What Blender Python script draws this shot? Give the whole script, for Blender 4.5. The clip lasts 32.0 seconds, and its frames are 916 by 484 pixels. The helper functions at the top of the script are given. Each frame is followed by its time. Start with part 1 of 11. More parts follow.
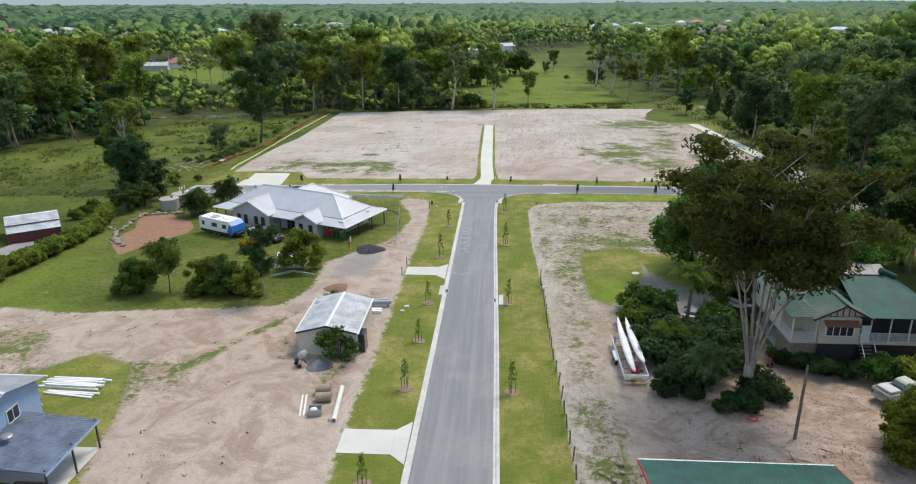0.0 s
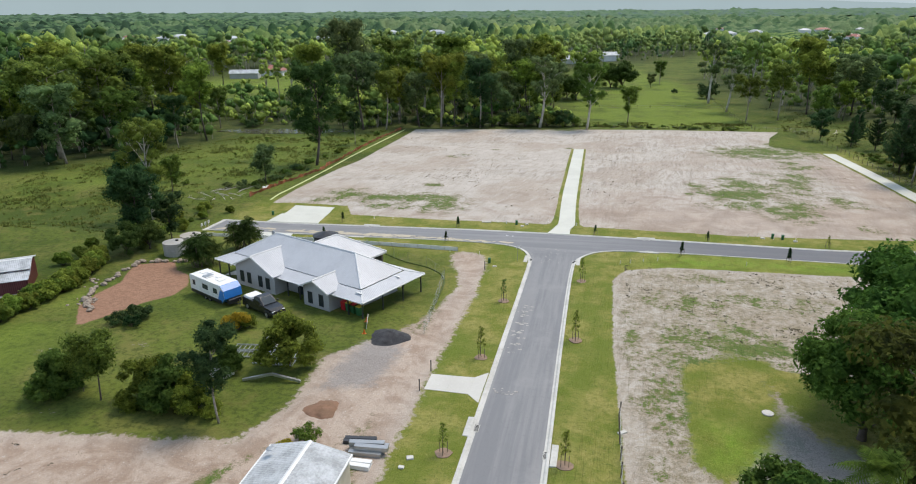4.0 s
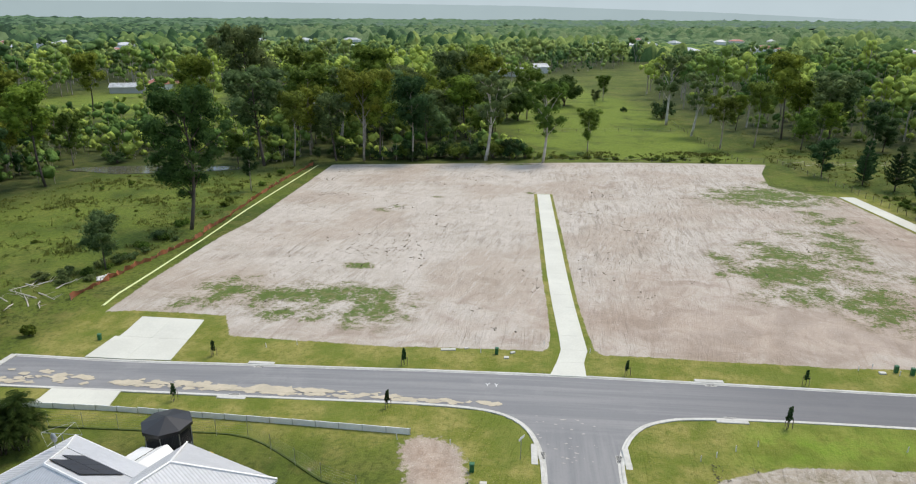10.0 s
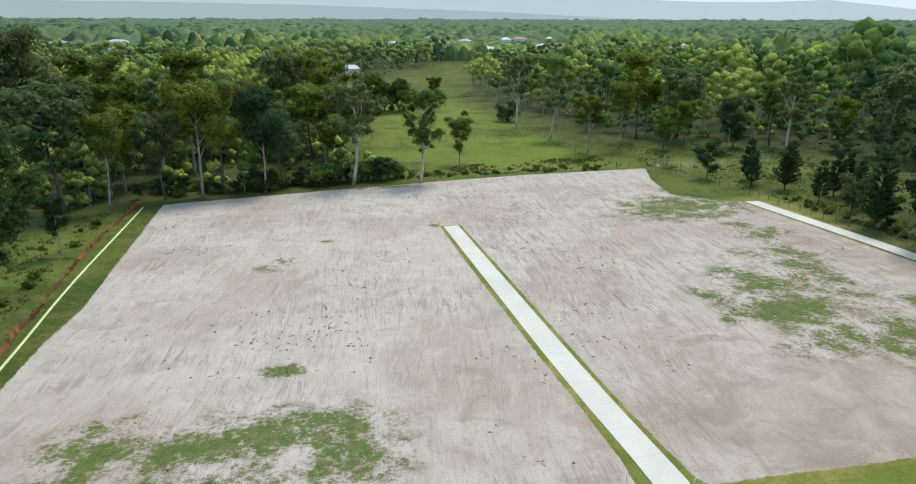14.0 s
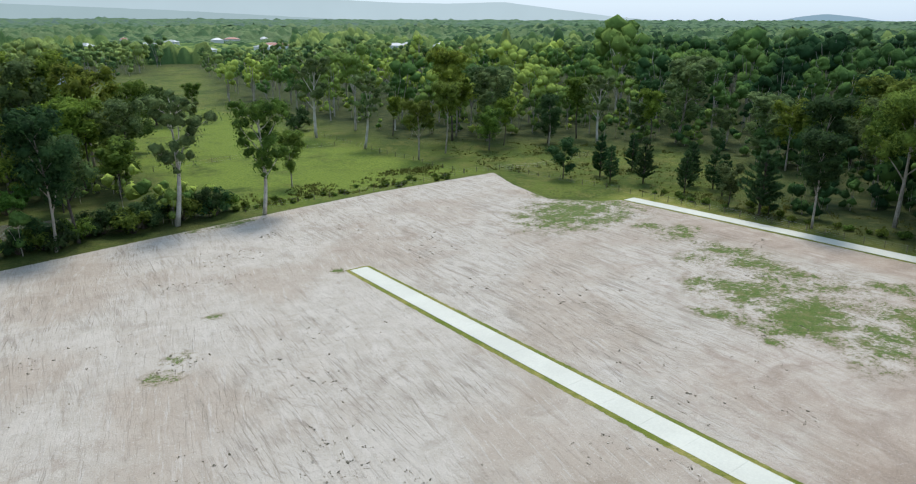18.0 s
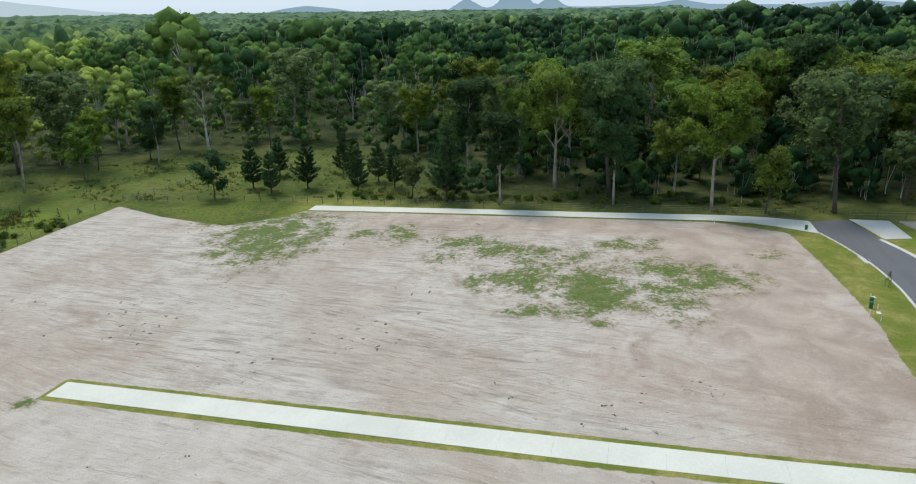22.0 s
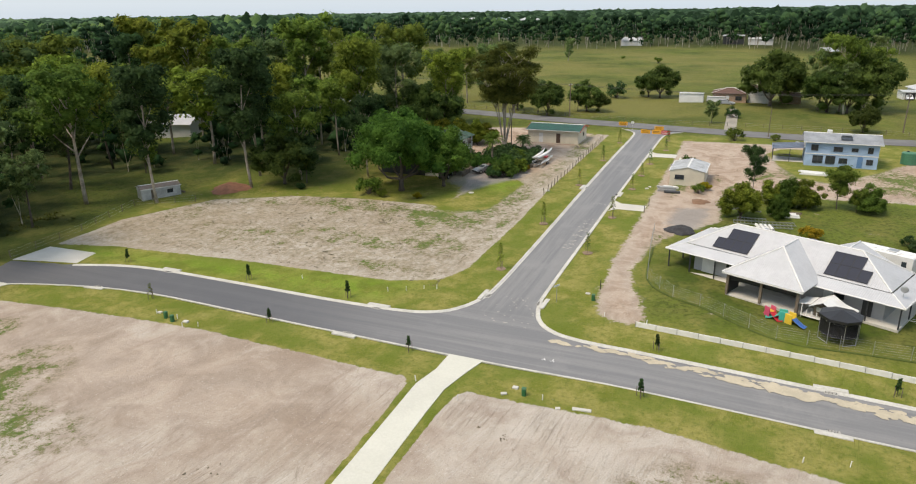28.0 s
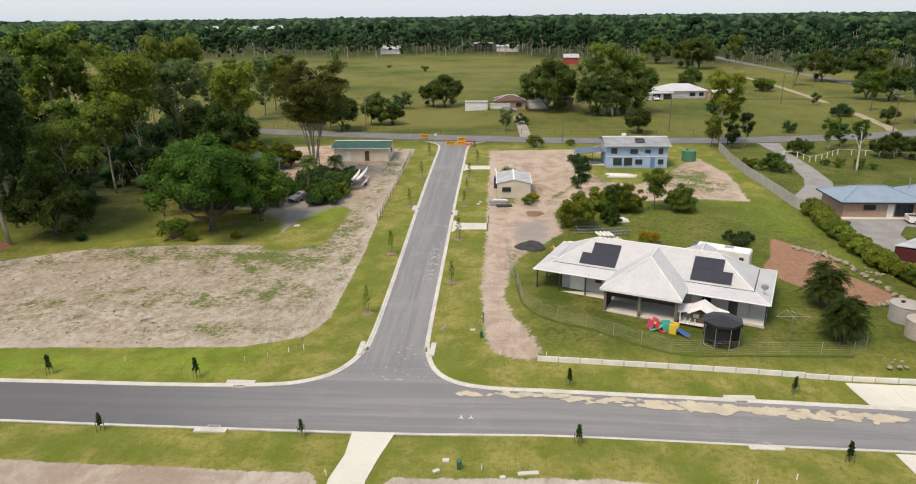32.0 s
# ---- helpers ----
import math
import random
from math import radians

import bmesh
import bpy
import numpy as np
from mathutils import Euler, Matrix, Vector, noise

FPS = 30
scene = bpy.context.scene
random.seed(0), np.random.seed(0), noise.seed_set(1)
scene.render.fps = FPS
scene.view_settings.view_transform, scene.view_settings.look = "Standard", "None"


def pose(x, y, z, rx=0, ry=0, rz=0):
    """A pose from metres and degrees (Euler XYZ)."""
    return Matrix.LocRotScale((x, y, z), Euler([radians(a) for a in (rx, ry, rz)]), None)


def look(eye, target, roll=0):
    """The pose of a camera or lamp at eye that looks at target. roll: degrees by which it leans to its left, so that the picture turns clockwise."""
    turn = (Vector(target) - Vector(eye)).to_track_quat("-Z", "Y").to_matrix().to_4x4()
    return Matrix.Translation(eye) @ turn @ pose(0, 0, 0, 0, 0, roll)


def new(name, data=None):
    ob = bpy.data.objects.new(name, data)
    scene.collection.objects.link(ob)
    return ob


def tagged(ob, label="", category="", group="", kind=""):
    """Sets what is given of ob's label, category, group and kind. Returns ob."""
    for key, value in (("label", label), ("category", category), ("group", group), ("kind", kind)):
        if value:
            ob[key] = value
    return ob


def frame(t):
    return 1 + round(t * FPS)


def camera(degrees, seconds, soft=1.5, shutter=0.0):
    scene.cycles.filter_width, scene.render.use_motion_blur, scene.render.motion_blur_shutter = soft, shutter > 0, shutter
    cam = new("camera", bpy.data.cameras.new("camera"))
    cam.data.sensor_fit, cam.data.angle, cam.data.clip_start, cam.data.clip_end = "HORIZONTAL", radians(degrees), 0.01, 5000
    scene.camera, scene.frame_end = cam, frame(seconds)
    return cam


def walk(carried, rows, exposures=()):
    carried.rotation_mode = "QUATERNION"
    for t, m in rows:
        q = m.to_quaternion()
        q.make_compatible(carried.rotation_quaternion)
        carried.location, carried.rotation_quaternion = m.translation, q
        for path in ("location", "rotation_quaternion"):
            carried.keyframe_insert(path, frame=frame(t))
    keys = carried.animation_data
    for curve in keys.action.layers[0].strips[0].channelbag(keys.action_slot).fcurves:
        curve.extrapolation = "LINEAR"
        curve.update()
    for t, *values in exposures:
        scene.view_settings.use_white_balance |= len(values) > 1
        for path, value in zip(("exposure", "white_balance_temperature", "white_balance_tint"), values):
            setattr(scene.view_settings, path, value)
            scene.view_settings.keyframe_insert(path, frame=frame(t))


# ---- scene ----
cam = camera(67.39, 32.0, 1.1)
ROWS = [
    (0, 0.71, -0.13, 31.93, 70.91, 0.28, 3.45),
    (0.5, 1.28, 2.88, 31.88, 70.95, 0.43, 4.37),
    (1, 1.99, 6.12, 31.83, 71.00, 0.50, 5.58),
    (1.5, 2.63, 9.53, 31.83, 71.16, 0.47, 7.07),
    (2, 3.12, 12.92, 31.76, 71.27, 0.47, 8.34),
    (2.5, 3.41, 16.27, 31.71, 71.36, 0.48, 9.49),
    (3, 3.46, 19.61, 31.71, 71.41, 0.47, 10.56),
    (3.5, 3.37, 23.02, 31.64, 71.48, 0.46, 11.51),
    (5.5, 1.76, 37.03, 31.35, 71.58, 0.37, 12.08),
    (6, 1.14, 40.68, 31.28, 71.65, 0.34, 12.06),
    (6.5, 0.47, 44.29, 31.21, 71.72, 0.32, 11.75),
    (7, -0.31, 47.83, 31.17, 71.79, 0.32, 10.84),
    (7.5, -1.10, 51.41, 31.11, 71.83, 0.31, 10.18),
    (8, -1.96, 54.94, 31.10, 71.86, 0.27, 9.10),
    (8.5, -2.96, 58.46, 31.07, 71.94, 0.21, 8.15),
    (9, -4.12, 61.92, 31.04, 72.02, 0.04, 7.25),
    (9.5, -5.82, 65.21, 31.13, 72.08, -0.16, 6.25),
    (10, -7.89, 68.42, 31.21, 72.12, -0.30, 5.12),
    (10.5, -10.24, 71.48, 31.28, 72.14, -0.38, 3.44),
    (11, -12.68, 74.56, 31.36, 72.14, -0.23, 1.39),
    (11.5, -14.93, 77.79, 31.35, 72.13, -0.07, -0.98),
    (12, -16.91, 81.06, 31.41, 72.11, -0.08, -3.23),
    (12.5, -18.96, 84.38, 31.44, 72.12, -0.18, -5.44),
    (13, -21.18, 87.75, 31.36, 72.18, -0.30, -7.54),
    (13.5, -23.55, 91.19, 31.22, 72.17, -0.20, -9.85),
    (14, -25.69, 94.74, 31.13, 72.11, -0.14, -12.51),
    (14.5, -27.77, 98.43, 30.91, 72.12, -0.16, -14.89),
    (16.5, -36.76, 113.73, 30.20, 72.27, -0.42, -26.22),
    (17, -39.12, 117.60, 30.05, 72.27, -0.34, -29.50),
    (17.5, -41.47, 121.52, 29.96, 72.24, -0.26, -32.85),
    (18, -43.77, 125.54, 29.95, 72.18, -0.18, -36.35),
    (18.5, -46.07, 129.51, 29.98, 72.13, -0.10, -40.09),
    (19, -47.99, 133.56, 30.06, 71.98, 0.14, -44.30),
    (19.5, -49.15, 137.42, 30.04, 71.91, 0.37, -48.59),
    (20, -49.50, 141.03, 30.07, 71.75, 0.52, -53.07),
    (20.5, -49.00, 144.55, 30.08, 71.59, 0.63, -57.56),
    (21, -47.88, 148.17, 29.86, 71.69, 0.52, -62.83),
    (21.5, -46.93, 151.84, 29.60, 71.62, 0.66, -68.50),
    (22, -45.91, 155.14, 29.54, 71.44, 0.83, -75.43),
    (22.5, -44.81, 158.05, 29.42, 71.30, 0.84, -82.51),
    (23, -43.50, 160.51, 29.30, 71.18, 0.78, -89.54),
    (23.5, -41.89, 162.92, 29.52, 71.03, 0.70, -96.29),
    (24, -39.90, 165.31, 29.50, 71.08, 0.50, -102.47),
    (24.5, -37.62, 167.69, 29.68, 71.22, 0.41, -109.11),
    (25, -35.45, 170.20, 29.58, 71.33, 0.52, -116.80),
    (25.5, -33.52, 172.36, 29.53, 71.27, 0.62, -124.85),
    (26, -31.78, 174.19, 29.51, 71.22, 0.72, -132.91),
    (26.5, -30.05, 175.60, 29.49, 71.19, 0.79, -140.24),
    (28.5, -22.84, 177.61, 29.57, 71.35, 0.87, -160.66),
    (29, -21.22, 177.35, 29.71, 71.36, 0.91, -164.75),
    (29.5, -19.70, 176.79, 29.81, 71.39, 0.94, -168.68),
    (30, -18.27, 176.01, 29.90, 71.39, 0.94, -172.73),
    (30.5, -16.88, 175.11, 30.04, 71.38, 0.88, -176.62),
    (31, -15.18, 174.03, 30.14, 71.47, 0.75, -177.37),
    (31.5, -13.64, 172.92, 30.22, 71.58, 0.66, -176.99),
    (32, -12.03, 171.77, 30.31, 71.64, 0.63, -176.72),
]
# the film's own exposure (stops), white balance (kelvin) and tint
TONE = [(0, .32, 7050, 13), (6, .28, 7200, 13), (9, .30, 7300, 13), (13, .32, 6950, 10), (17, .30, 6750, 8), (20, .27, 6800, 8), (23, .24, 7050, 8), (26, .33, 7850, 13), (29, .36, 8250, 14), (32, .35, 8450, 17)]
walk(cam, [(t, pose(*v)) for t, *v in ROWS], TONE)

# ---- sky, sun, exposure ----
SUN_EL, SUN_AZ = 60.0, 40.0          # degrees above the horizon; clockwise from +y
world = bpy.data.worlds.new("sky")
scene.world = world
world.use_nodes = True
wn = world.node_tree.nodes
sky = wn.new("ShaderNodeTexSky")
sky.sky_type, sky.sun_disc = "NISHITA", False
sky.sun_elevation, sky.sun_rotation = radians(SUN_EL), radians(SUN_AZ)
sky.air_density, sky.dust_density, sky.ozone_density = 1.0, 1.2, 1.5
veil = wn.new("ShaderNodeMix")                # bright even cloud over the blue
veil.data_type = "RGBA"
veil.inputs[0].default_value = 0.66
veil.inputs[7].default_value = (4.7, 6.5, 9.0, 1)
world.node_tree.links.new(sky.outputs[0], veil.inputs[6])
world.node_tree.links.new(veil.outputs[2], wn["Background"].inputs[0])
wn["Background"].inputs[1].default_value = 0.115
sun = new("sun", bpy.data.lights.new("sun", "SUN"))
sun.data.energy, sun.data.angle, sun.data.color = 2.4, radians(22), (1.0, 0.965, 0.91)
_d = Vector((math.sin(radians(SUN_AZ)) * math.cos(radians(SUN_EL)), math.cos(radians(SUN_AZ)) * math.cos(radians(SUN_EL)), math.sin(radians(SUN_EL))))
sun.matrix_basis = look(_d * 300, (0, 0, 0))

# ---- lie of the land ----
GY = [-1200, -300, 0, 42, 77, 113, 127, 205, 250, 400, 1200]
GZ = [2, 3, 3.0, 2.15, 1.3, 0.05, -0.4, -2.1, -2.9, -3.3, -3.3]


def fall(x, y):
    """How far the street's western arm dips towards the creek."""
    return -0.022 * np.clip(-16 - x, 0, 44) * np.interp(y, [113, 118, 133, 142], [0, 1, 1, 0])


def gz(x, y):
    """Height of the natural ground."""
    return float(np.interp(y, GY, GZ) + fall(x, y))


def west_arm(pts, k=2.0):
    """Plan points of the street's western arm, set back as the street dips."""
    return [(x, float(y - k * fall(x, y))) for x, y in pts]


rng = np.random.default_rng(7)


# ---- mesh helpers ----
class Geo:
    """Collects vertices and faces of one mesh."""

    def __init__(self):
        self.v, self.f = [], []

    def add(self, vs, fs):
        n = len(self.v)
        self.v.extend([tuple(p) for p in vs])
        self.f.extend([tuple(i + n for i in f) for f in fs])
        return self

    def box(self, x0, y0, z0, x1, y1, z1, m=None):
        vs = [Vector((x, y, z)) for z in (z0, z1) for y in (y0, y1) for x in (x0, x1)]
        if m is not None:
            vs = [m @ p for p in vs]
        return self.add(vs, [(0, 2, 3, 1), (4, 5, 7, 6), (0, 1, 5, 4), (2, 6, 7, 3), (0, 4, 6, 2), (1, 3, 7, 5)])

    def cham(self, x0, y0, z0, x1, y1, z1, b=0.03, m=None):
        """A box whose edges are chamfered by b."""
        vs, idx = [], {}
        for sx in (0, 1):
            for sy in (0, 1):
                for sz in (0, 1):
                    c = ((x0, x1)[sx], (y0, y1)[sy], (z0, z1)[sz])
                    d = (b if sx == 0 else -b, b if sy == 0 else -b, b if sz == 0 else -b)
                    for a in range(3):
                        p = [c[k] + (0 if k == a else d[k]) for k in range(3)]
                        idx[sx, sy, sz, a] = len(vs)
                        vs.append(Vector(p))
        fs = []
        for a in range(3):
            u, w = [(1, 2), (2, 0), (0, 1)][a]
            for s in (0, 1):
                q = []
                for su, sw in ((0, 0), (1, 0), (1, 1), (0, 1)):
                    k = [0, 0, 0]
                    k[a], k[u], k[w] = s, su, sw
                    q.append(idx[(*k, a)])
                fs.append(tuple(q if s else q[::-1]))
        for a in range(3):
            u, w = [(1, 2), (2, 0), (0, 1)][a]
            for su in (0, 1):
                for sw in (0, 1):
                    k0, k1 = [0, 0, 0], [0, 0, 0]
                    k0[u] = k1[u] = su
                    k0[w] = k1[w] = sw
                    k1[a] = 1
                    q = (idx[(*k0, u)], idx[(*k1, u)], idx[(*k1, w)], idx[(*k0, w)])
                    fs.append(q if su == sw else q[::-1])
        for sx in (0, 1):
            for sy in (0, 1):
                for sz in (0, 1):
                    q = tuple(idx[sx, sy, sz, a] for a in range(3))
                    fs.append(q if (sx + sy + sz) % 2 else q[::-1])
        if m is not None:
            vs = [m @ p for p in vs]
        return self.add(vs, fs)

    def tube(self, pts, radii, n=6, cap=True):
        pts = [Vector(p) for p in pts]
        if not hasattr(radii, "__len__"):
            radii = [radii] * len(pts)
        vs, fs = [], []
        for i, (p, r) in enumerate(zip(pts, radii)):
            t = (pts[min(i + 1, len(pts) - 1)] - pts[max(i - 1, 0)]).normalized()
            a = t.cross(Vector((0, 0, 1)) if abs(t.z) < 0.9 else Vector((1, 0, 0))).normalized()
            b = t.cross(a)
            for k in range(n):
                w = 2 * math.pi * k / n
                vs.append(p + (a * math.cos(w) + b * math.sin(w)) * r)
        for i in range(len(pts) - 1):
            for k in range(n):
                k2 = (k + 1) % n
                fs.append((i * n + k, i * n + k2, (i + 1) * n + k2, (i + 1) * n + k))
        if cap:
            fs.append(tuple(range(n))[::-1])
            fs.append(tuple((len(pts) - 1) * n + k for k in range(n)))
        return self.add(vs, [f[::-1] for f in fs])

    def slab(self, poly, th):
        """A flat 3D polygon given a thickness downwards."""
        n = len(poly)
        vs = [Vector(p) for p in poly] + [Vector(p) - Vector((0, 0, th)) for p in poly]
        fs = [tuple(range(n)), tuple(range(2 * n - 1, n - 1, -1))]
        fs += [(i, i + n, (i + 1) % n + n, (i + 1) % n) for i in range(n)]
        return self.add(vs, fs)

    def prism(self, poly, z0, z1):
        return self.slab([(x, y, z1) for x, y in poly], z1 - z0)

    def ball(self, c, r, nu=10, nv=6, wob=0.0, rs=None):
        c, r = Vector(c), (Vector((r, r, r)) if not hasattr(r, "__len__") else Vector(r))
        vs, fs = [], []
        for j in range(nv + 1):
            a = math.pi * j / nv
            for i in range(nu):
                b = 2 * math.pi * i / nu
                k = 1 + (wob * (rs.random() - 0.5) if rs is not None and 0 < j < nv else 0)
                vs.append(c + Vector((r.x * math.sin(a) * math.cos(b), r.y * math.sin(a) * math.sin(b), r.z * math.cos(a))) * k)
        for j in range(nv):
            for i in range(nu):
                fs.append((j * nu + i, (j + 1) * nu + i, (j + 1) * nu + (i + 1) % nu, j * nu + (i + 1) % nu))
        return self.add(vs, fs)

    def mesh(self, name, material, smooth=False):
        me = bpy.data.meshes.new(name)
        me.from_pydata(self.v, [], self.f)
        if material:
            me.materials.append(material)
        if smooth:
            me.polygons.foreach_set("use_smooth", [True] * len(me.polygons))
        me.validate()
        return me


def part(name, geo, material, parent, label="", smooth=False):
    """One mesh object under a thing or a part."""
    ob = new(name, geo if isinstance(geo, bpy.types.Mesh) else geo.mesh(name, material, smooth))
    ob.parent = parent
    if label:
        ob["label"] = label
    return ob


def thing(name, m, label="", category="", group=""):
    ob = new(name)
    ob.empty_display_size = 0.3
    ob.matrix_basis = m
    return tagged(ob, label, category, group)


def solid(name, geo, material, label, category, group="", kind="", smooth=False, m=None):
    """A thing of one mesh."""
    ob = new(name, geo.mesh(name, material, smooth))
    if m is not None:
        ob.matrix_basis = m
    return tagged(ob, label, category, group, kind)


def quick_mesh(name, verts, faces, material, smooth=False):
    """A mesh from numpy arrays: faces all of one size."""
    me = bpy.data.meshes.new(name)
    nv, nf, k = len(verts), len(faces), faces.shape[1]
    me.vertices.add(nv)
    me.vertices.foreach_set("co", np.asarray(verts, np.float32).ravel())
    me.loops.add(nf * k)
    me.loops.foreach_set("vertex_index", np.asarray(faces, np.int32).ravel())
    me.polygons.add(nf)
    me.polygons.foreach_set("loop_start", np.arange(0, nf * k, k, dtype=np.int32))
    me.polygons.foreach_set("use_smooth", np.full(nf, smooth))
    me.materials.append(material)
    me.update(calc_edges=True)
    return me


# ---- materials ----
def nodes_of(name):
    m = bpy.data.materials.new(name)
    m.use_nodes = True
    nt = m.node_tree
    return m, nt, nt.nodes["Principled BSDF"]


def mix(nt, fac, a, b, kind="MIX"):
    n = nt.nodes.new("ShaderNodeMix")
    n.data_type, n.blend_type = "RGBA", kind
    for sock, val in ((n.inputs[0], fac), (n.inputs[6], a), (n.inputs[7], b)):
        if isinstance(val, bpy.types.NodeSocket):
            nt.links.new(val, sock)
        elif isinstance(val, (int, float)):
            sock.default_value = val
        else:
            sock.default_value = (*val, 1)
    return n.outputs[2]


def maths(nt, op, a, b=0.0, clamp=False):
    n = nt.nodes.new("ShaderNodeMath")
    n.operation, n.use_clamp = op, clamp
    for sock, val in ((n.inputs[0], a), (n.inputs[1], b)):
        if isinstance(val, bpy.types.NodeSocket):
            nt.links.new(val, sock)
        else:
            sock.default_value = val
    return n.outputs[0]


def step(nt, val, lo, hi):
    n = nt.nodes.new("ShaderNodeMapRange")
    n.interpolation_type = "SMOOTHSTEP"
    nt.links.new(val, n.inputs[0])
    n.inputs[1].default_value, n.inputs[2].default_value = lo, hi
    return n.outputs[0]


def place(nt, world_space=False, scale=(1, 1, 1), rz=0.0):
    if world_space:
        src = nt.nodes.new("ShaderNodeNewGeometry").outputs["Position"]
    else:
        src = nt.nodes.new("ShaderNodeTexCoord").outputs["Object"]
    mp = nt.nodes.new("ShaderNodeMapping")
    if rz:
        mp.vector_type, scale = "TEXTURE", tuple(1 / k for k in scale)
    mp.inputs["Scale"].default_value = scale
    mp.inputs["Rotation"].default_value = (0, 0, radians(rz))
    nt.links.new(src, mp.inputs[0])
    return mp.outputs[0]


def noise_tex(nt, vec, scale, detail=4.0, rough=0.55, dist=0.0):
    n = nt.nodes.new("ShaderNodeTexNoise")
    n.inputs["Scale"].default_value, n.inputs["Detail"].default_value = scale, detail
    n.inputs["Roughness"].default_value, n.inputs["Distortion"].default_value = rough, dist
    nt.links.new(vec, n.inputs["Vector"])
    return n.outputs[0]


def bump(nt, bsdf, height, strength, distance):
    n = nt.nodes.new("ShaderNodeBump")
    n.inputs["Strength"].default_value, n.inputs["Distance"].default_value = strength, distance
    nt.links.new(height, n.inputs["Height"])
    nt.links.new(n.outputs[0], bsdf.inputs["Normal"])


def mat(name, a, b=None, big=0.6, fine=9.0, rough=0.8, metal=0.0, relief=0.25, world_space=False, rand=0.0, ribs=None, spec=0.5):
    """A weathered surface that varies between the colours a and b at two scales. ribs: (axis, per metre) for corrugation."""
    m, nt, bs = nodes_of(name)
    b = b or tuple(c * 0.72 for c in a)
    vec = place(nt, world_space)
    n1, n2 = noise_tex(nt, vec, big, 5), noise_tex(nt, vec, fine, 5, 0.65)
    f = maths(nt, "ADD", maths(nt, "MULTIPLY", n1, 0.6), maths(nt, "MULTIPLY", n2, 0.4))
    col = mix(nt, step(nt, f, 0.36, 0.64), a, b)
    if rand:
        oi = nt.nodes.new("ShaderNodeObjectInfo")
        hsv = nt.nodes.new("ShaderNodeHueSaturation")
        nt.links.new(maths(nt, "ADD", maths(nt, "MULTIPLY", oi.outputs["Random"], rand), 1 - rand / 2), hsv.inputs["Value"])
        nt.links.new(col, hsv.inputs["Color"])
        col = hsv.outputs[0]
    nt.links.new(col, bs.inputs["Base Color"])
    bs.inputs["Roughness"].default_value, bs.inputs["Metallic"].default_value = rough, metal
    bs.inputs["Specular IOR Level"].default_value = spec
    h = n2
    if ribs:
        w = nt.nodes.new("ShaderNodeTexWave")
        w.wave_profile, w.bands_direction = "SIN", ribs[0]
        w.inputs["Scale"].default_value = ribs[1] / 3.18
        w.inputs["Distortion"].default_value = 0
        nt.links.new(place(nt), w.inputs["Vector"])
        h = maths(nt, "ADD", w.outputs[1], maths(nt, "MULTIPLY", n2, 0.25))
        bump(nt, bs, h, 0.7, 0.03)
    elif relief:
        bump(nt, bs, h, relief, 0.03)
    return m


def leaf_mat(name, dark, light, yellow=0.0, rough=0.75):
    """Leaves: each its own tone, each tree its own cast."""
    m, nt, bs = nodes_of(name)
    geo = nt.nodes.new("ShaderNodeNewGeometry")
    oi = nt.nodes.new("ShaderNodeObjectInfo")
    vec = place(nt)
    n1, n2 = noise_tex(nt, vec, 0.45, 3), noise_tex(nt, vec, 2.4, 5, 0.75)
    bump(nt, bs, n2, 1.0, 0.35)
    f = maths(nt, "ADD", maths(nt, "MULTIPLY", geo.outputs["Random Per Island"], 0.48), maths(nt, "ADD", maths(nt, "MULTIPLY", step(nt, n1, 0.35, 0.65), 0.24), maths(nt, "MULTIPLY", step(nt, n2, 0.36, 0.64), 0.28)))
    col = mix(nt, f, dark, light)
    hsv = nt.nodes.new("ShaderNodeHueSaturation")
    nt.links.new(maths(nt, "ADD", maths(nt, "MULTIPLY", oi.outputs["Random"], 0.045), 0.490 - yellow), hsv.inputs["Hue"])
    nt.links.new(maths(nt, "ADD", maths(nt, "MULTIPLY", maths(nt, "FRACT", maths(nt, "MULTIPLY", oi.outputs["Random"], 7.31)), 0.5), 0.75), hsv.inputs["Value"])
    nt.links.new(col, hsv.inputs["Color"])
    nt.links.new(hsv.outputs[0], bs.inputs["Base Color"])
    bs.inputs["Roughness"].default_value = rough
    bs.inputs["Specular IOR Level"].default_value = 0.08
    out = nt.nodes["Material Output"]
    tr = nt.nodes.new("ShaderNodeBsdfTranslucent")
    nt.links.new(hsv.outputs[0], tr.inputs[0])
    ms = nt.nodes.new("ShaderNodeMixShader")
    ms.inputs[0].default_value = 0.40
    nt.links.new(bs.outputs[0], ms.inputs[1])
    nt.links.new(tr.outputs[0], ms.inputs[2])
    nt.links.new(ms.outputs[0], out.inputs[0])
    return m


def plain(name, c, rough=0.5, metal=0.0):
    return mat(name, c, tuple(v * 0.86 for v in c), 1.5, 14, rough, metal, 0.06)


def glass_mat(name, c=(0.02, 0.025, 0.03)):
    m, nt, bs = nodes_of(name)
    n1 = noise_tex(nt, place(nt), 1.3, 2)
    nt.links.new(mix(nt, n1, c, tuple(v * 1.8 for v in c)), bs.inputs["Base Color"])
    bs.inputs["Roughness"].default_value = 0.06
    return m


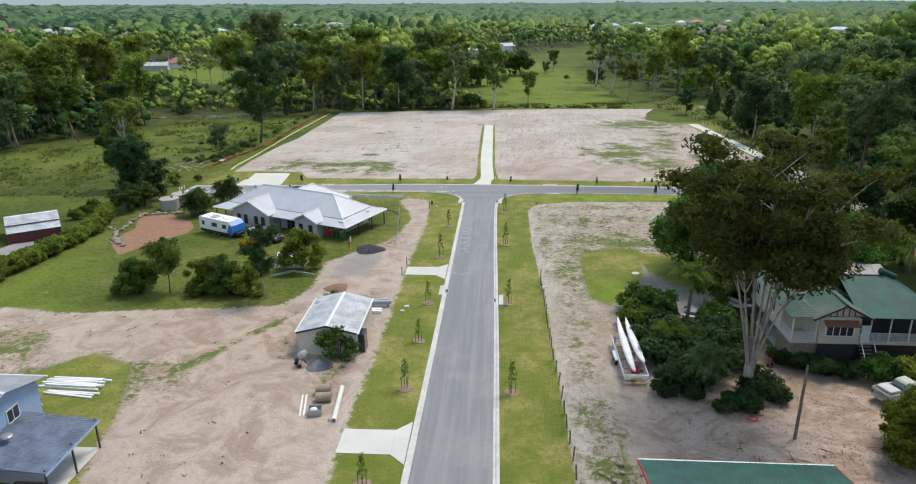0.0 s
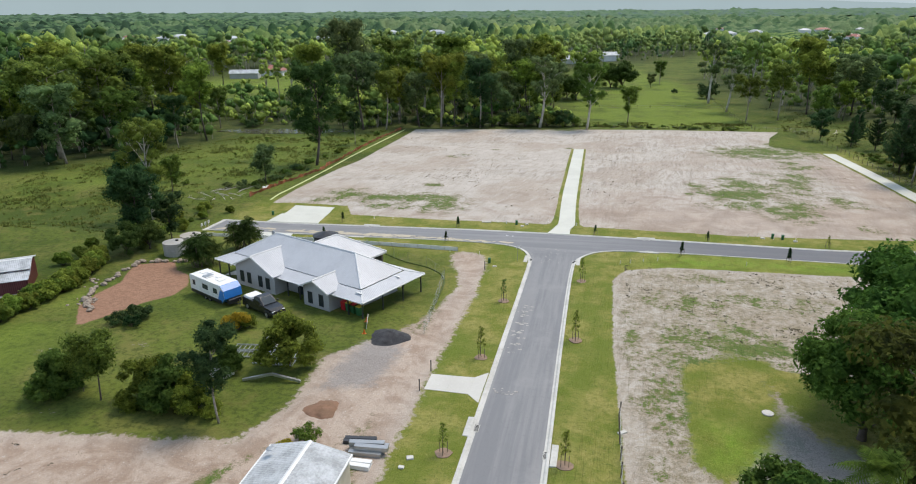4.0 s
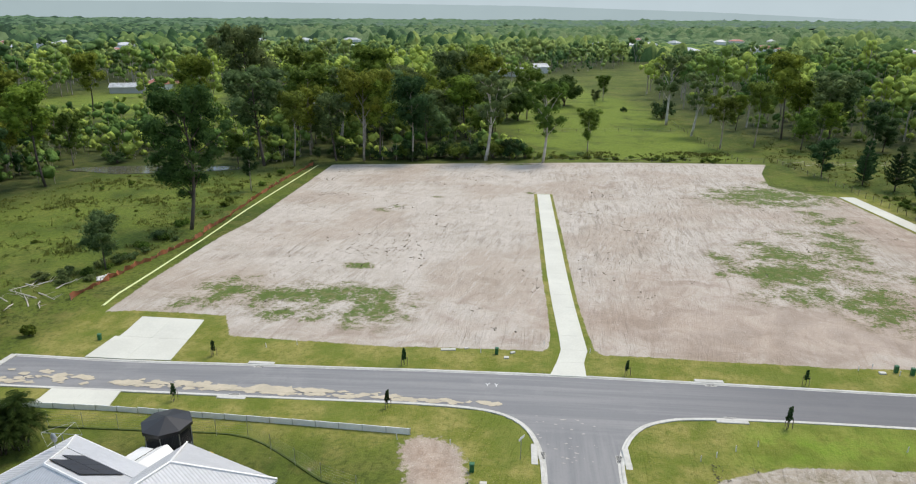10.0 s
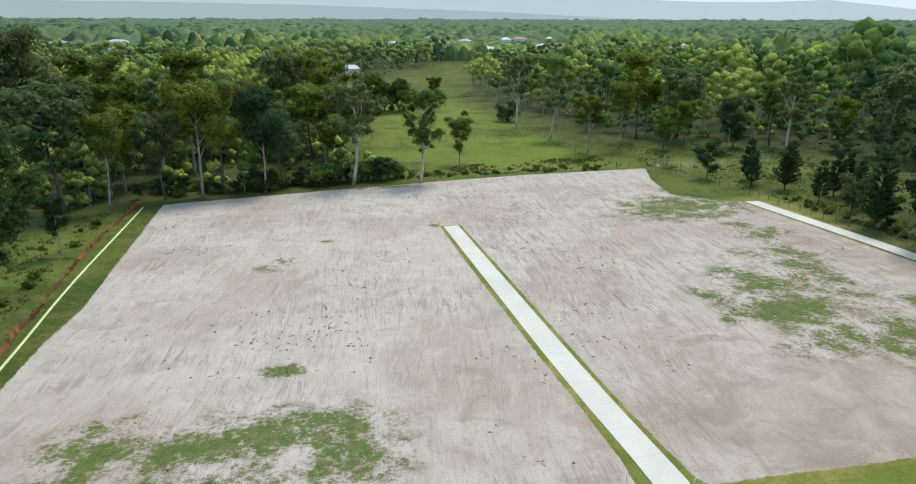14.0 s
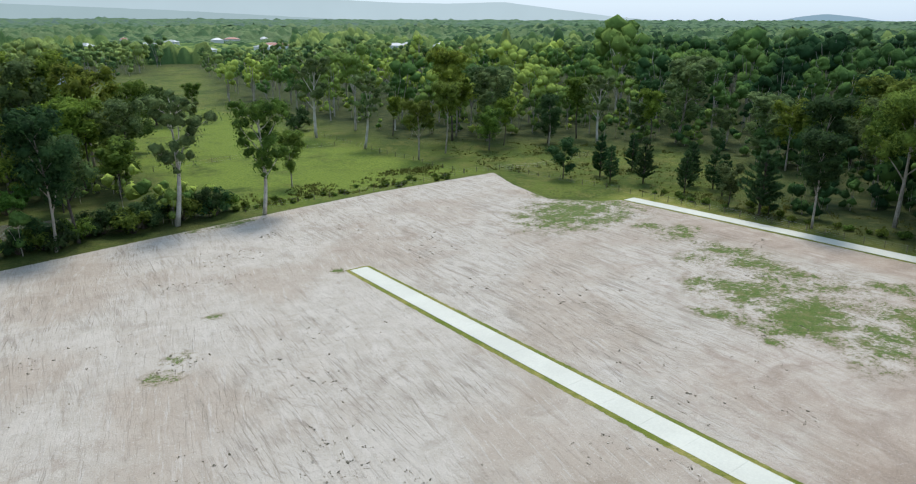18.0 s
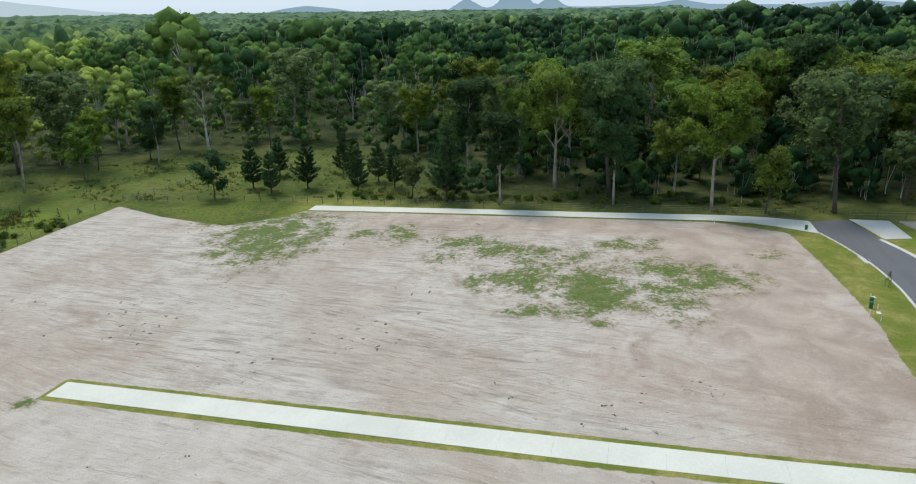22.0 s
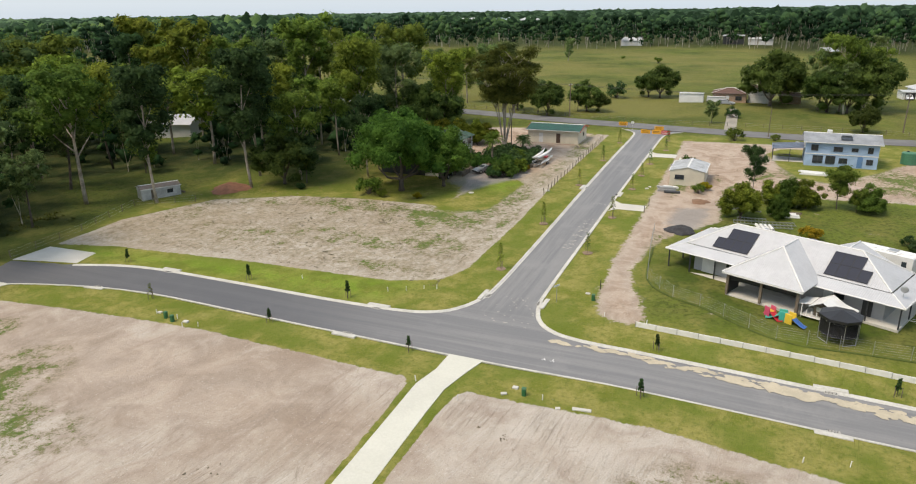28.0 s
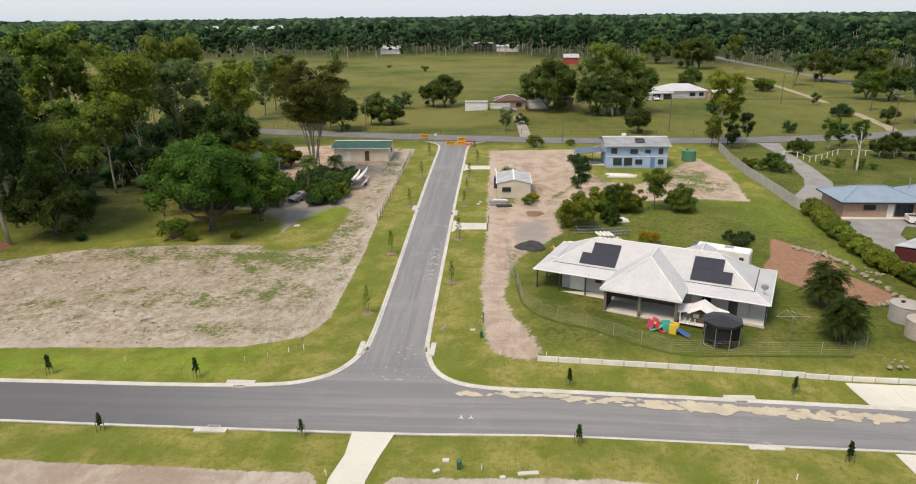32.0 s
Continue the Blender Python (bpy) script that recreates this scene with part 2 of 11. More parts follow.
CONCRETE = mat("concrete", (0.56, 0.545, 0.50), (0.48, 0.465, 0.42), 0.25, 6, 0.85, 0, 0.15, True)
CONCRETE_NEW = mat("new_concrete", (0.575, 0.575, 0.505), (0.50, 0.50, 0.44), 0.2, 5, 0.85, 0, 0.1, True)
KERB = mat("kerb_concrete", (0.54, 0.53, 0.49), (0.42, 0.41, 0.37), 0.5, 4, 0.9, 0, 0.2, True)
BARK_PALE = mat("pale_bark", (0.42, 0.37, 0.31), (0.22, 0.18, 0.14), 0.8, 5, 0.9)
BARK_DARK = mat("dark_bark", (0.12, 0.095, 0.075), (0.06, 0.048, 0.04), 0.8, 6, 0.95)
LEAF_GUM = leaf_mat("gum_leaf", (0.016, 0.040, 0.009), (0.290, 0.370, 0.066))
# the gum leaf again in a yellower, sunlit tone
LEAF_YELLOW = leaf_mat("lit_gum_leaf", (0.022, 0.050, 0.009), (0.360, 0.420, 0.062), 0.003)
LEAF_DARK = leaf_mat("dark_leaf", (0.010, 0.027, 0.012), (0.112, 0.185, 0.062))
LEAF_GREEN = leaf_mat("fresh_leaf", (0.030, 0.070, 0.015), (0.160, 0.262, 0.050))
LEAF_PINE = leaf_mat("pine_needle", (0.016, 0.044, 0.020), (0.105, 0.185, 0.066))
LEAF_GREY = leaf_mat("grey_leaf", (0.026, 0.050, 0.020), (0.270, 0.350, 0.125))
LEAF_GOLD = leaf_mat("golden_leaf", (0.16, 0.15, 0.015), (0.46, 0.37, 0.03), 0.025)
STEEL = plain("galvanised_steel", (0.45, 0.46, 0.46), 0.4, 0.7)
TIMBER = mat("weathered_timber", (0.20, 0.16, 0.12), (0.10, 0.08, 0.06), 2, 14, 0.9)
WHITE_PAINT = plain("white_paint", (0.78, 0.78, 0.76), 0.5)
BLACK = plain("black_plastic", (0.018, 0.018, 0.02), 0.45)
GLASS = glass_mat("window_glass")


# ---- plan of the ground ----
from mathutils.geometry import tessellate_polygon

FIELD = [(-53.1, 231), (-25, 236), (-1.4, 240), (24, 243.5), (54, 244.5), (49, 232), (46, 218), (52, 211), (56.0, 209), (57.7, 164), (58.2, 143),
         (54.4, 133.8), (38.8, 131.8), (24.8, 130.7), (0.8, 131.3), (-4.4, 131.6), (-20, 130.9), (-38, 131.8), (-40.4, 137), (-51.6, 137.3), (-54.9, 136.5), (-54.4, 142), (-54.6, 148), (-54.4, 154), (-54.3, 161.5), (-53.8, 170), (-52.8, 178), (-53, 193)]
DRIVE_STRIP = [(-4.4, 131), (0.7, 131), (0.1, 136), (-0.35, 150), (-0.75, 204.5), (-4.5, 204.5), (-4.15, 150), (-3.8, 136)]
LOT = [(62, 118), (53, 116), (33, 114.2), (21, 113.8), (12.6, 113.4), (7, 111.2), (5.3, 107), (5.25, 88), (5.9, 68), (6, 24), (9, 24), (10, 50), (12, 61), (14.5, 67), (18, 72), (19.5, 80),
       (19, 85.3), (33.5, 86), (44, 88), (56, 94), (62, 107)]
TRACK = [(-10.1, 26), (-10.3, 66), (-10.2, 101), (-10.4, 107), (-10.8, 110.5), (-11.6, 113.3), (-13.2, 114.8), (-15.3, 114.8), (-16.5, 113.5), (-15.5, 109.4), (-13.9, 105.9), (-12.8, 101), (-13.6, 94), (-15.5, 88), (-21, 80), (-20.5, 71), (-22.3, 65.6),
         (-33, 64.3), (-45, 62.7), (-52, 64), (-54, 47), (-52, 32), (-44, 44), (-36, 54), (-31.5, 51.5), (-30.5, 48.3), (-28.3, 43), (-26.3, 34), (-29, 28.5), (-36, 28), (-36, 24)]
YARD_E = [(9.5, 38), (10, 60), (12, 66.5), (16, 72.5), (17, 81), (19.5, 82), (20.5, 72), (24, 64), (26, 60), (27, 55), (40, 54), (42, 44), (42, 24), (24, 20), (9.5, 24)]
GRAVEL_W = [(-14.5, 75), (-19.5, 73.5), (-19.8, 78), (-19, 84), (-16, 85.5), (-13.6, 83)]
GRAVEL_E = [(12, 61.5), (12.1, 66), (15.6, 72.2), (18.0, 78.6), (18.0, 83), (20.4, 75.2), (24.5, 72.6), (26, 66), (22.4, 60), (15, 60)]
LOT_GRASS = [[(11.2, 85), (19.3, 87), (17.9, 74), (15.9, 69), (12.3, 67.4), (10.5, 69.8)], [(15.6, 103.5), (18.6, 104), (18.4, 87), (13.2, 86)]]
RED_PAD = [(-48.8, 81.2), (-52.6, 86.2), (-53.4, 90.4), (-53.2, 94.1), (-54.6, 97), (-55.8, 100.4), (-53.6, 101.8), (-51.4, 102.6), (-49.2, 99.6), (-46.6, 98.2), (-44.6, 95), (-44.2, 91.5), (-46.2, 88.4), (-47.6, 84.4)]
# patches of weeds on the bare ground: x, y, half lengths, turn, weight
CLAY = [(33, 162, 13, 17, .45), (25, 139, 30, 8, .9), (45, 143, 12, 12, .9), (53.5, 172, 4, 32, .8), (14, 150, 14, 10, .6), (-25, 134, 18, 3, .5), (34, 186, 12, 10, .35), (12, 215, 20, 12, .25), (-46, 160, 5, 26, .3)]
SCUFFED = [(-10.5, 130.0, 3.2, .9), (-36, 111.9, 3, .6), (-30, 113.4, 4, .5), (-44, 112, 2, 1), (-22, 109.6, 2, .6), (-33, 72, 3, 2), (-45, 72, 3, 1.4), (-40, 66, 5, 1.5), (-27, 84, 2, 1.5), (-16.5, 93.5, 2.2, 2.6), (-14.5, 96, 1.5, 3), (-33, 78.5, 3, 1.2), (-39, 79, 3.5, 1.5), (-30, 88, 3, .8), (-47, 76, 3, 2.5), (-50, 68, 3, 3), (-24, 110.6, 4, .8), (-18, 105.4, 2.5, .8), (-52, 58, 2.4, 6), (-54.5, 42, 2.2, 6), (-41, 61, 5, 3)]
WEEDS = [(-29.7, 190.7, 1.2, 1.0, 0, 0.7), (-31.7, 187.9, 1.4, 1.0, 0, 0.8), (-23.7, 199.3, 0.8, 0.6, 0, 0.7), (-5.3, 205, 0.8, 0.6, 0, 1.1), (-10, 237.4, 5.0, 1.0, 5, 0.7),
         (42.7, 207.1, 6.4, 9.0, -81, 0.89), (49.2, 221, 4.3, 3.6, -82, 0.53), (46, 188.6, 1.9, 3.4, -82, 0.89), (44.9, 193.1, 2.6, 1.9, -82, 0.62), (43.7, 178.4, 4.8, 2.2, -82, 0.71), (40.9, 171.1, 6.8, 2.6, -81, 0.66),
         (37.1, 178.5, 2.5, 3.4, -81, 0.53), (30.2, 167.3, 4.3, 3.4, -81, 0.8), (28.7, 159.4, 4.3, 4.5, -80, 0.97), (26.1, 156.5, 3.1, 2.2, -80, 0.8), (37, 151.4, 4.0, 2.9, -81, 0.8), (28.2, 150.3, 2.5, 5.3, -80, 0.76),
         (34.9, 145.6, 4.3, 3.3, -81, 0.76), (45.8, 155.1, 3.7, 2.2, -82, 0.62), (44.7, 138, 1.6, 1.4, -81, 0.62), (22.1, 164.7, 2.8, 1.6, -80, 0.6), (20.2, 156.9, 1.7, 0.9, -80, 0.6), (29.4, 172.7, 1.2, 2.8, -80, 0.62),
         (36, 162, 7.0, 9.0, 10, 0.38), (48, 213, 4.0, 9.0, -10, 0.6),
         (-42.6, 145.2, 3.4, 3.6, 6, 0.71), (-36.1, 143.7, 2.8, 2.6, 6, 0.8), (-31.4, 145, 3.1, 3.1, 6, 0.97), (-24.3, 142, 3.3, 4.2, 6, 0.84), (-29.2, 156.1, 1.9, 0.9, 6, 0.71), (-32.4, 139.8, 2.9, 2.5, 5, 0.53),
         (-46.5, 139.8, 2.3, 1.2, 5, 0.53), (-22.1, 139.9, 1.6, 1.6, 5, 0.71), (-33.1, 138.7, 3.9, 1.9, 5, 0.54), (-35, 143, 11.0, 3.5, 3, 0.38),
         (38, 86.5, 6, 3.5, -15, 0.6), (33.5, 89.5, 3, 4, 0, 0.48), (47, 91, 7, 3, 20, 0.36), (18.5, 91.5, 4, 5, 30, 0.57), (26, 89, 7, 2.5, 0, 0.45), (13.7, 87, 3.6, 8, 0, 0.57), (13.5, 101, 4.5, 3, 0, 0.45),
         (23, 103, 7, 2, 0, 0.36), (28, 101, 8, 3, 0, 0.3), (11, 80, 3, 8, 0, 0.54), (14.6, 74, 3.2, 4.5, 0, 0.75), (15.5, 71, 2.2, 3, 0, 0.72), (14.4, 82, 2.8, 5, 0, 0.42), (16.6, 88, 1.6, 5, 0, 0.66), (8.5, 60, 1.2, 14, 0, 0.36), (8.6, 42, 1.6, 8, 0, 0.48), (40, 106, 12, 4, 0, 0.27), (15, 110, 7, 2, 0, 0.3), (56, 100, 5, 5, 0, 0.3),
         (-24.6, 55.6, .38, 7, -28, .8), (-13.5, 59, 1.0, 7, 0, .8), (-19, 57, .8, 3, 0, .4), (-30, 47.5, 2.0, 4, -20, .7), (-34, 49, 5, 3, 0, .95), (-46, 50, 3.5, 7, 10, .7), (-15.5, 98, 1.2, 8, 8, .6), (7, 90, 1.0, 12, 0, .35)]
KW = [(-9.0, 16), (-6.2, 19.5), (-5.5, 24), (-5.45, 37), (-5.4, 60), (-5.45, 90), (-5.5, 109), (-5.7, 113.3), (-6.6, 116.6), (-8.3, 118.5), (-11, 119.4), (-16, 119.7), (-28, 119.4), (-43, 119.1), (-58, 118.8)]
KE = [(5.0, 15.5), (1.9, 19), (1.15, 24), (1.05, 37), (0.9, 60), (0.55, 90), (0.5, 109), (1.0, 114), (2.5, 117.2), (4.6, 118.8), (8, 119.6), (16, 119.9), (28, 119.8), (40, 119.8), (46, 120.4), (50, 121.5), (53, 122.5)]
KN = [(-58.2, 125), (-46, 125.0), (-33, 125.6), (-17.5, 126.3), (-5, 126.6), (5, 126.5), (18, 126.3), (30, 126.0), (36, 126.0), (43, 126.7), (50, 128.3), (55, 129.9)]


def smooth_line(pts, gap=0.8):
    """A Catmull-Rom curve through points, sampled about every gap metres."""
    p = [Vector((*q, 0)) for q in pts]
    p = [p[0] * 2 - p[1]] + p + [p[-1] * 2 - p[-2]]
    out = []
    for i in range(1, len(p) - 2):
        n = max(1, int((p[i + 1] - p[i]).length / gap))
        for k in range(n):
            t = k / n
            a, b, c, d = p[i - 1:i + 3]
            out.append(0.5 * (2 * b + (c - a) * t + (2 * a - 5 * b + 4 * c - d) * t * t + (3 * b - 3 * c + d - a) * t ** 3))
    return [(q.x, q.y) for q in out + [p[-2]]]


FIELD = west_arm(FIELD)
LW, LE, LN = smooth_line(west_arm(KW)), smooth_line(KE), smooth_line(west_arm(KN, 2.4))
ROAD = LE + [(62.2, 124.4), (60.7, 129.8)] + LN[::-1] + LW[::-1]
MAIN_ROAD = [(-260, -60), (-180, -20), (-110, 6), (-78, 13.5), (-50, 15.6), (-25, 14.9), (0, 11.4), (20, 8.4), (60, 0), (120, -16), (220, -50)]
LM = smooth_line(MAIN_ROAD, 4)


def signed(X, Y, poly):
    """Distance to a polygon's edge, positive inside."""
    d2, inside = np.full(X.shape, 1e12), np.zeros(X.shape, bool)
    n = len(poly)
    for i in range(n):
        (ax, ay), (bx, by) = poly[i], poly[(i + 1) % n]
        ex, ey = bx - ax, by - ay
        t = np.clip(((X - ax) * ex + (Y - ay) * ey) / (ex * ex + ey * ey + 1e-9), 0, 1)
        d2 = np.minimum(d2, (X - ax - t * ex) ** 2 + (Y - ay - t * ey) ** 2)
        if by != ay:
            inside ^= ((ay > Y) != (by > Y)) & (X < ex * (Y - ay) / (by - ay) + ax)
    return np.where(inside, 1, -1) * np.sqrt(d2)


def far_from(X, Y, line):
    d2 = np.full(X.shape, 1e12)
    for (ax, ay), (bx, by) in zip(line, line[1:]):
        ex, ey = bx - ax, by - ay
        t = np.clip(((X - ax) * ex + (Y - ay) * ey) / (ex * ex + ey * ey + 1e-9), 0, 1)
        d2 = np.minimum(d2, (X - ax - t * ex) ** 2 + (Y - ay - t * ey) ** 2)
    return np.sqrt(d2)


# woods, as areas of the plan
WOODS = {
    "east": [(64.5, 190), (62.8, 150), (63.5, 131), (66, 120), (70, 103), (85, 96), (74, 84), (60, 80), (46, 78), (40, 64), (44, 48), (40, 30), (60, 14), (140, -4), (420, -40), (900, 100), (900, 700), (500, 900), (120, 700),
             (72, 480), (52, 420), (56, 345), (62, 290), (100, 262), (112, 235), (98, 205), (80, 196)],
    "creek": [(-58, 234), (-25, 239), (-5, 242.5), (-8, 252), (-20, 262), (-60, 268), (-120, 262), (-130, 232), (-112, 219), (-84, 226), (-68, 221)],
    "north": [(-120, 262), (-60, 268), (-20, 264), (-14, 285), (-20, 335), (-24, 470), (30, 560), (120, 720), (400, 1000), (-400, 1000), (-420, 430), (-215, 430), (-205, 345), (-170, 300), (-130, 298), (-98, 318), (-84, 300)],
    "west": [(-118, 160), (-104, 178), (-100, 196), (-112, 219), (-130, 232), (-120, 262), (-130, 298), (-170, 300), (-205, 345), (-230, 430), (-420, 430), (-500, 100), (-330, 60), (-190, 130), (-140, 140)],
    "south": [(-420, -230), (-260, -150), (-170, -175), (-90, -250), (0, -320), (70, -300), (150, -300), (330, -310), (440, -140), (700, -160), (800, -300), (600, -900), (-700, -900), (-800, -200), (-500, -60), (-330, -20)],
}
CLEARINGS = [[(96, 46), (112, 44), (116, 60), (98, 64)], [(146, 58), (166, 56), (168, 74), (140, 76)], [(-220, 345), (-182, 296), (-140, 306), (-122, 330), (-150, 425), (-205, 430)], [(-104, 312), (-72, 314), (-66, 348), (-98, 354)], [(40, 24), (22, 24), (26, 56), (40, 54), (42, 44)]]
LOW_SCRUB = [(-135, 226), (-76, 228), (-76, 300), (-130, 300), (-180, 296), (-190, 270)]
FRESH = [[(-59, 74), (-54, 75), (-47, 66.5), (-41, 60), (-44, 56), (-47, 58), (-52, 65)], [(9, 113.6), (20, 114.2), (30, 115.4), (60, 118), (60, 119.4), (31, 119.0), (21, 119.0), (11, 118.2)], [(11.5, 69), (16, 69.6), (17.2, 74), (12, 75)]]
LUSH = [[(-110, 128), (-62, 146), (-60.5, 215), (-72, 219), (-98, 211), (-104, 190), (-118, 158)], [(-6, 244), (50, 249), (44, 300), (42, 370), (22, 470), (-18, 470), (-12, 285)], [(-220, 345), (-182, 296), (-140, 306), (-122, 330), (-150, 425), (-205, 430)], [(-104, 312), (-72, 314), (-66, 348), (-98, 354)], [(-57, 64), (-49, 64), (-50, 78), (-56, 92)]]
POND = [(-112, 216.0), (-98, 213.5), (-84, 217), (-74, 222), (-72, 225), (-84, 225.5), (-100, 223), (-110, 220)]
POND_N = [(-47, 250), (-40, 246), (-27, 248), (-24, 252), (-30, 258), (-42, 260)]


def coords(lo, hi, fine, far_lo, far_hi):
    a = list(np.arange(lo, hi + 1e-6, fine))
    s, p, q = fine, lo, hi
    while p > far_lo:
        s *= 1.22
        p -= s
        a.insert(0, p)
    s = fine
    while q < far_hi:
        s *= 1.22
        q += s
        a.append(q)
    return np.array(a)


def build_ground():
    xs, ys = coords(-72, 72, 0.6, -4300, 4300), coords(22, 250, 0.6, -4300, 4300)
    X, Y = np.meshgrid(xs, ys)
    Z = np.interp(Y, GY, GZ) + fall(X, Y)
    road = np.maximum(signed(X, Y, ROAD), 0)
    r = np.hypot(X, Y - 120)
    lump = np.array([noise.noise(Vector((x * 0.05, y * 0.05, 0))) for x, y in zip(X.ravel(), Y.ravel())]).reshape(X.shape)
    near = np.clip(signed(X, Y, [(-92, 8), (64, 8), (64, 250), (-60, 250), (-60, 112), (-92, 112)]) / -30, 0, 1)
    Z = Z + lump * 0.5 * near + np.array(lump) * 0.06 - 0.20 * np.clip(road / 0.35, 0, 1)
    wet = np.clip(0.5 + np.maximum(signed(X, Y, POND), signed(X, Y, POND_N)) / 10, 0, 1)
    Z -= lump * 0.56 * near * wet
    Z -= 0.7 * np.clip(signed(X, Y, POND) / 2.5, 0, 1) + 0.7 * np.clip(signed(X, Y, POND_N) / 2.5, 0, 1)
    Z += 26 * np.clip((r - 900) / 3000, 0, 1) ** 1.3 * (Y > 0)

    def soft(poly, w=0.8):
        return np.clip(0.5 + signed(X, Y, poly) / (2 * w), 0, 1)
    soil = np.maximum.reduce([soft(FIELD) * (1 - soft(DRIVE_STRIP, 0.3)), soft(LOT) * 0.97, soft(TRACK, 2.2), soft(YARD_E, 2.0)])
    soil = np.maximum(soil, np.clip(0.85 - np.abs(far_from(X, Y, LM) - 3.9) / 1.2, 0, 1) * 0.6)
    for cx, cy, a, b in SCUFFED:
        soil = np.maximum(soil, 0.44 * np.exp(-0.5 * (((X - cx) / a) ** 2 + ((Y - cy) / b) ** 2)))
    weed = np.zeros_like(X)
    for cx, cy, a, b, turn, k in WEEDS:
        c, s = math.cos(radians(turn)), math.sin(radians(turn))
        u, v = (X - cx) * c + (Y - cy) * s, -(X - cx) * s + (Y - cy) * c
        weed = np.maximum(weed, k * np.exp(-((u / a) ** 2 + (v / b) ** 2) * 0.5))
    clay = np.zeros_like(X)
    for cx, cy, a, b, k in CLAY:
        clay = np.maximum(clay, k * np.exp(-0.5 * (((X - cx) / a) ** 2 + ((Y - cy) / b) ** 2)))
    for q, k in zip(LOT_GRASS, (0.85, 0.45)):
        soil = soil * (1 - k * soft(q, 2.2))
    lotgrass = soft(LOT, 2) * 0.13
    weed = np.maximum(weed, lotgrass)
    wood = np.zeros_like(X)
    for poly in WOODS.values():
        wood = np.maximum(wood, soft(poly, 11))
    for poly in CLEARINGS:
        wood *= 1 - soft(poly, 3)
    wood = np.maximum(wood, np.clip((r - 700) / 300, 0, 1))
    lawn = np.clip(0.5 + signed(X, Y, [(-58, 20), (64, 20), (64, 212), (56, 212), (-4, 213), (-58, 137)]) / 4, 0, 1) * (1 - soft([(-60, 62), (-14, 62), (-15, 113), (-60, 113)], 3) * 0.9)
    lush = np.maximum.reduce([soft(q, 5) * (1.0 if i else 0.5) for i, q in enumerate(LUSH)] + [0.7 * soft(q, 1.6) for q in FRESH])
    n, m = X.shape
    idx = np.arange(n * m).reshape(n, m)
    faces = np.stack([idx[:-1, :-1], idx[:-1, 1:], idx[1:, 1:], idx[1:, :-1]], -1).reshape(-1, 4)
    me = quick_mesh("ground", np.stack([X, Y, Z], -1).reshape(-1, 3), faces, GROUND, True)
    for name, arr in (("soil", soil), ("weed", weed), ("wood", wood), ("lawn", lawn), ("gravel", np.maximum(soft(GRAVEL_W, 1.6), soft(GRAVEL_E, 1.5))), ("red", soft(RED_PAD, 0.8)), ("dull", soft(LOT, 3)), ("clay", clay), ("lush", lush), ("warm", np.maximum(soft(YARD_E, 2), soft(TRACK, 2) * 0.85))):
        me.attributes.new(name, "FLOAT", "POINT").data.foreach_set("value", arr.ravel().astype(np.float32))
    ob = new("ground", me)
    return tagged(ob, "grassy ground with bare graded earth, weeds and gravel", "ground", kind="structure")


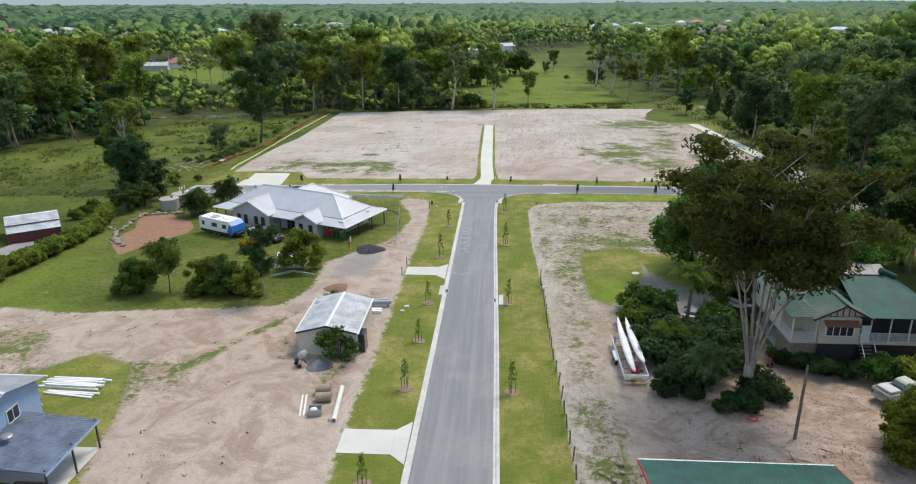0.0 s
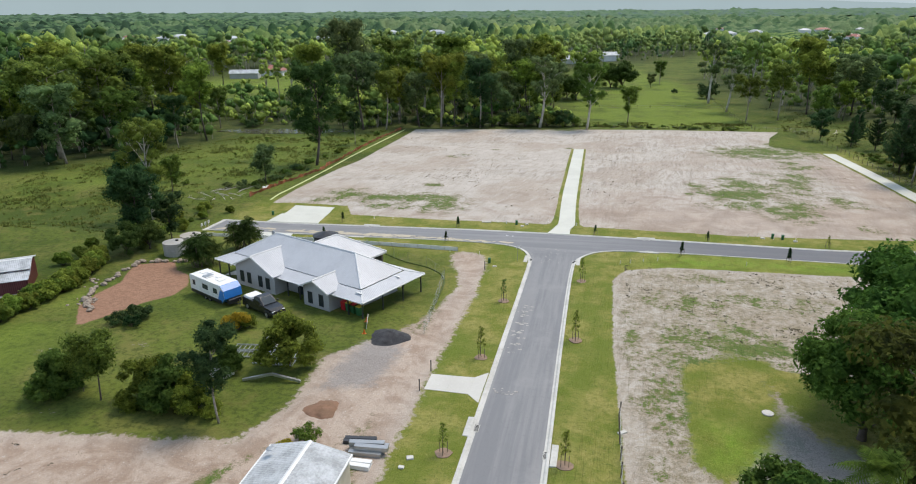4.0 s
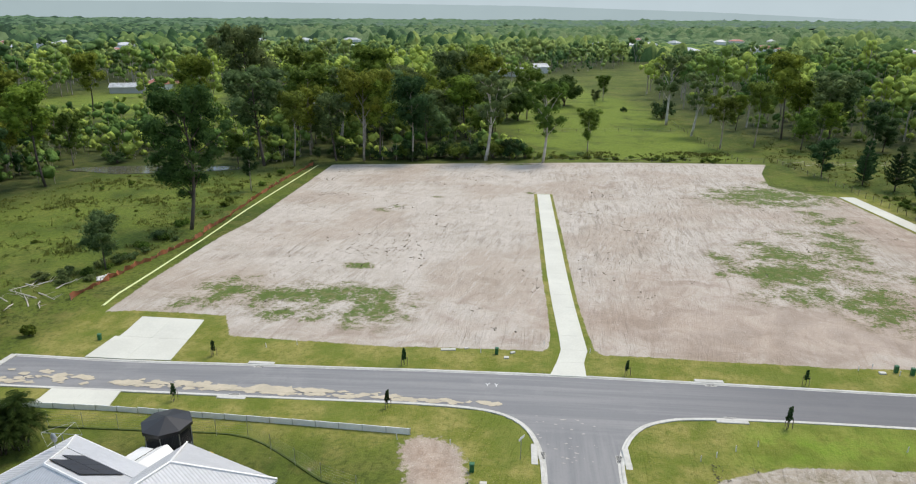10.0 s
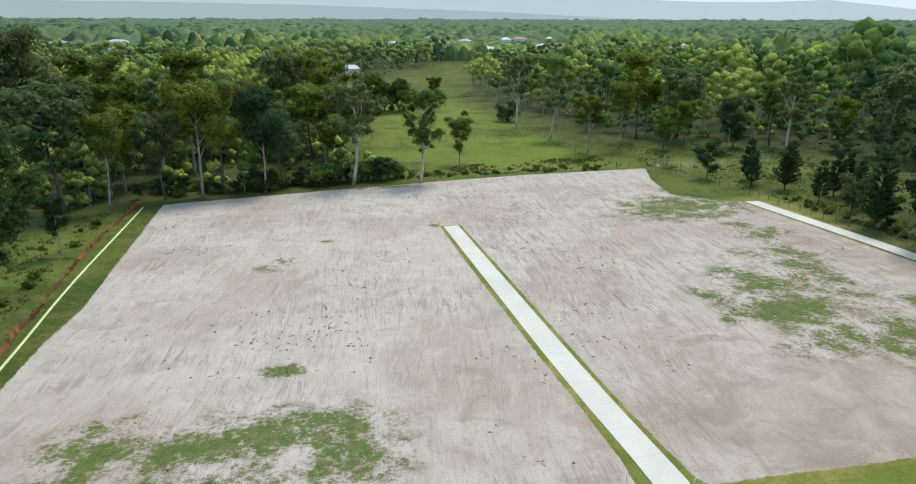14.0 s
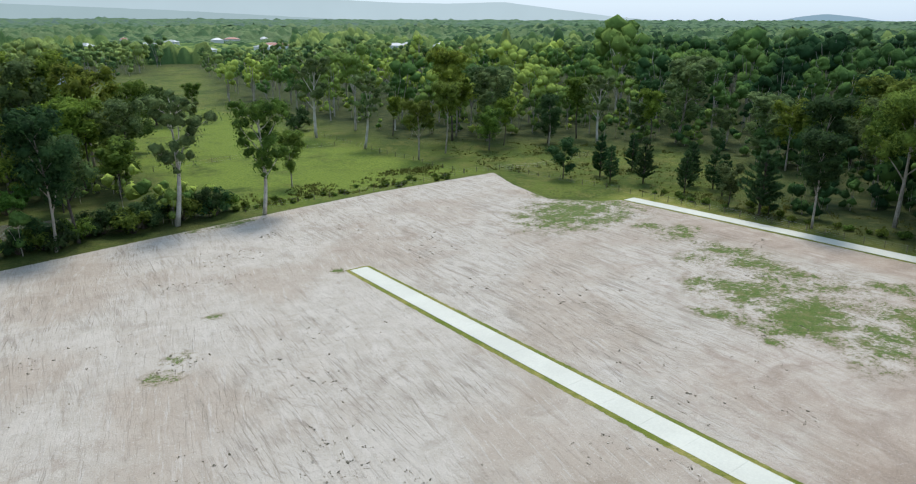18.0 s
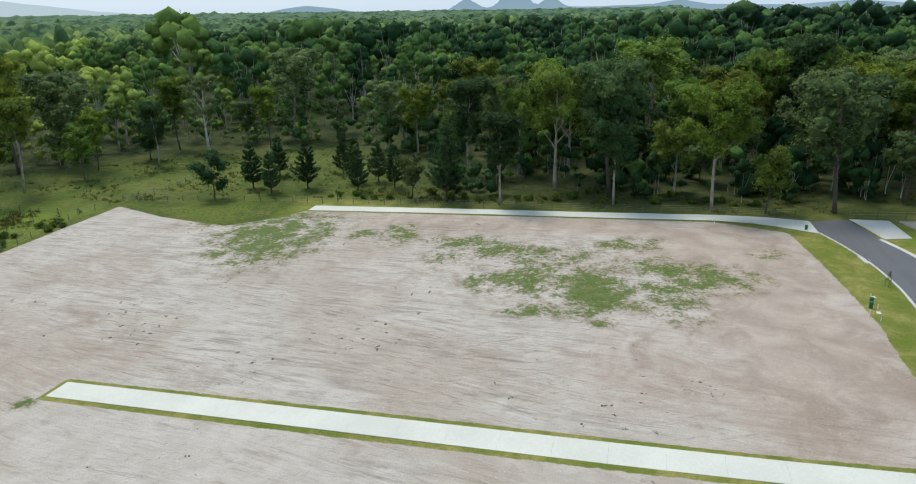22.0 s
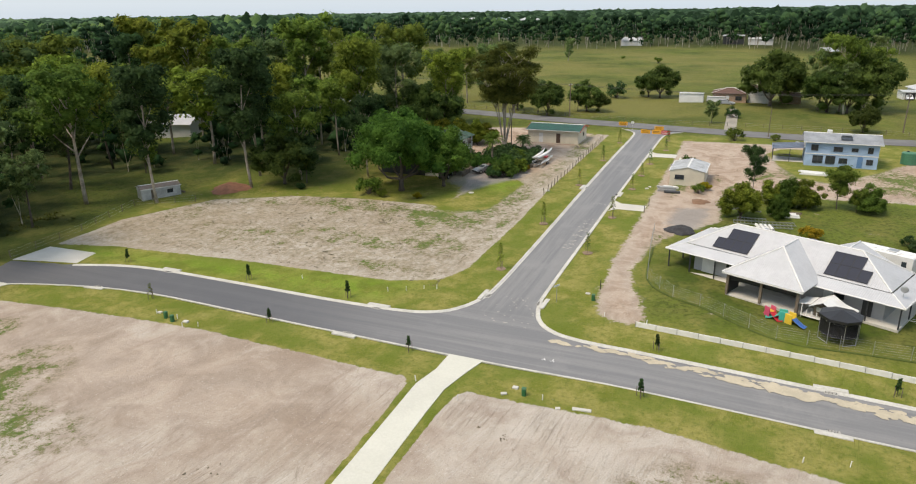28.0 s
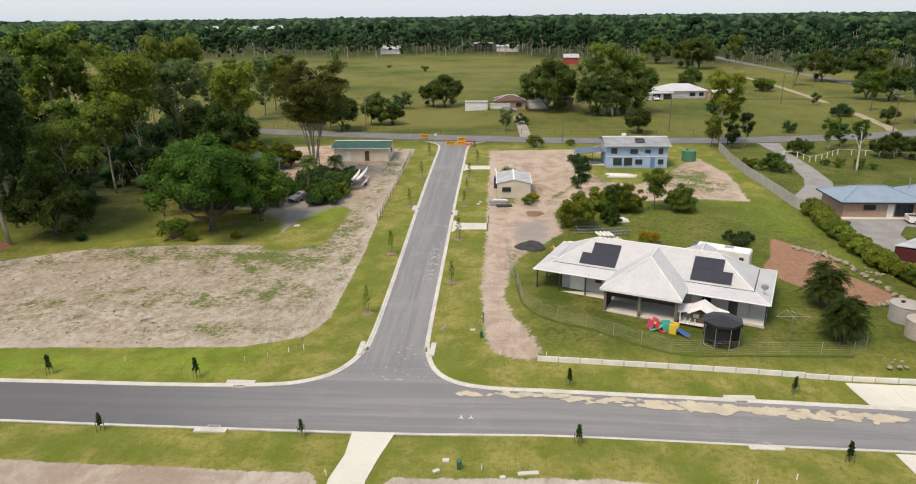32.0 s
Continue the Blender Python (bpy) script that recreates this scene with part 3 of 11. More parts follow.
def ground_material():
    m, nt, bs = nodes_of("ground")
    vec = place(nt, True)

    def attr(name):
        a = nt.nodes.new("ShaderNodeAttribute")
        a.attribute_name = name
        return a.outputs["Fac"]
    big, mid, fine, tiny = noise_tex(nt, vec, 0.045, 4), noise_tex(nt, vec, 0.35, 6, 0.62), noise_tex(nt, vec, 2.0, 6, 0.68), noise_tex(nt, vec, 8, 5, 0.7)
    streak = noise_tex(nt, place(nt, True, (1.5, 0.13, 1), -2), 1.0, 8, 0.72, 0.15)
    streak2 = noise_tex(nt, place(nt, True, (1.9, 0.16, 1), -15), 1.0, 8, 0.72, 0.15)
    scrape = noise_tex(nt, place(nt, True, (3.2, 0.42, 1), 24), 1.0, 7, 0.74, 0.25)
    # mown grass, rough pasture, forest floor
    lawn = mix(nt, step(nt, mid, 0.36, 0.62), (0.150, 0.172, 0.028), (0.275, 0.25, 0.075))
    lawn = mix(nt, maths(nt, "MULTIPLY", step(nt, fine, 0.45, 0.70), 0.8), lawn, (0.110, 0.140, 0.022))
    lawn = mix(nt, maths(nt, "MULTIPLY", step(nt, tiny, 0.53, 0.68), 0.65), lawn, (0.33, 0.29, 0.13))
    lawn = mix(nt, maths(nt, "MULTIPLY", step(nt, noise_tex(nt, vec, 0.16, 5, 0.6), 0.44, 0.62), 0.7), lawn, (0.112, 0.155, 0.022))
    lawn = mix(nt, maths(nt, "MULTIPLY", step(nt, noise_tex(nt, vec, 4.5, 5, 0.75), 0.54, 0.66), 0.6), lawn, (0.070, 0.095, 0.014))
    lawn = mix(nt, maths(nt, "MULTIPLY", attr("lush"), step(nt, mid, 0.34, 0.60)), lawn, mix(nt, step(nt, tiny, 0.35, 0.65), (0.090, 0.190, 0.012), (0.190, 0.300, 0.030)))
    past = mix(nt, step(nt, big, 0.38, 0.62), (0.056, 0.088, 0.013), (0.118, 0.150, 0.026))
    past = mix(nt, maths(nt, "MULTIPLY", step(nt, noise_tex(nt, vec, 0.11, 7, 0.7, 0.6), 0.48, 0.62), 0.65), past, (0.165, 0.158, 0.045))
    past = mix(nt, maths(nt, "MULTIPLY", step(nt, noise_tex(nt, vec, 0.24, 6, 0.7, 0.4), 0.54, 0.66), 0.6), past, (0.036, 0.062, 0.012))
    past = mix(nt, maths(nt, "MULTIPLY", step(nt, fine, 0.42, 0.66), 0.8), past, (0.040, 0.058, 0.012))
    past = mix(nt, maths(nt, "MULTIPLY", step(nt, mid, 0.54, 0.68), 0.65), past, (0.150, 0.142, 0.040))
    sep = nt.nodes.new("ShaderNodeSeparateXYZ")
    nt.links.new(vec, sep.inputs[0])
    dry = maths(nt, "MULTIPLY", maths(nt, "SUBTRACT", 1.0, step(nt, sep.outputs[1], -20.0, 60.0)), step(nt, noise_tex(nt, vec, 0.018, 6, 0.65), 0.34, 0.62))
    past = mix(nt, maths(nt, "MULTIPLY", dry, 0.75), past, mix(nt, step(nt, fine, 0.3, 0.7), (0.21, 0.19, 0.062), (0.135, 0.13, 0.036)))
    past = mix(nt, maths(nt, "MULTIPLY", attr("lush"), step(nt, noise_tex(nt, vec, 0.09, 6, 0.65), 0.30, 0.55)), past, mix(nt, step(nt, fine, 0.36, 0.66), (0.165, 0.215, 0.034), (0.095, 0.140, 0.020)))
    # forest floor: dark scrub and litter, darkened further for the trees' shade
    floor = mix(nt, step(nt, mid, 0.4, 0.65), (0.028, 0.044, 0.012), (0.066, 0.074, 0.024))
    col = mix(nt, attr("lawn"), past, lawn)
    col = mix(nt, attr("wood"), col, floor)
    # bare earth with dragged streaks, then weeds growing through it
    earth = mix(nt, step(nt, mid, 0.3, 0.7), (0.51, 0.465, 0.41), (0.43, 0.385, 0.33))
    earth = mix(nt, maths(nt, "MULTIPLY", step(nt, big, 0.46, 0.62), 0.5), earth, (0.34, 0.265, 0.20))
    earth = mix(nt, maths(nt, "MULTIPLY", step(nt, streak2, 0.52, 0.66), 0.5), earth, (0.55, 0.51, 0.465))
    worked = step(nt, noise_tex(nt, vec, 0.11, 5, 0.6, 0.4), 0.42, 0.62)
    sepx = nt.nodes.new("ShaderNodeSeparateXYZ")
    nt.links.new(vec, sepx.inputs[0])
    # the western half was rolled smooth, with churned spots; the eastern half is all drag marks
    drag = maths(nt, "MAXIMUM", maths(nt, "MULTIPLY", maths(nt, "MULTIPLY", step(nt, sepx.outputs[0], -6.0, 6.0), step(nt, sepx.outputs[1], 140.0, 162.0)), 0.9), maths(nt, "MULTIPLY", step(nt, noise_tex(nt, vec, 0.055, 5, 0.6, 0.6), 0.48, 0.60), 0.75))
    drag = maths(nt, "ADD", 0.18, maths(nt, "MULTIPLY", drag, 0.82))
    earth = mix(nt, maths(nt, "MULTIPLY", maths(nt, "MULTIPLY", step(nt, streak, 0.47, 0.60), 0.72), maths(nt, "MULTIPLY", worked, drag)), earth, (0.26, 0.225, 0.185))
    earth = mix(nt, maths(nt, "MULTIPLY", maths(nt, "MULTIPLY", step(nt, scrape, 0.52, 0.68), 0.75), maths(nt, "MULTIPLY", maths(nt, "SUBTRACT", 1.0, worked), drag)), earth, (0.21, 0.18, 0.145))
    sweep = noise_tex(nt, place(nt, True, (1.0, 0.09, 1), -10), 1.0, 8, 0.74, 0.3)
    earth = mix(nt, maths(nt, "MULTIPLY", step(nt, sweep, 0.54, 0.66), 0.42), earth, (0.25, 0.20, 0.15))
    wash = noise_tex(nt, vec, 0.20, 7, 0.66, 0.8)
    earth = mix(nt, maths(nt, "MULTIPLY", step(nt, wash, 0.54, 0.68), 0.24), earth, (0.235, 0.195, 0.15))
    scratch = noise_tex(nt, place(nt, True, (6.5, 0.22, 1), -3), 1.0, 5, 0.6, 0.7)
    scratch2 = noise_tex(nt, place(nt, True, (5.5, 0.30, 1), -14), 1.0, 5, 0.6, 0.7)
    band = step(nt, noise_tex(nt, vec, 0.07, 4, 0.55, 0.3), 0.42, 0.58)
    lines = maths(nt, "ADD", maths(nt, "MULTIPLY", step(nt, scratch, 0.56, 0.64), band), maths(nt, "MULTIPLY", step(nt, scratch2, 0.57, 0.65), maths(nt, "SUBTRACT", 1.0, band)))
    lines = maths(nt, "MULTIPLY", lines, maths(nt, "SUBTRACT", 1.0, maths(nt, "MAXIMUM", attr("warm"), maths(nt, "MULTIPLY", attr("clay"), 0.4))))
    earth = mix(nt, maths(nt, "MULTIPLY", lines, maths(nt, "MULTIPLY", drag, 0.8)), earth, (0.20, 0.165, 0.13))
    damp = maths(nt, "ADD", attr("clay"), maths(nt, "MULTIPLY", maths(nt, "SUBTRACT", wash, 0.5), 1.6))
    earth = mix(nt, maths(nt, "MULTIPLY", step(nt, damp, 0.15, 0.85), 0.62), earth, mix(nt, step(nt, wash, 0.38, 0.62), (0.41, 0.31, 0.24), (0.29, 0.215, 0.165)))
    swirl = noise_tex(nt, vec, 0.22, 8, 0.68, 1.8)
    rutted = mix(nt, step(nt, swirl, 0.42, 0.60), (0.445, 0.345, 0.270), (0.30, 0.205, 0.145))
    rutted = mix(nt, maths(nt, "MULTIPLY", step(nt, fine, 0.5, 0.7), 0.5), rutted, (0.26, 0.19, 0.145))
    earth = mix(nt, maths(nt, "MULTIPLY", attr("warm"), 0.92), earth, rutted)
    clods = noise_tex(nt, vec, 1.1, 7, 0.72, 0.8)
    earth = mix(nt, maths(nt, "MULTIPLY", attr("dull"), maths(nt, "ADD", 0.25, maths(nt, "MULTIPLY", step(nt, clods, 0.40, 0.60), 0.6))), earth, mix(nt, step(nt, fine, 0.35, 0.65), (0.32, 0.262, 0.182), (0.21, 0.18, 0.112)))
    earth = mix(nt, maths(nt, "MULTIPLY", step(nt, clods, 0.57, 0.66), 0.28), earth, (0.215, 0.185, 0.15))
    earth = mix(nt, maths(nt, "MULTIPLY", step(nt, tiny, 0.56, 0.66), 0.38), earth, (0.17, 0.14, 0.11))
    earth = mix(nt, maths(nt, "MULTIPLY", step(nt, noise_tex(nt, vec, 5, 5, 0.75), 0.58, 0.68), 0.55), earth, (0.62, 0.58, 0.53))
    weeds = mix(nt, step(nt, tiny, 0.36, 0.64), (0.028, 0.078, 0.008), (0.105, 0.165, 0.020))
    weeds = mix(nt, maths(nt, "MULTIPLY", step(nt, noise_tex(nt, vec, 0.9, 6, 0.7), 0.46, 0.62), 0.75), weeds, (0.150, 0.150, 0.050))
    blot = maths(nt, "ADD", maths(nt, "MULTIPLY", mid, 0.45), maths(nt, "ADD", maths(nt, "MULTIPLY", fine, 0.40), maths(nt, "MULTIPLY", tiny, 0.15)))
    near = step(nt, attr("weed"), 0.0, 0.32)
    w = maths(nt, "ADD", attr("weed"), maths(nt, "MULTIPLY", near, maths(nt, "MULTIPLY", maths(nt, "SUBTRACT", blot, 0.5), 6.5)))
    earth = mix(nt, maths(nt, "MULTIPLY", step(nt, w, 0.10, 0.50), 0.6), earth, (0.20, 0.165, 0.105))
    earth = mix(nt, maths(nt, "MULTIPLY", step(nt, w, 0.44, 0.72), 0.88), earth, weeds)
    s = maths(nt, "ADD", attr("soil"), maths(nt, "MULTIPLY", maths(nt, "SUBTRACT", maths(nt, "ADD", maths(nt, "MULTIPLY", fine, 0.6), maths(nt, "MULTIPLY", mid, 0.4)), 0.5), 0.9))
    col = mix(nt, step(nt, s, 0.46, 0.58), col, earth)
    stones = mix(nt, step(nt, tiny, 0.35, 0.65), (0.31, 0.30, 0.29), (0.20, 0.19, 0.18))
    g = maths(nt, "ADD", attr("gravel"), maths(nt, "MULTIPLY", maths(nt, "SUBTRACT", fine, 0.5), 0.9))
    col = mix(nt, maths(nt, "MULTIPLY", step(nt, g, 0.40, 0.95), 0.75), col, stones)
    red = mix(nt, step(nt, fine, 0.35, 0.65), (0.33, 0.19, 0.125), (0.25, 0.14, 0.09))
    rr = maths(nt, "ADD", attr("red"), maths(nt, "MULTIPLY", maths(nt, "SUBTRACT", fine, 0.5), 0.5))
    col = mix(nt, step(nt, rr, 0.45, 0.6), col, red)
    nt.links.new(col, bs.inputs["Base Color"])
    bs.inputs["Roughness"].default_value = 0.95
    bs.inputs["Specular IOR Level"].default_value = 0.15
    h = maths(nt, "ADD", maths(nt, "SUBTRACT", maths(nt, "MULTIPLY", fine, 0.7), maths(nt, "MULTIPLY", lines, 0.25)), maths(nt, "ADD", maths(nt, "MULTIPLY", tiny, 0.35), maths(nt, "MULTIPLY", streak, 0.5)))
    bump(nt, bs, h, 0.7, 0.22)
    return m


GROUND = ground_material()
build_ground()


def asphalt_material():
    m, nt, bs = nodes_of("asphalt")
    vec = place(nt, True)
    a, b = noise_tex(nt, vec, 0.12, 4), noise_tex(nt, vec, 3.5, 5, 0.7)
    sep = nt.nodes.new("ShaderNodeSeparateXYZ")
    nt.links.new(vec, sep.inputs[0])
    lane = noise_tex(nt, place(nt, True, (1.1, 0.035, 1)), 1.0, 5, 0.65)
    cross = noise_tex(nt, place(nt, True, (0.035, 1.1, 1)), 1.0, 5, 0.65)
    a = mix(nt, step(nt, sep.outputs[1], 114.0, 119.0), lane, cross)
    col = mix(nt, step(nt, a, 0.38, 0.62), (0.165, 0.167, 0.172), (0.215, 0.214, 0.213))
    col = mix(nt, maths(nt, "MULTIPLY", step(nt, noise_tex(nt, vec, 0.12, 7, 0.7), 0.50, 0.66), 0.3), col, (0.29, 0.285, 0.275))
    col = mix(nt, maths(nt, "MULTIPLY", step(nt, b, 0.5, 0.8), 0.4), col, (0.115, 0.115, 0.12))
    # east arm darker: newer asphalt, plus its missing sheen put into the colour
    newer_no_sheen = maths(nt, "MULTIPLY", step(nt, sep.outputs[0], -3.0, 24.0), step(nt, sep.outputs[1], 112.0, 118.0))
    col = mix(nt, maths(nt, "MULTIPLY", newer_no_sheen, 0.72), col, (0.068, 0.071, 0.080))
    nt.links.new(col, bs.inputs["Base Color"])
    bs.inputs["Roughness"].default_value = 0.65
    bump(nt, bs, noise_tex(nt, vec, 30, 3), 0.25, 0.02)
    return m


ASPHALT = asphalt_material()
SAND = mat("spilt_sand", (0.50, 0.44, 0.33), (0.40, 0.355, 0.27), 0.8, 6, 0.95, 0, 0.4, True)


def dense(poly, gap=2.0):
    out = []
    for (ax, ay), (bx, by) in zip(poly, poly[1:] + poly[:1]):
        n = max(1, int(math.hypot(bx - ax, by - ay) / gap))
        out += [(ax + (bx - ax) * k / n, ay + (by - ay) * k / n) for k in range(n)]
    return out


def sheet_geo(poly, dz, th, gap=2.0, at=gz):
    """A slab that follows the lie of the land."""
    p = dense(poly, gap) if gap else poly
    area = sum(a[0] * b[1] - b[0] * a[1] for a, b in zip(p, p[1:] + p[:1]))
    if area < 0:
        p = p[::-1]
    n = len(p)
    top = [Vector((x, y, at(x, y) + dz)) for x, y in p]
    tris = tessellate_polygon([[Vector((x, y, 0)) for x, y in p]])
    fs = []
    for a, b, c in tris:
        fs.append((a, b, c) if (top[b] - top[a]).cross(top[c] - top[a]).z > 0 else (a, c, b))
    g = Geo()
    low = [q - Vector((0, 0, th)) for q in top]
    g.add(top + low, fs + [(i, i + n, (i + 1) % n + n, (i + 1) % n) for i in range(n)])
    return g


def sheet(name, poly, dz, th, material, label, category, gap=2.0, kind="structure"):
    return solid(name, sheet_geo(poly, dz, th, gap), material, label, category, kind=kind)


def street():
    """The level part in one sheet, the dipping western arm in short bays."""
    west_n, west_s = [p for p in LN if p[0] <= -16], [p for p in LW if p[0] <= -16 and p[1] > 110]
    north = lambda x: float(np.interp(x, [p[0] for p in LN], [p[1] for p in LN]))
    south = lambda x: float(np.interp(-x, [-p[0] for p in west_s], [p[1] for p in west_s]))
    rest = LE + [(62.2, 124.4), (60.7, 129.8)] + [p for p in LN[::-1] if p[0] > -16] + [(-16, north(-16)), (-16, south(-16))] + [p for p in LW[::-1] if p not in west_s]
    g = sheet_geo(rest, -0.06, 0.12, 0)
    xs = np.linspace(-16, -58.05, 29)
    for a, b in zip(xs, xs[1:]):
        h = sheet_geo([(a, south(a)), (a, north(a)), (b, north(b)), (b, south(b))], -0.06, 0.12, 0)
        g.add(h.v, h.f)
    return solid("road", g, ASPHALT, "new grey asphalt street with concrete kerbs", "road", kind="structure")


street()


def ribbon(name, line, half, dz, material, label, category, kind="structure"):
    g = Geo()
    vs, fs = [], []
    for i, (x, y) in enumerate(line):
        (ax, ay), (bx, by) = line[max(i - 1, 0)], line[min(i + 1, len(line) - 1)]
        d = math.hypot(bx - ax, by - ay)
        nx, ny = -(by - ay) / d, (bx - ax) / d
        for s, w in ((half, -0.15), (half, 0), (0, 0.05), (-half, 0), (-half, -0.15)):
            vs.append((x + nx * s, y + ny * s, gz(x + nx * s, y + ny * s) + dz + w))
    for i in range(len(line) - 1):
        for k in range(4):
            fs.append((i * 5 + k, i * 5 + k + 1, i * 5 + k + 6, i * 5 + k + 5))
    g.add(vs, fs)
    return solid(name, g, material, label, category, kind=kind)


OLD_ASPHALT = mat("old_asphalt", (0.17, 0.17, 0.17), (0.12, 0.12, 0.125), 0.3, 4, 0.9, 0, 0.3, True)
ribbon("road_side", smooth_line([(-152, -14), (-154, -40), (-154, -66), (-152.6, -76), (-149, -127), (-147.7, -168), (-146, -244), (-150, -330)], 4), 3.0, 0.09, OLD_ASPHALT, "grey asphalt side road through paddocks", "road")
ribbon("dirt_track", smooth_line([(-105, 4), (-106.4, -0.3), (-112.3, -40.7), (-117.4, -104.9), (-118, -150)], 4), 1.2, 0.06, mat("pale_track", (0.36, 0.30, 0.21), (0.26, 0.22, 0.15), .4, 5, .95, 0, .3, True), "pale dirt track through the paddock", "track")
ribbon("dirt_track", smooth_line([(-18.4, 11), (-18.0, -4), (-17.4, -20), (-16.8, -30)], 3), 1.3, 0.06, mat("gravel_track", (0.34, 0.31, 0.26), (0.25, 0.23, 0.19), .4, 5, .95, 0, .3, True), "gravel drive over the road", "track")
ribbon("road_main", LM, 3.2, 0.09, OLD_ASPHALT, "worn grey asphalt country road between grass verges", "road")


def kerb(name, line, side):
    """Kerb and channel along the back line; side: +1 if the road lies to its left."""
    prof = [(0, -0.16), (0, 0.035), (0.14, 0.04), (0.22, 0.02), (0.30, -0.045), (0.46, -0.052), (0.46, -0.2)]
    vs, fs, k = [], [], len(prof)
    for i, (x, y) in enumerate(line):
        (ax, ay), (bx, by) = line[max(i - 1, 0)], line[min(i + 1, len(line) - 1)]
        d = math.hypot(bx - ax, by - ay)
        nx, ny = -(by - ay) / d * side, (bx - ax) / d * side
        for o, z in prof:
            vs.append((x + nx * o, y + ny * o, gz(x, y) + z))
    for i in range(len(line) - 1):
        for j in range(k - 1):
            q = (i * k + j, i * k + j + 1, (i + 1) * k + j + 1, (i + 1) * k + j)
            fs.append(q[::-1] if side > 0 else q)
    g = Geo().add(vs, fs)
    return solid(name, g, KERB, "pale concrete kerb and channel beside the street", "kerb", kind="structure")


kerb("kerb_west", LW, -1)
kerb("kerb_east", LE, 1)
kerb("kerb_north", LN, -1)
sheet("edge_strip", west_arm([(-58.6, 118.5), (-58.0, 118.5), (-57.9, 125.3), (-58.6, 125.3)]), 0.035, 0.2, KERB, "concrete edge strip across the end of the street", "edge strip")


def slabs(name, strips, dz, material, label, category):
    """A run of concrete slabs with open joints, each a part."""
    root = tagged(thing(name, Matrix()), label, category, kind="structure")
    for quad in strips:
        part("slab", sheet_geo(quad, dz, 0.14, 1.5), material, root)
    return root


def run(left, right, gap=0.005):
    """Slabs between two lines of points."""
    out = []
    for (a, b), (c, d) in zip(zip(left, left[1:]), zip(right, right[1:])):
        va, vb, vc, vd = Vector(a), Vector(b), Vector(c), Vector(d)
        t = gap / max((vb - va).length, 0.1)
        out.append([tuple(va.lerp(vb, t)), tuple(vc.lerp(vd, t)), tuple(vd.lerp(vc, t)), tuple(vb.lerp(va, t))])
    return out


# the long battle-axe driveway
_yl = [126.35, 129.2, 132.0] + list(np.linspace(135.5, 204.1, 18))
_l, _r = [], []
for _y in _yl:
    f = float(np.interp(_y, [126, 128, 130, 132, 136, 145, 155, 204], [-4.35, -3.8, -3.3, -2.95, -3.0, -3.35, -3.55, -3.85]))
    g = float(np.interp(_y, [126, 128, 130, 132, 136, 145, 155, 204], [-0.85, -1.0, -0.8, -0.3, -0.45, -0.75, -0.9, -1.3]))
    _l.append((f, _y))
    _r.append((g, _y))
slabs("driveway", run(_l, _r), 0.035, CONCRETE_NEW, "long pale concrete driveway edged with turf", "driveway")
# the strip along the east boundary and its fan to the street's end
_yl = [134.5, 138, 143] + list(np.arange(147, 209, 4.4))
_l = [(float(np.interp(_y, [134, 138, 143, 164, 179, 209], [57.0, 58.4, 59.1, 58.3, 58.0, 56.5])), _y) for _y in _yl]
_r = [(float(np.interp(_y, [134, 138, 143, 164, 179, 209], [61.6, 62.0, 62.2, 61.2, 60.8, 59.4])), _y) for _y in _yl]
slabs("concrete_path", run(_l, _r) + [[(54.6, 129.8), (60.65, 129.9), (61.6, 134.46), (57.0, 134.46)]], 0.035, CONCRETE_NEW, "long pale concrete access strip along the boundary fence", "driveway")
slabs("pad_northwest", [west_arm(q, 2.4) for q in [[(-50.6, 125.15), (-46.2, 125.15), (-46.2, 130.2), (-50.4, 130.2)], [(-46.18, 125.15), (-41.5, 125.4), (-42.0, 130.2), (-46.18, 130.2)], [(-49.9, 130.22), (-46.2, 130.22), (-46.2, 135.4), (-49.9, 135.4)], [(-46.18, 130.22), (-42.0, 130.22), (-42.4, 135.3), (-46.18, 135.4)]]], 0.04, CONCRETE_NEW, "broad new concrete driveway pad beside the street", "driveway")
slabs("pad_southwest", [[(-49.6, 120.42), (-46.2, 120.4), (-46.0, 117.15), (-49.4, 117.15)], [(-46.18, 120.4), (-42.9, 120.3), (-42.3, 117.1), (-45.98, 117.15)]], 0.04, CONCRETE_NEW, "new concrete crossover ending at a low retaining wall", "driveway")
slabs("pad_east", [[(53.6, 118.7), (57.8, 118.9), (57.9, 123.2), (52.9, 122.2)], [(57.82, 118.9), (61.9, 119.1), (62.2, 124.2), (57.92, 123.2)]], 0.04, CONCRETE, "broad concrete driveway pad at the street's end", "driveway")
slabs("crossover_mid", run([(-5.5, 74.6), (-6.6, 75.8), (-8.5, 75.85), (-10.4, 75.9)], [(-5.5, 79.9), (-6.6, 78.75), (-8.5, 78.7), (-10.4, 78.65)]), 0.04, CONCRETE, "concrete driveway crossover through the grass verge", "driveway")
slabs("crossover_south", run([(-5.5, 38.9), (-6.6, 40.0), (-8.5, 40.0), (-10.5, 40.0)], [(-5.5, 44.2), (-6.6, 43.05), (-8.5, 43.0), (-10.5, 43.0)]), 0.04, CONCRETE, "concrete driveway crossover through the grass verge", "driveway")

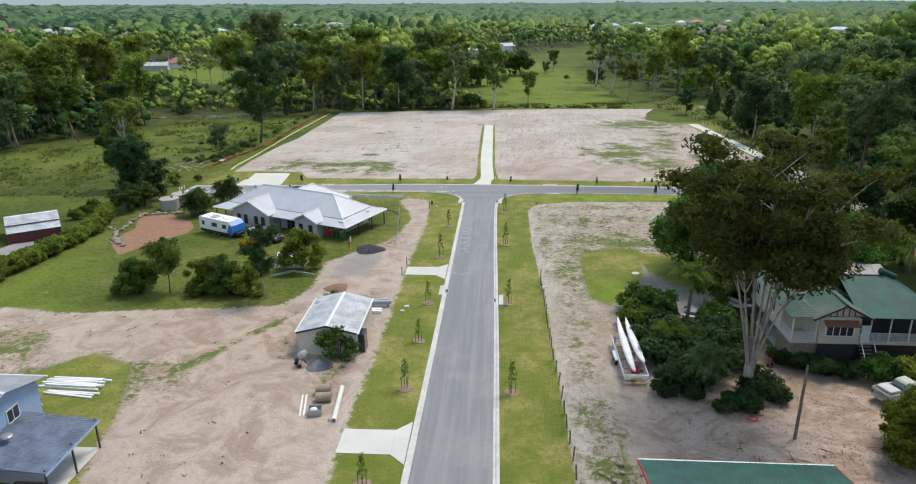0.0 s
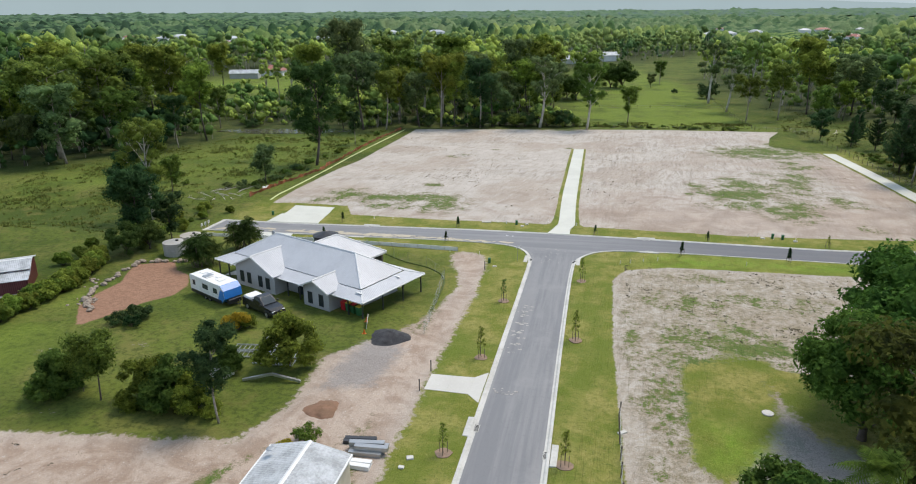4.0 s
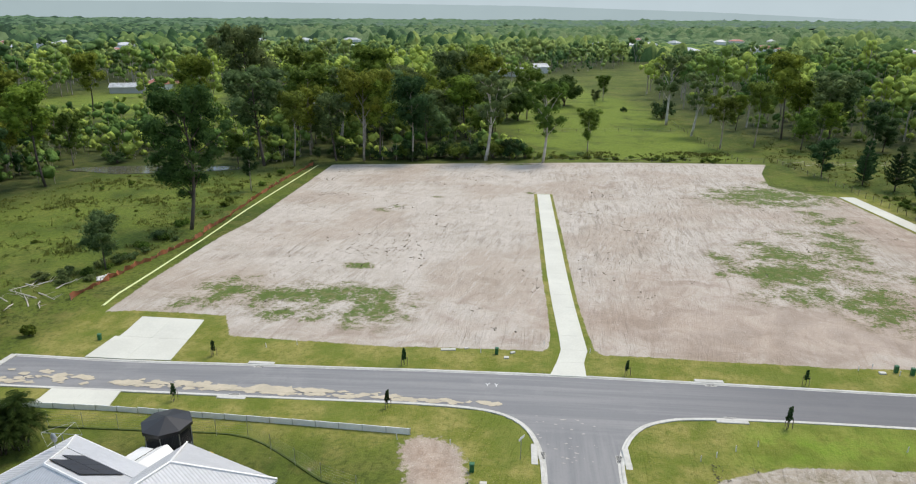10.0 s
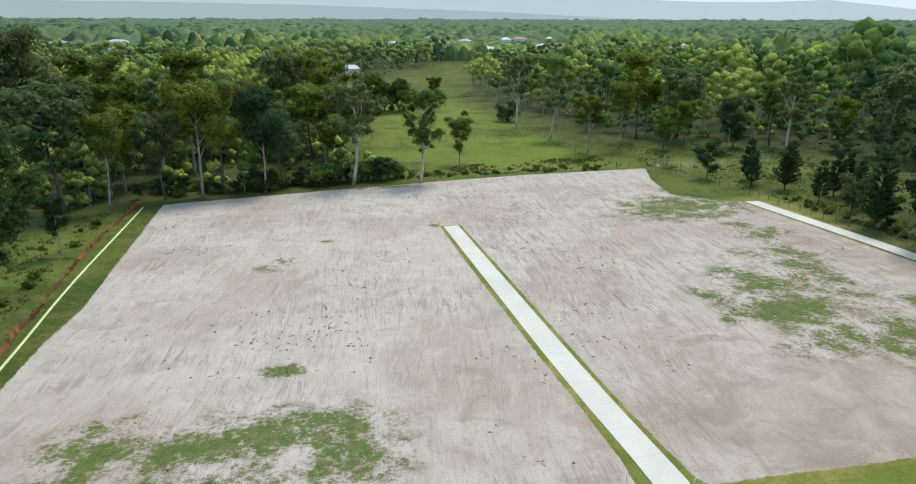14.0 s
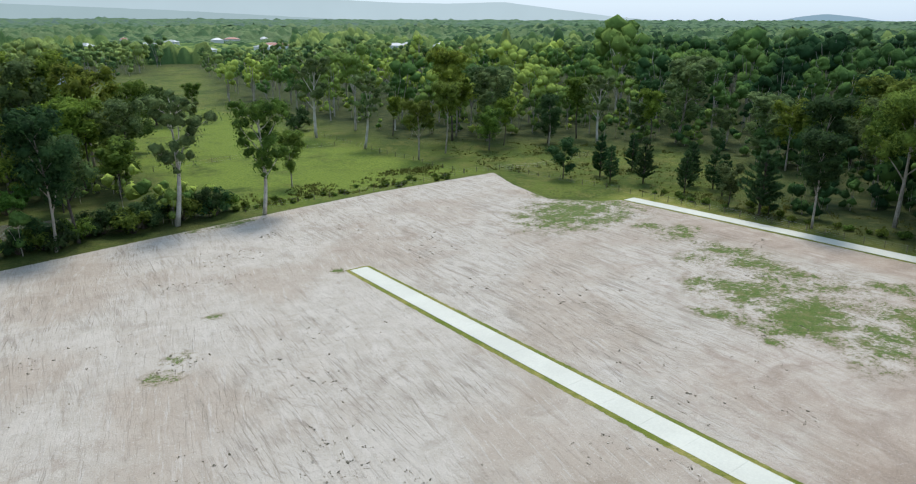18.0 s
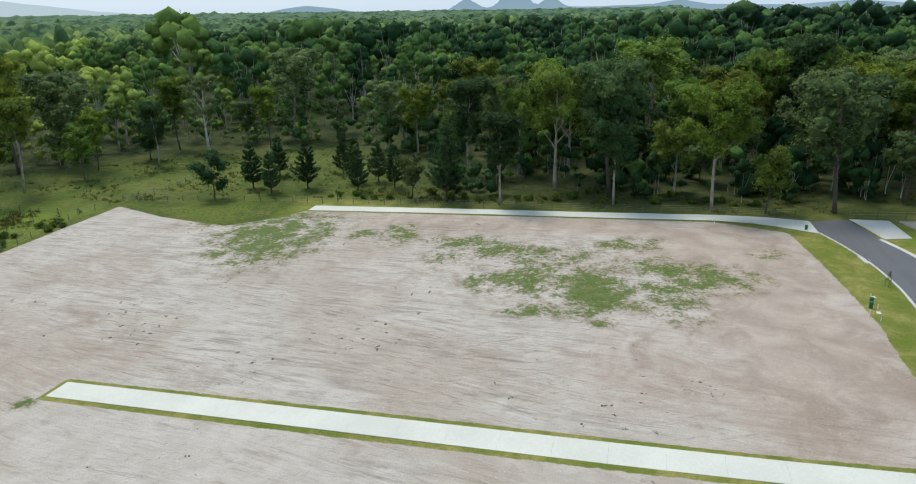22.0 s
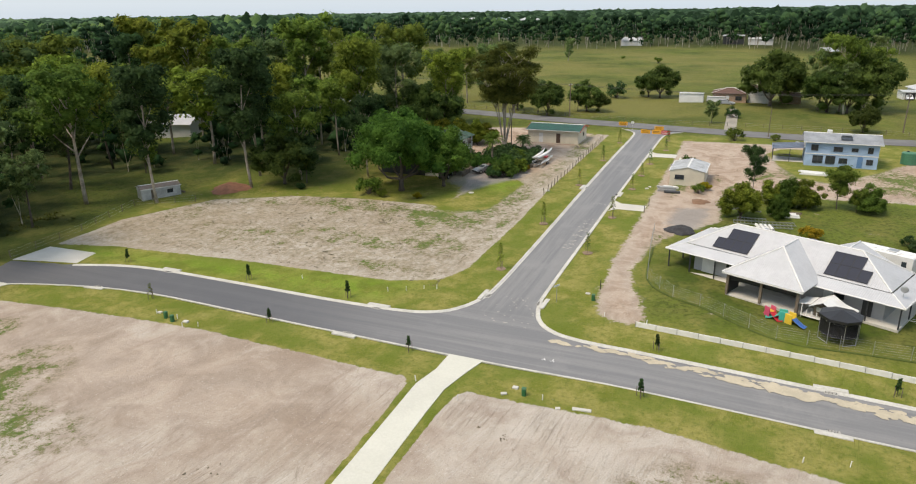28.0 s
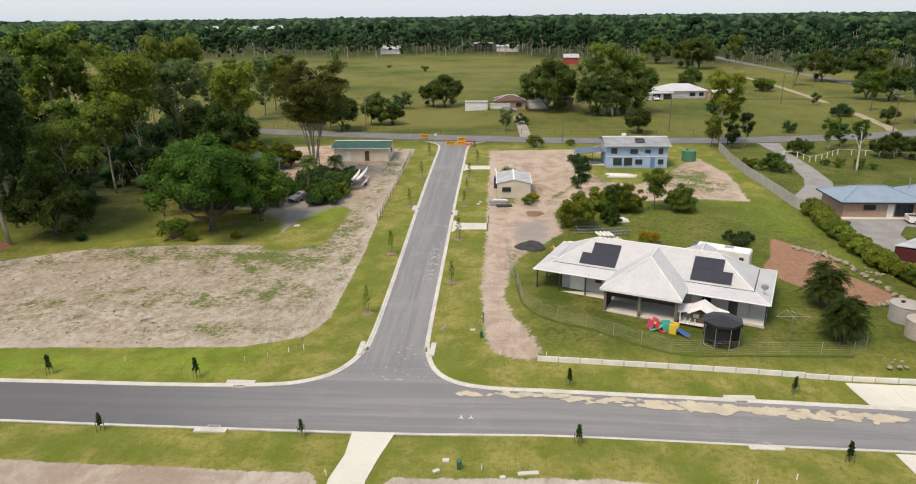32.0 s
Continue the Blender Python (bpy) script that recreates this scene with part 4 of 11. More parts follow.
WATER = nodes_of("pond_water")
_nt, _bs = WATER[1], WATER[2]
_bs.inputs["Base Color"].default_value = (0.10, 0.10, 0.075, 1)
_bs.inputs["Roughness"].default_value = 0.05
bump(_nt, _bs, noise_tex(_nt, place(_nt, True), 1.6, 4), 0.45, 0.06)
sheet("pond", POND, 0.06, 0.5, WATER[0], "still shallow pond reflecting the sky among trees", "pond", 2.0)
sheet("creek_pool", POND_N, 0.06, 0.5, WATER[0], "still creek pool behind the tree line", "pond", 2.0)


def backdrop():
    """Hazy ranges and peaks far off; azimuths clockwise from +y."""
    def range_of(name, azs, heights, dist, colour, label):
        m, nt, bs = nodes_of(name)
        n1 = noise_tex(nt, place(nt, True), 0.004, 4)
        # emission carries the painted haze, so the hills glow evenly
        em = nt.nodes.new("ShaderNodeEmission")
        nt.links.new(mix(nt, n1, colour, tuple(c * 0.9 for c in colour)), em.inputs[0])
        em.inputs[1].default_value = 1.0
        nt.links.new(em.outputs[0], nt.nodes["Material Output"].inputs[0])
        g = Geo()
        fine_az = np.arange(azs[0], azs[-1] + 0.01, 0.4)
        hs = np.interp(fine_az, azs, heights)
        vs = []
        for a, h in zip(fine_az, hs):
            h = h + (2.0 * noise.noise(Vector((a * 0.9, dist * 0.01, 0))) if h > 6 else 0)
            x, y = dist * math.sin(radians(a)), 120 + dist * math.cos(radians(a))
            vs += [(x, y, -30), (x, y, h)]
        g.add(vs, [(2 * i, 2 * i + 1, 2 * i + 3, 2 * i + 2) for i in range(len(fine_az) - 1)])
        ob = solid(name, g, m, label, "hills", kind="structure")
        return ob
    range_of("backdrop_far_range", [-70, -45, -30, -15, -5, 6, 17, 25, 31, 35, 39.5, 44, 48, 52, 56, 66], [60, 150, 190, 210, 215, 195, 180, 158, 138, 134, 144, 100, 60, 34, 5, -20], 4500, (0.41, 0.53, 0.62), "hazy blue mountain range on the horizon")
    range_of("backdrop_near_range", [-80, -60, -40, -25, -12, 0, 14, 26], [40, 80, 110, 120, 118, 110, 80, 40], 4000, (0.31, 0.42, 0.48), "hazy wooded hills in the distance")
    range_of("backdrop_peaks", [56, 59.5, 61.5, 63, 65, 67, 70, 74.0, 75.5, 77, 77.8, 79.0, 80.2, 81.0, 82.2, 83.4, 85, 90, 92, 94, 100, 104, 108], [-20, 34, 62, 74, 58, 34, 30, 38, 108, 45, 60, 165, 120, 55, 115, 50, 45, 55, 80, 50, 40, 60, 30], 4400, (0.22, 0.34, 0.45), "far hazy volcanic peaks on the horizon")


backdrop()


# ---- trees ----
def puffs(c, flat, rs, sides=6, fill=0.80):
    """Uneven closed mounds of inner foliage, one in each clump."""
    n = len(c)
    v, turn = [], rs.random((n, 1)) * 6.28
    for z, r in ((-0.85, 0.30), (-0.35, 0.92), (0.42, 0.84), (0.96, 0.14)):
        a = np.arange(sides) * 6.2832 / sides + turn
        q = fill * c[:, 3:4] * r * rs.uniform(0.5, 1.4, (n, sides))
        zz = c[:, 2:3] + fill * c[:, 3:4] * flat * (z + rs.uniform(-0.22, 0.22, (n, sides)))
        v.append(np.stack([c[:, :1] + q * np.cos(a), c[:, 1:2] + q * np.sin(a), zz], -1))
    v = np.stack(v, 1).reshape(-1, 3)
    one = []
    for j in range(3):
        for k in range(sides):
            a, b, d, e = j * sides + k, j * sides + (k + 1) % sides, (j + 1) * sides + (k + 1) % sides, (j + 1) * sides + k
            one += [(a, b, d), (a, d, e)]
    one = np.array(one)
    return v, (one[None] + (np.arange(n) * 4 * sides)[:, None, None]).reshape(-1, 3)


def leaf_quads(clumps, per, size, rs, flat=0.75, hang=0.0, rough=0.55, up=0.45, core=0, fill=0.80):
    """Pointed leaf sprays spread over the shells of clumps (x, y, z, radius), round inner mounds if core sides are given."""
    c = np.asarray(clumps, float)
    n = (1.7 * per * (c[:, 3] / c[:, 3].mean()) ** 1.6).astype(int).clip(3)
    k = np.repeat(np.arange(len(c)), n)
    d = rs.normal(size=(len(k), 3))
    d[:, 2] += 0.25
    d /= np.linalg.norm(d, axis=1, keepdims=True)
    rad = c[k, 3] * rs.uniform(0.45, 1.08, len(k)) ** 0.7
    pos = c[k, :3] + d * rad[:, None] * np.array([1, 1, flat])
    pos[:, 2] -= hang * rs.random(len(k)) * c[k, 3]
    nor = d + rs.normal(size=d.shape) * rough + np.array([0, 0, up])
    nor /= np.linalg.norm(nor, axis=1, keepdims=True)
    a = np.cross(nor, rs.normal(size=d.shape))
    a /= np.linalg.norm(a, axis=1, keepdims=True) + 1e-9
    b = np.cross(nor, a)
    s = 0.85 * size * rs.uniform(0.6, 1.35, len(k))[:, None]
    q = np.stack([pos + a * s, pos - a * s * 0.6 + b * s * 0.55, pos - a * s * 0.6 - b * s * 0.55], 1).reshape(-1, 3)
    f = np.arange(len(q)).reshape(-1, 3)
    if core:
        v, g = puffs(c, flat, rs, core, fill)
        q, f = np.concatenate([q, v]), np.concatenate([f, g + len(q)])
    return q, f


def bend(p, q, sag, rs, n=4):
    p, q = Vector(p), Vector(q)
    w = Vector(rs.normal(size=3)) * sag
    return [p.lerp(q, t) + w * math.sin(math.pi * t) for t in np.linspace(0, 1, n)]


def gum(seed, h, spread, bole=0.45, limbs=7, per=60, leaf=0.42, thin=1.0, clump=0.13, low=0.0, fine=True):
    """Eucalypt: pale bole, rising limbs, leaf clumps at their ends. Gives (trunk geometry, leaf vertices, leaf faces)."""
    rs = np.random.default_rng(seed)
    g, cl = Geo(), []
    r0 = 0.016 * h * thin
    lean = rs.normal(size=2) * 0.03 * h
    top = Vector((lean[0], lean[1], h * 0.9))
    path = bend((0, 0, -0.3), top, 0.018 * h, rs, 7)
    g.tube(path, [r0 * (1.25 - 0.16 * i) for i in range(7)], 7 if fine else 5)
    for i in range(limbs):
        t = bole + (0.97 - bole) * (i + rs.random() * 0.6) / limbs
        k = min(int(t / 0.9 * 6), 5)
        base = path[k].lerp(path[k + 1], min(1, t / 0.9 * 6 - k))
        ang = i * 2.4 + rs.random() * 0.9
        reach = spread * (0.42 + 0.5 * rs.random()) * (1.12 - 0.75 * abs(t - 0.62))
        rise = min(h * (0.13 + 0.17 * rs.random()), max(h * 0.05, h * 0.97 - base.z))
        tip = base + Vector((math.cos(ang) * reach, math.sin(ang) * reach, rise))
        limb = bend(base, tip, 0.05 * reach, rs, 4)
        g.tube(limb, [r0 * f for f in (0.42, 0.32, 0.22, 0.09)], 5 if fine else 3, False)
        for s in range(4):
            a2 = ang + (s - 1.5) * 0.75 + rs.normal() * 0.25
            fork = limb[2 if s in (0, 3) else 3]
            end = fork + Vector((math.cos(a2), math.sin(a2), 0.3 + 1.1 * rs.random())) * reach * rs.uniform(0.25, 0.5)
            if fine:
                g.tube(bend(fork, end, 0.04 * reach, rs, 3), [r0 * f for f in (0.18, 0.12, 0.05)], 4, False)
            cl.append((*end, h * clump * rs.uniform(0.8, 1.5)))
        if low and rs.random() < low:
            e = base.lerp(tip, 0.6) - Vector((0, 0, h * 0.06))
            cl.append((*e, h * clump * 0.7))
    for s in range(3):
        cl.append((top.x + rs.normal() * spread * 0.2, top.y + rs.normal() * spread * 0.2, h * (0.93 + 0.02 * s), h * clump * rs.uniform(0.7, 1.0)))
    return (g, *leaf_quads(cl, per, leaf, rs, 0.80, 0.3, core=5, fill=0.60))


def spreading_gum(seed, h, spread):
    """Old eucalypt: many pale stems fanning out from the butt to a broad flat-topped crown."""
    rs = np.random.default_rng(seed)
    g, cl = Geo(), []
    g.tube([(0, 0, -0.4), (0.05, 0, 0.8), (0.1, 0.1, 2.4)], [0.6, 0.45, 0.3], 9)
    for i in range(10):
        a = i * 2.4 + rs.normal() * 0.3
        k = 0.22 + 0.72 * (i + 0.5) / 10
        low = Vector((0.3 * math.cos(a), 0.3 * math.sin(a), 1.2 + 0.2 * rs.random()))
        tip = Vector((spread * k * math.cos(a), spread * k * math.sin(a), h * (0.90 - 0.30 * k * k + 0.05 * rs.normal())))
        stem = bend(low, tip, 0.5, rs, 7)
        for p, t in zip(stem, np.linspace(0, 1, 7)):
            p.x, p.y = p.x * (0.45 + 0.55 * t), p.y * (0.45 + 0.55 * t)
            p.z += 0.8 * math.sin(math.pi * t) * k
        g.tube(stem, [0.13 * f for f in (1.1, 0.9, 0.76, 0.62, 0.46, 0.3, 0.12)], 7, False)
        for j in range(11):
            f = stem[3 + j % 4]
            b = a + rs.normal() * 1.1
            e = f + Vector((math.cos(b), math.sin(b), 0.55 + 0.6 * rs.random())) * rs.uniform(1.3, 2.9)
            e.z = max(e.z, h * (0.54 + 0.10 * rs.random()))
            g.tube(bend(f, e, 0.2, rs, 4), [0.07, 0.055, 0.04, 0.015], 5, False)
            cl.append((*e, rs.uniform(1.1, 2.1)))
    return (g, *leaf_quads(cl, 165, 0.22, rs, 0.52, 0.25, core=6, fill=0.56))


def dome(seed, h, spread, per=90, leaf=0.34, clumps=30, trunk=0.12, r0=None, low=0.0):
    """Broad dense tree: several unequal leafy lobes on rising limbs."""
    rs = np.random.default_rng(seed)
    g, cl = Geo(), []
    r0 = r0 or 0.03 * h
    fork = Vector((0, 0, h * trunk))
    g.tube([(0, 0, -0.3), fork * 0.5, fork], [r0 * 1.4, r0, r0 * 0.95], 8)
    lobes = []
    for i in range(6):
        a, k = i * 1.2 + rs.normal() * 0.3, rs.uniform(0.38, 0.62) if i else 0.1
        z = h * (rs.uniform(0.44, 0.68) - low) if i else h * (0.72 - low * 0.6)
        lobes.append((Vector((spread * k * math.cos(a), spread * k * math.sin(a), z)), spread * rs.uniform(0.40, 0.56), h * rs.uniform(0.22, 0.34)))
        g.tube(bend(fork, lobes[-1][0], 0.05 * h, rs, 4), [r0 * f for f in (0.6, 0.42, 0.28, 0.1)], 6, False)
    for i in range(clumps):
        c, rx, rz = lobes[i % 6]
        d = rs.normal(size=3)
        d[2] = abs(d[2]) * 1.1 - 0.45
        d /= np.linalg.norm(d)
        cl.append((c.x + d[0] * rx, c.y + d[1] * rx, c.z + d[2] * rz, spread * rs.uniform(0.20, 0.34)))
    return (g, *leaf_quads(cl, per, leaf, rs, 0.8, core=5, fill=0.68))


def conifer(seed, h, spread, per=34, leaf=0.42):
    """Young pine: open whorls of upswept branches, each a foxtail of long needles."""
    rs = np.random.default_rng(seed)
    g, Q = Geo(), []
    lean = rs.normal(size=2) * 0.015 * h
    g.tube([(0, 0, -0.2), (lean[0] * .5, lean[1] * .5, h * 0.5), (lean[0], lean[1], h * 0.98)], [0.017 * h, 0.011 * h, 0.02], 6)

    def foxtail(p, q, n, w):
        d = np.array(q - p)
        length = np.linalg.norm(d)
        d /= length
        for _ in range(n):
            c = np.array(p) + d * length * (1.06 * rs.random() ** 0.8)
            o = rs.normal(size=3)
            o -= d * o.dot(d)
            o /= np.linalg.norm(o)
            tip = c + (o * 0.75 + d * 0.8 + np.array([0, 0, 0.2])) * w * rs.uniform(0.6, 1.2)
            side = np.cross(tip - c, rs.normal(size=3))
            side *= 0.26 * w / np.linalg.norm(side)
            Q.extend([c - side, c + side, tip])
    for j in range(11):
        t = 0.12 + 0.78 * j / 10 + rs.normal() * 0.012
        r = spread * (1.12 - 0.95 * t) * (0.75 if j == 0 else 1.0)
        n = 6 if j < 8 else 4
        for i in range(n):
            a = i * 6.283 / n + j * 0.9 + rs.normal() * 0.25
            w = r * rs.uniform(0.62, 1.15)
            foot = Vector((lean[0] * t, lean[1] * t, h * t))
            e = foot + Vector((math.cos(a) * w, math.sin(a) * w, w * rs.uniform(0.35, 0.75) + 0.1))
            g.tube([foot, tuple(e)], [0.045, 0.015], 4, False)
            foxtail(foot.lerp(e, 0.22), e, int(per * (0.5 + w / spread)), leaf)
            for sgn in (-1, 1):
                m = foot.lerp(e, 0.5)
                foxtail(m, m + Vector((math.cos(a + sgn * 0.7), math.sin(a + sgn * 0.7), 0.5)) * w * 0.4, per // 3, leaf * 0.9)
    foxtail(Vector((lean[0], lean[1], h * 0.86)), Vector((lean[0], lean[1], h)), per, leaf * 0.8)
    q = np.array(Q)
    return g, q, np.arange(len(q)).reshape(-1, 3)


def shrub(seed, h, spread, per=70, leaf=0.2, clumps=10):
    rs = np.random.default_rng(seed)
    g, cl = Geo(), []
    for i in range(clumps):
        a, k = i * 2.4, math.sqrt(rs.random())
        p = (spread * k * math.cos(a) * 0.8, spread * k * math.sin(a) * 0.8, h * (0.28 + 0.5 * rs.random() * (1.15 - 0.5 * k)))
        cl.append((*p, spread * rs.uniform(0.28, 0.45)))
        g.tube(bend((0, 0, -0.1), p, 0.05, rs, 3), [0.05, 0.035, 0.012], 4, False)
    return (g, *leaf_quads(cl, per, leaf, rs, 0.85, core=5, fill=0.5))


class Species:
    def __init__(self, name, made, bark, leaf, label, category="tree"):
        g, q, f = made
        self.name, self.label, self.category = name, label, category
        self.trunk = g.mesh("trunk", bark, True)
        self.crown = quick_mesh("crown", q, f, leaf, True)

    def plant(self, x, y, k=1.0, turn=0.0, group="", label="", squash=1.0, kz=None):
        root = thing(self.name, pose(x, y, gz(x, y), 0, 0, turn) @ Matrix.Diagonal((k * squash, k * squash, kz or k, 1)), label or self.label, self.category, group)
        part("trunk", self.trunk, None, root)
        part("crown", self.crown, None, root)
        return root


GUM_FORMS = ((1, 4.0, .34, .8, .086, .5), (2, 3.5, .44, .72, .078, .4), (3, 4.6, .32, .9, .088, .6), (4, 3.1, .30, .65, .074, .8), (5, 4.2, .28, .8, .09, .8), (6, 3.0, .44, .7, .08, .6), (7, 4.8, .36, .95, .09, .6), (8, 3.8, .22, .75, .092, 1))


def gum_kinds(per, leaf, fine):
    return [Species("gum_tree", gum(s, 18, sp, bole, 10, per, leaf, th, cl, lo, fine), BARK_PALE if s % 3 else BARK_DARK, (LEAF_GUM, LEAF_YELLOW, LEAF_GUM, LEAF_GREY, LEAF_DARK)[s % 5],
                    "tall eucalyptus with pale trunk and open olive crown") for s, sp, bole, th, cl, lo in GUM_FORMS]


GUMS, GUMS_LIGHT = gum_kinds(60, 0.31, True), gum_kinds(30, 0.42, False)
WHITE_GUM = Species("white_gum_tree", gum(21, 18, 4.4, .32, 11, 22, 0.26, 1.15, .070, .3), mat("white_bark", (0.58, 0.53, 0.46), (0.36, 0.32, 0.27), 0.9, 6, 0.9), LEAF_GREY, "white-limbed eucalyptus with sparse grey-green crown")
WEEPING = Species("white_gum_tree", gum(23, 18, 3.6, .24, 14, 46, 0.24, 1.05, .066, .6), WHITE_GUM.trunk.materials[0], LEAF_GUM, "pale multi-limbed eucalyptus with drooping olive foliage")
ACACIA = [Species("wattle_tree", gum(s, 9, 2.6, .22, 7, 26, 0.33, .9, .14, .9, False), BARK_DARK, l, "small dense bushy native tree with dark trunk") for s, l in ((31, LEAF_GREY), (32, LEAF_GUM), (33, LEAF_DARK))]
SCRUB = [Species("scrub_bush", shrub(s, 3.2, 1.9, 46, .22, 12), BARK_DARK, l, "dense rounded bush at the wood's edge", "bush") for s, l in ((41, LEAF_DARK), (42, LEAF_GUM), (43, LEAF_GREEN))]
PINES = [Species("pine_tree", conifer(s, 9, 2.5, 34, .44), BARK_DARK, LEAF_PINE, "young dark green pine with upswept bushy branches in the paddock") for s in (51, 52)]
LEAF_MANGO = leaf_mat("mango_leaf", (0.024, 0.066, 0.012), (0.205, 0.330, 0.058))
MANGO = Species("mango_tree", dome(61, 12, 5.9, 150, .27, 72, .14, None, .05), BARK_DARK, LEAF_MANGO, "broad dense mango tree with lumpy deep green crown")
FIG = Species("fig_tree", dome(62, 9, 4.8, 56, .30, 66, .10, None, .08), BARK_DARK, leaf_mat("fig_leaf", (0.012, 0.032, 0.010), (0.165, 0.225, 0.052)), "dense dark green rounded shade tree")
GARDEN = [Species("garden_tree", dome(s, 5.5, 2.6, 90, .20, 40, .08, None, .16), BARK_DARK, l, "bushy green garden tree on the lawn") for s, l in ((63, LEAF_GREEN), (64, LEAF_YELLOW), (65, LEAF_GREEN))]
BUSHY = [Species("garden_tree", dome(s, 5.5, 2.5, 100, .19, 56, .05, None, .27), BARK_DARK, l, "dense bushy garden tree with foliage down to the grass") for s, l in ((67, LEAF_GREEN), (68, LEAF_YELLOW))]
YOUNG = Species("young_tree", gum(66, 5.4, 1.25, .30, 7, 70, 0.17, .8, .13, .6), BARK_DARK, LEAF_GUM, "slender young leafy tree on the lawn")
BIG_GUM = Species("big_gum_tree", spreading_gum(71, 20.5, 6.0), mat("shaded_bark", (0.40, 0.35, 0.29), (0.20, 0.17, 0.14), 0.8, 5, 0.9), leaf_mat("old_gum_leaf", (0.016, 0.027, 0.007), (0.150, 0.165, 0.034)), "huge old eucalyptus with several pale limbs and broad dark crown")
SNAG = Species("dead_tree", gum(74, 10, 2.0, .5, 4, 1, 0.12, 1.5, .04), mat("dead_bark", (0.56, 0.52, 0.46), (0.38, 0.34, 0.30), 0.9, 6, 0.9), LEAF_GREY, "bare dead pale tree trunk in a shrub bed")
TALL_DARK = Species("tall_tree", gum(77, 26, 7.0, .20, 17, 90, 0.36, .8, .066, 1.0), BARK_DARK, leaf_mat("deep_green_leaf", (0.012, 0.030, 0.010), (0.130, 0.205, 0.052)), "tall dark green native tree with dense layered crown")
DARK_CONE = Species("dark_tree", gum(78, 11, 2.5, .12, 13, 70, 0.22, .8, .085, 1.0), BARK_DARK, LEAF_DARK, "dark dense pointed native tree at the paddock corner")
GREEN_DOME = Species("shade_tree", dome(69, 10, 4.6, 130, .25, 60, .10, None, .06), BARK_DARK, LEAF_MANGO, "dense fresh green shade tree beside the timber house")
PLUME = Species("casuarina_tree", gum(72, 20, 3.6, .12, 16, 95, 0.30, .8, .085, .6), BARK_PALE, LEAF_GUM, "tall slender native tree with drooping feathery foliage")

_r = random.Random(3)
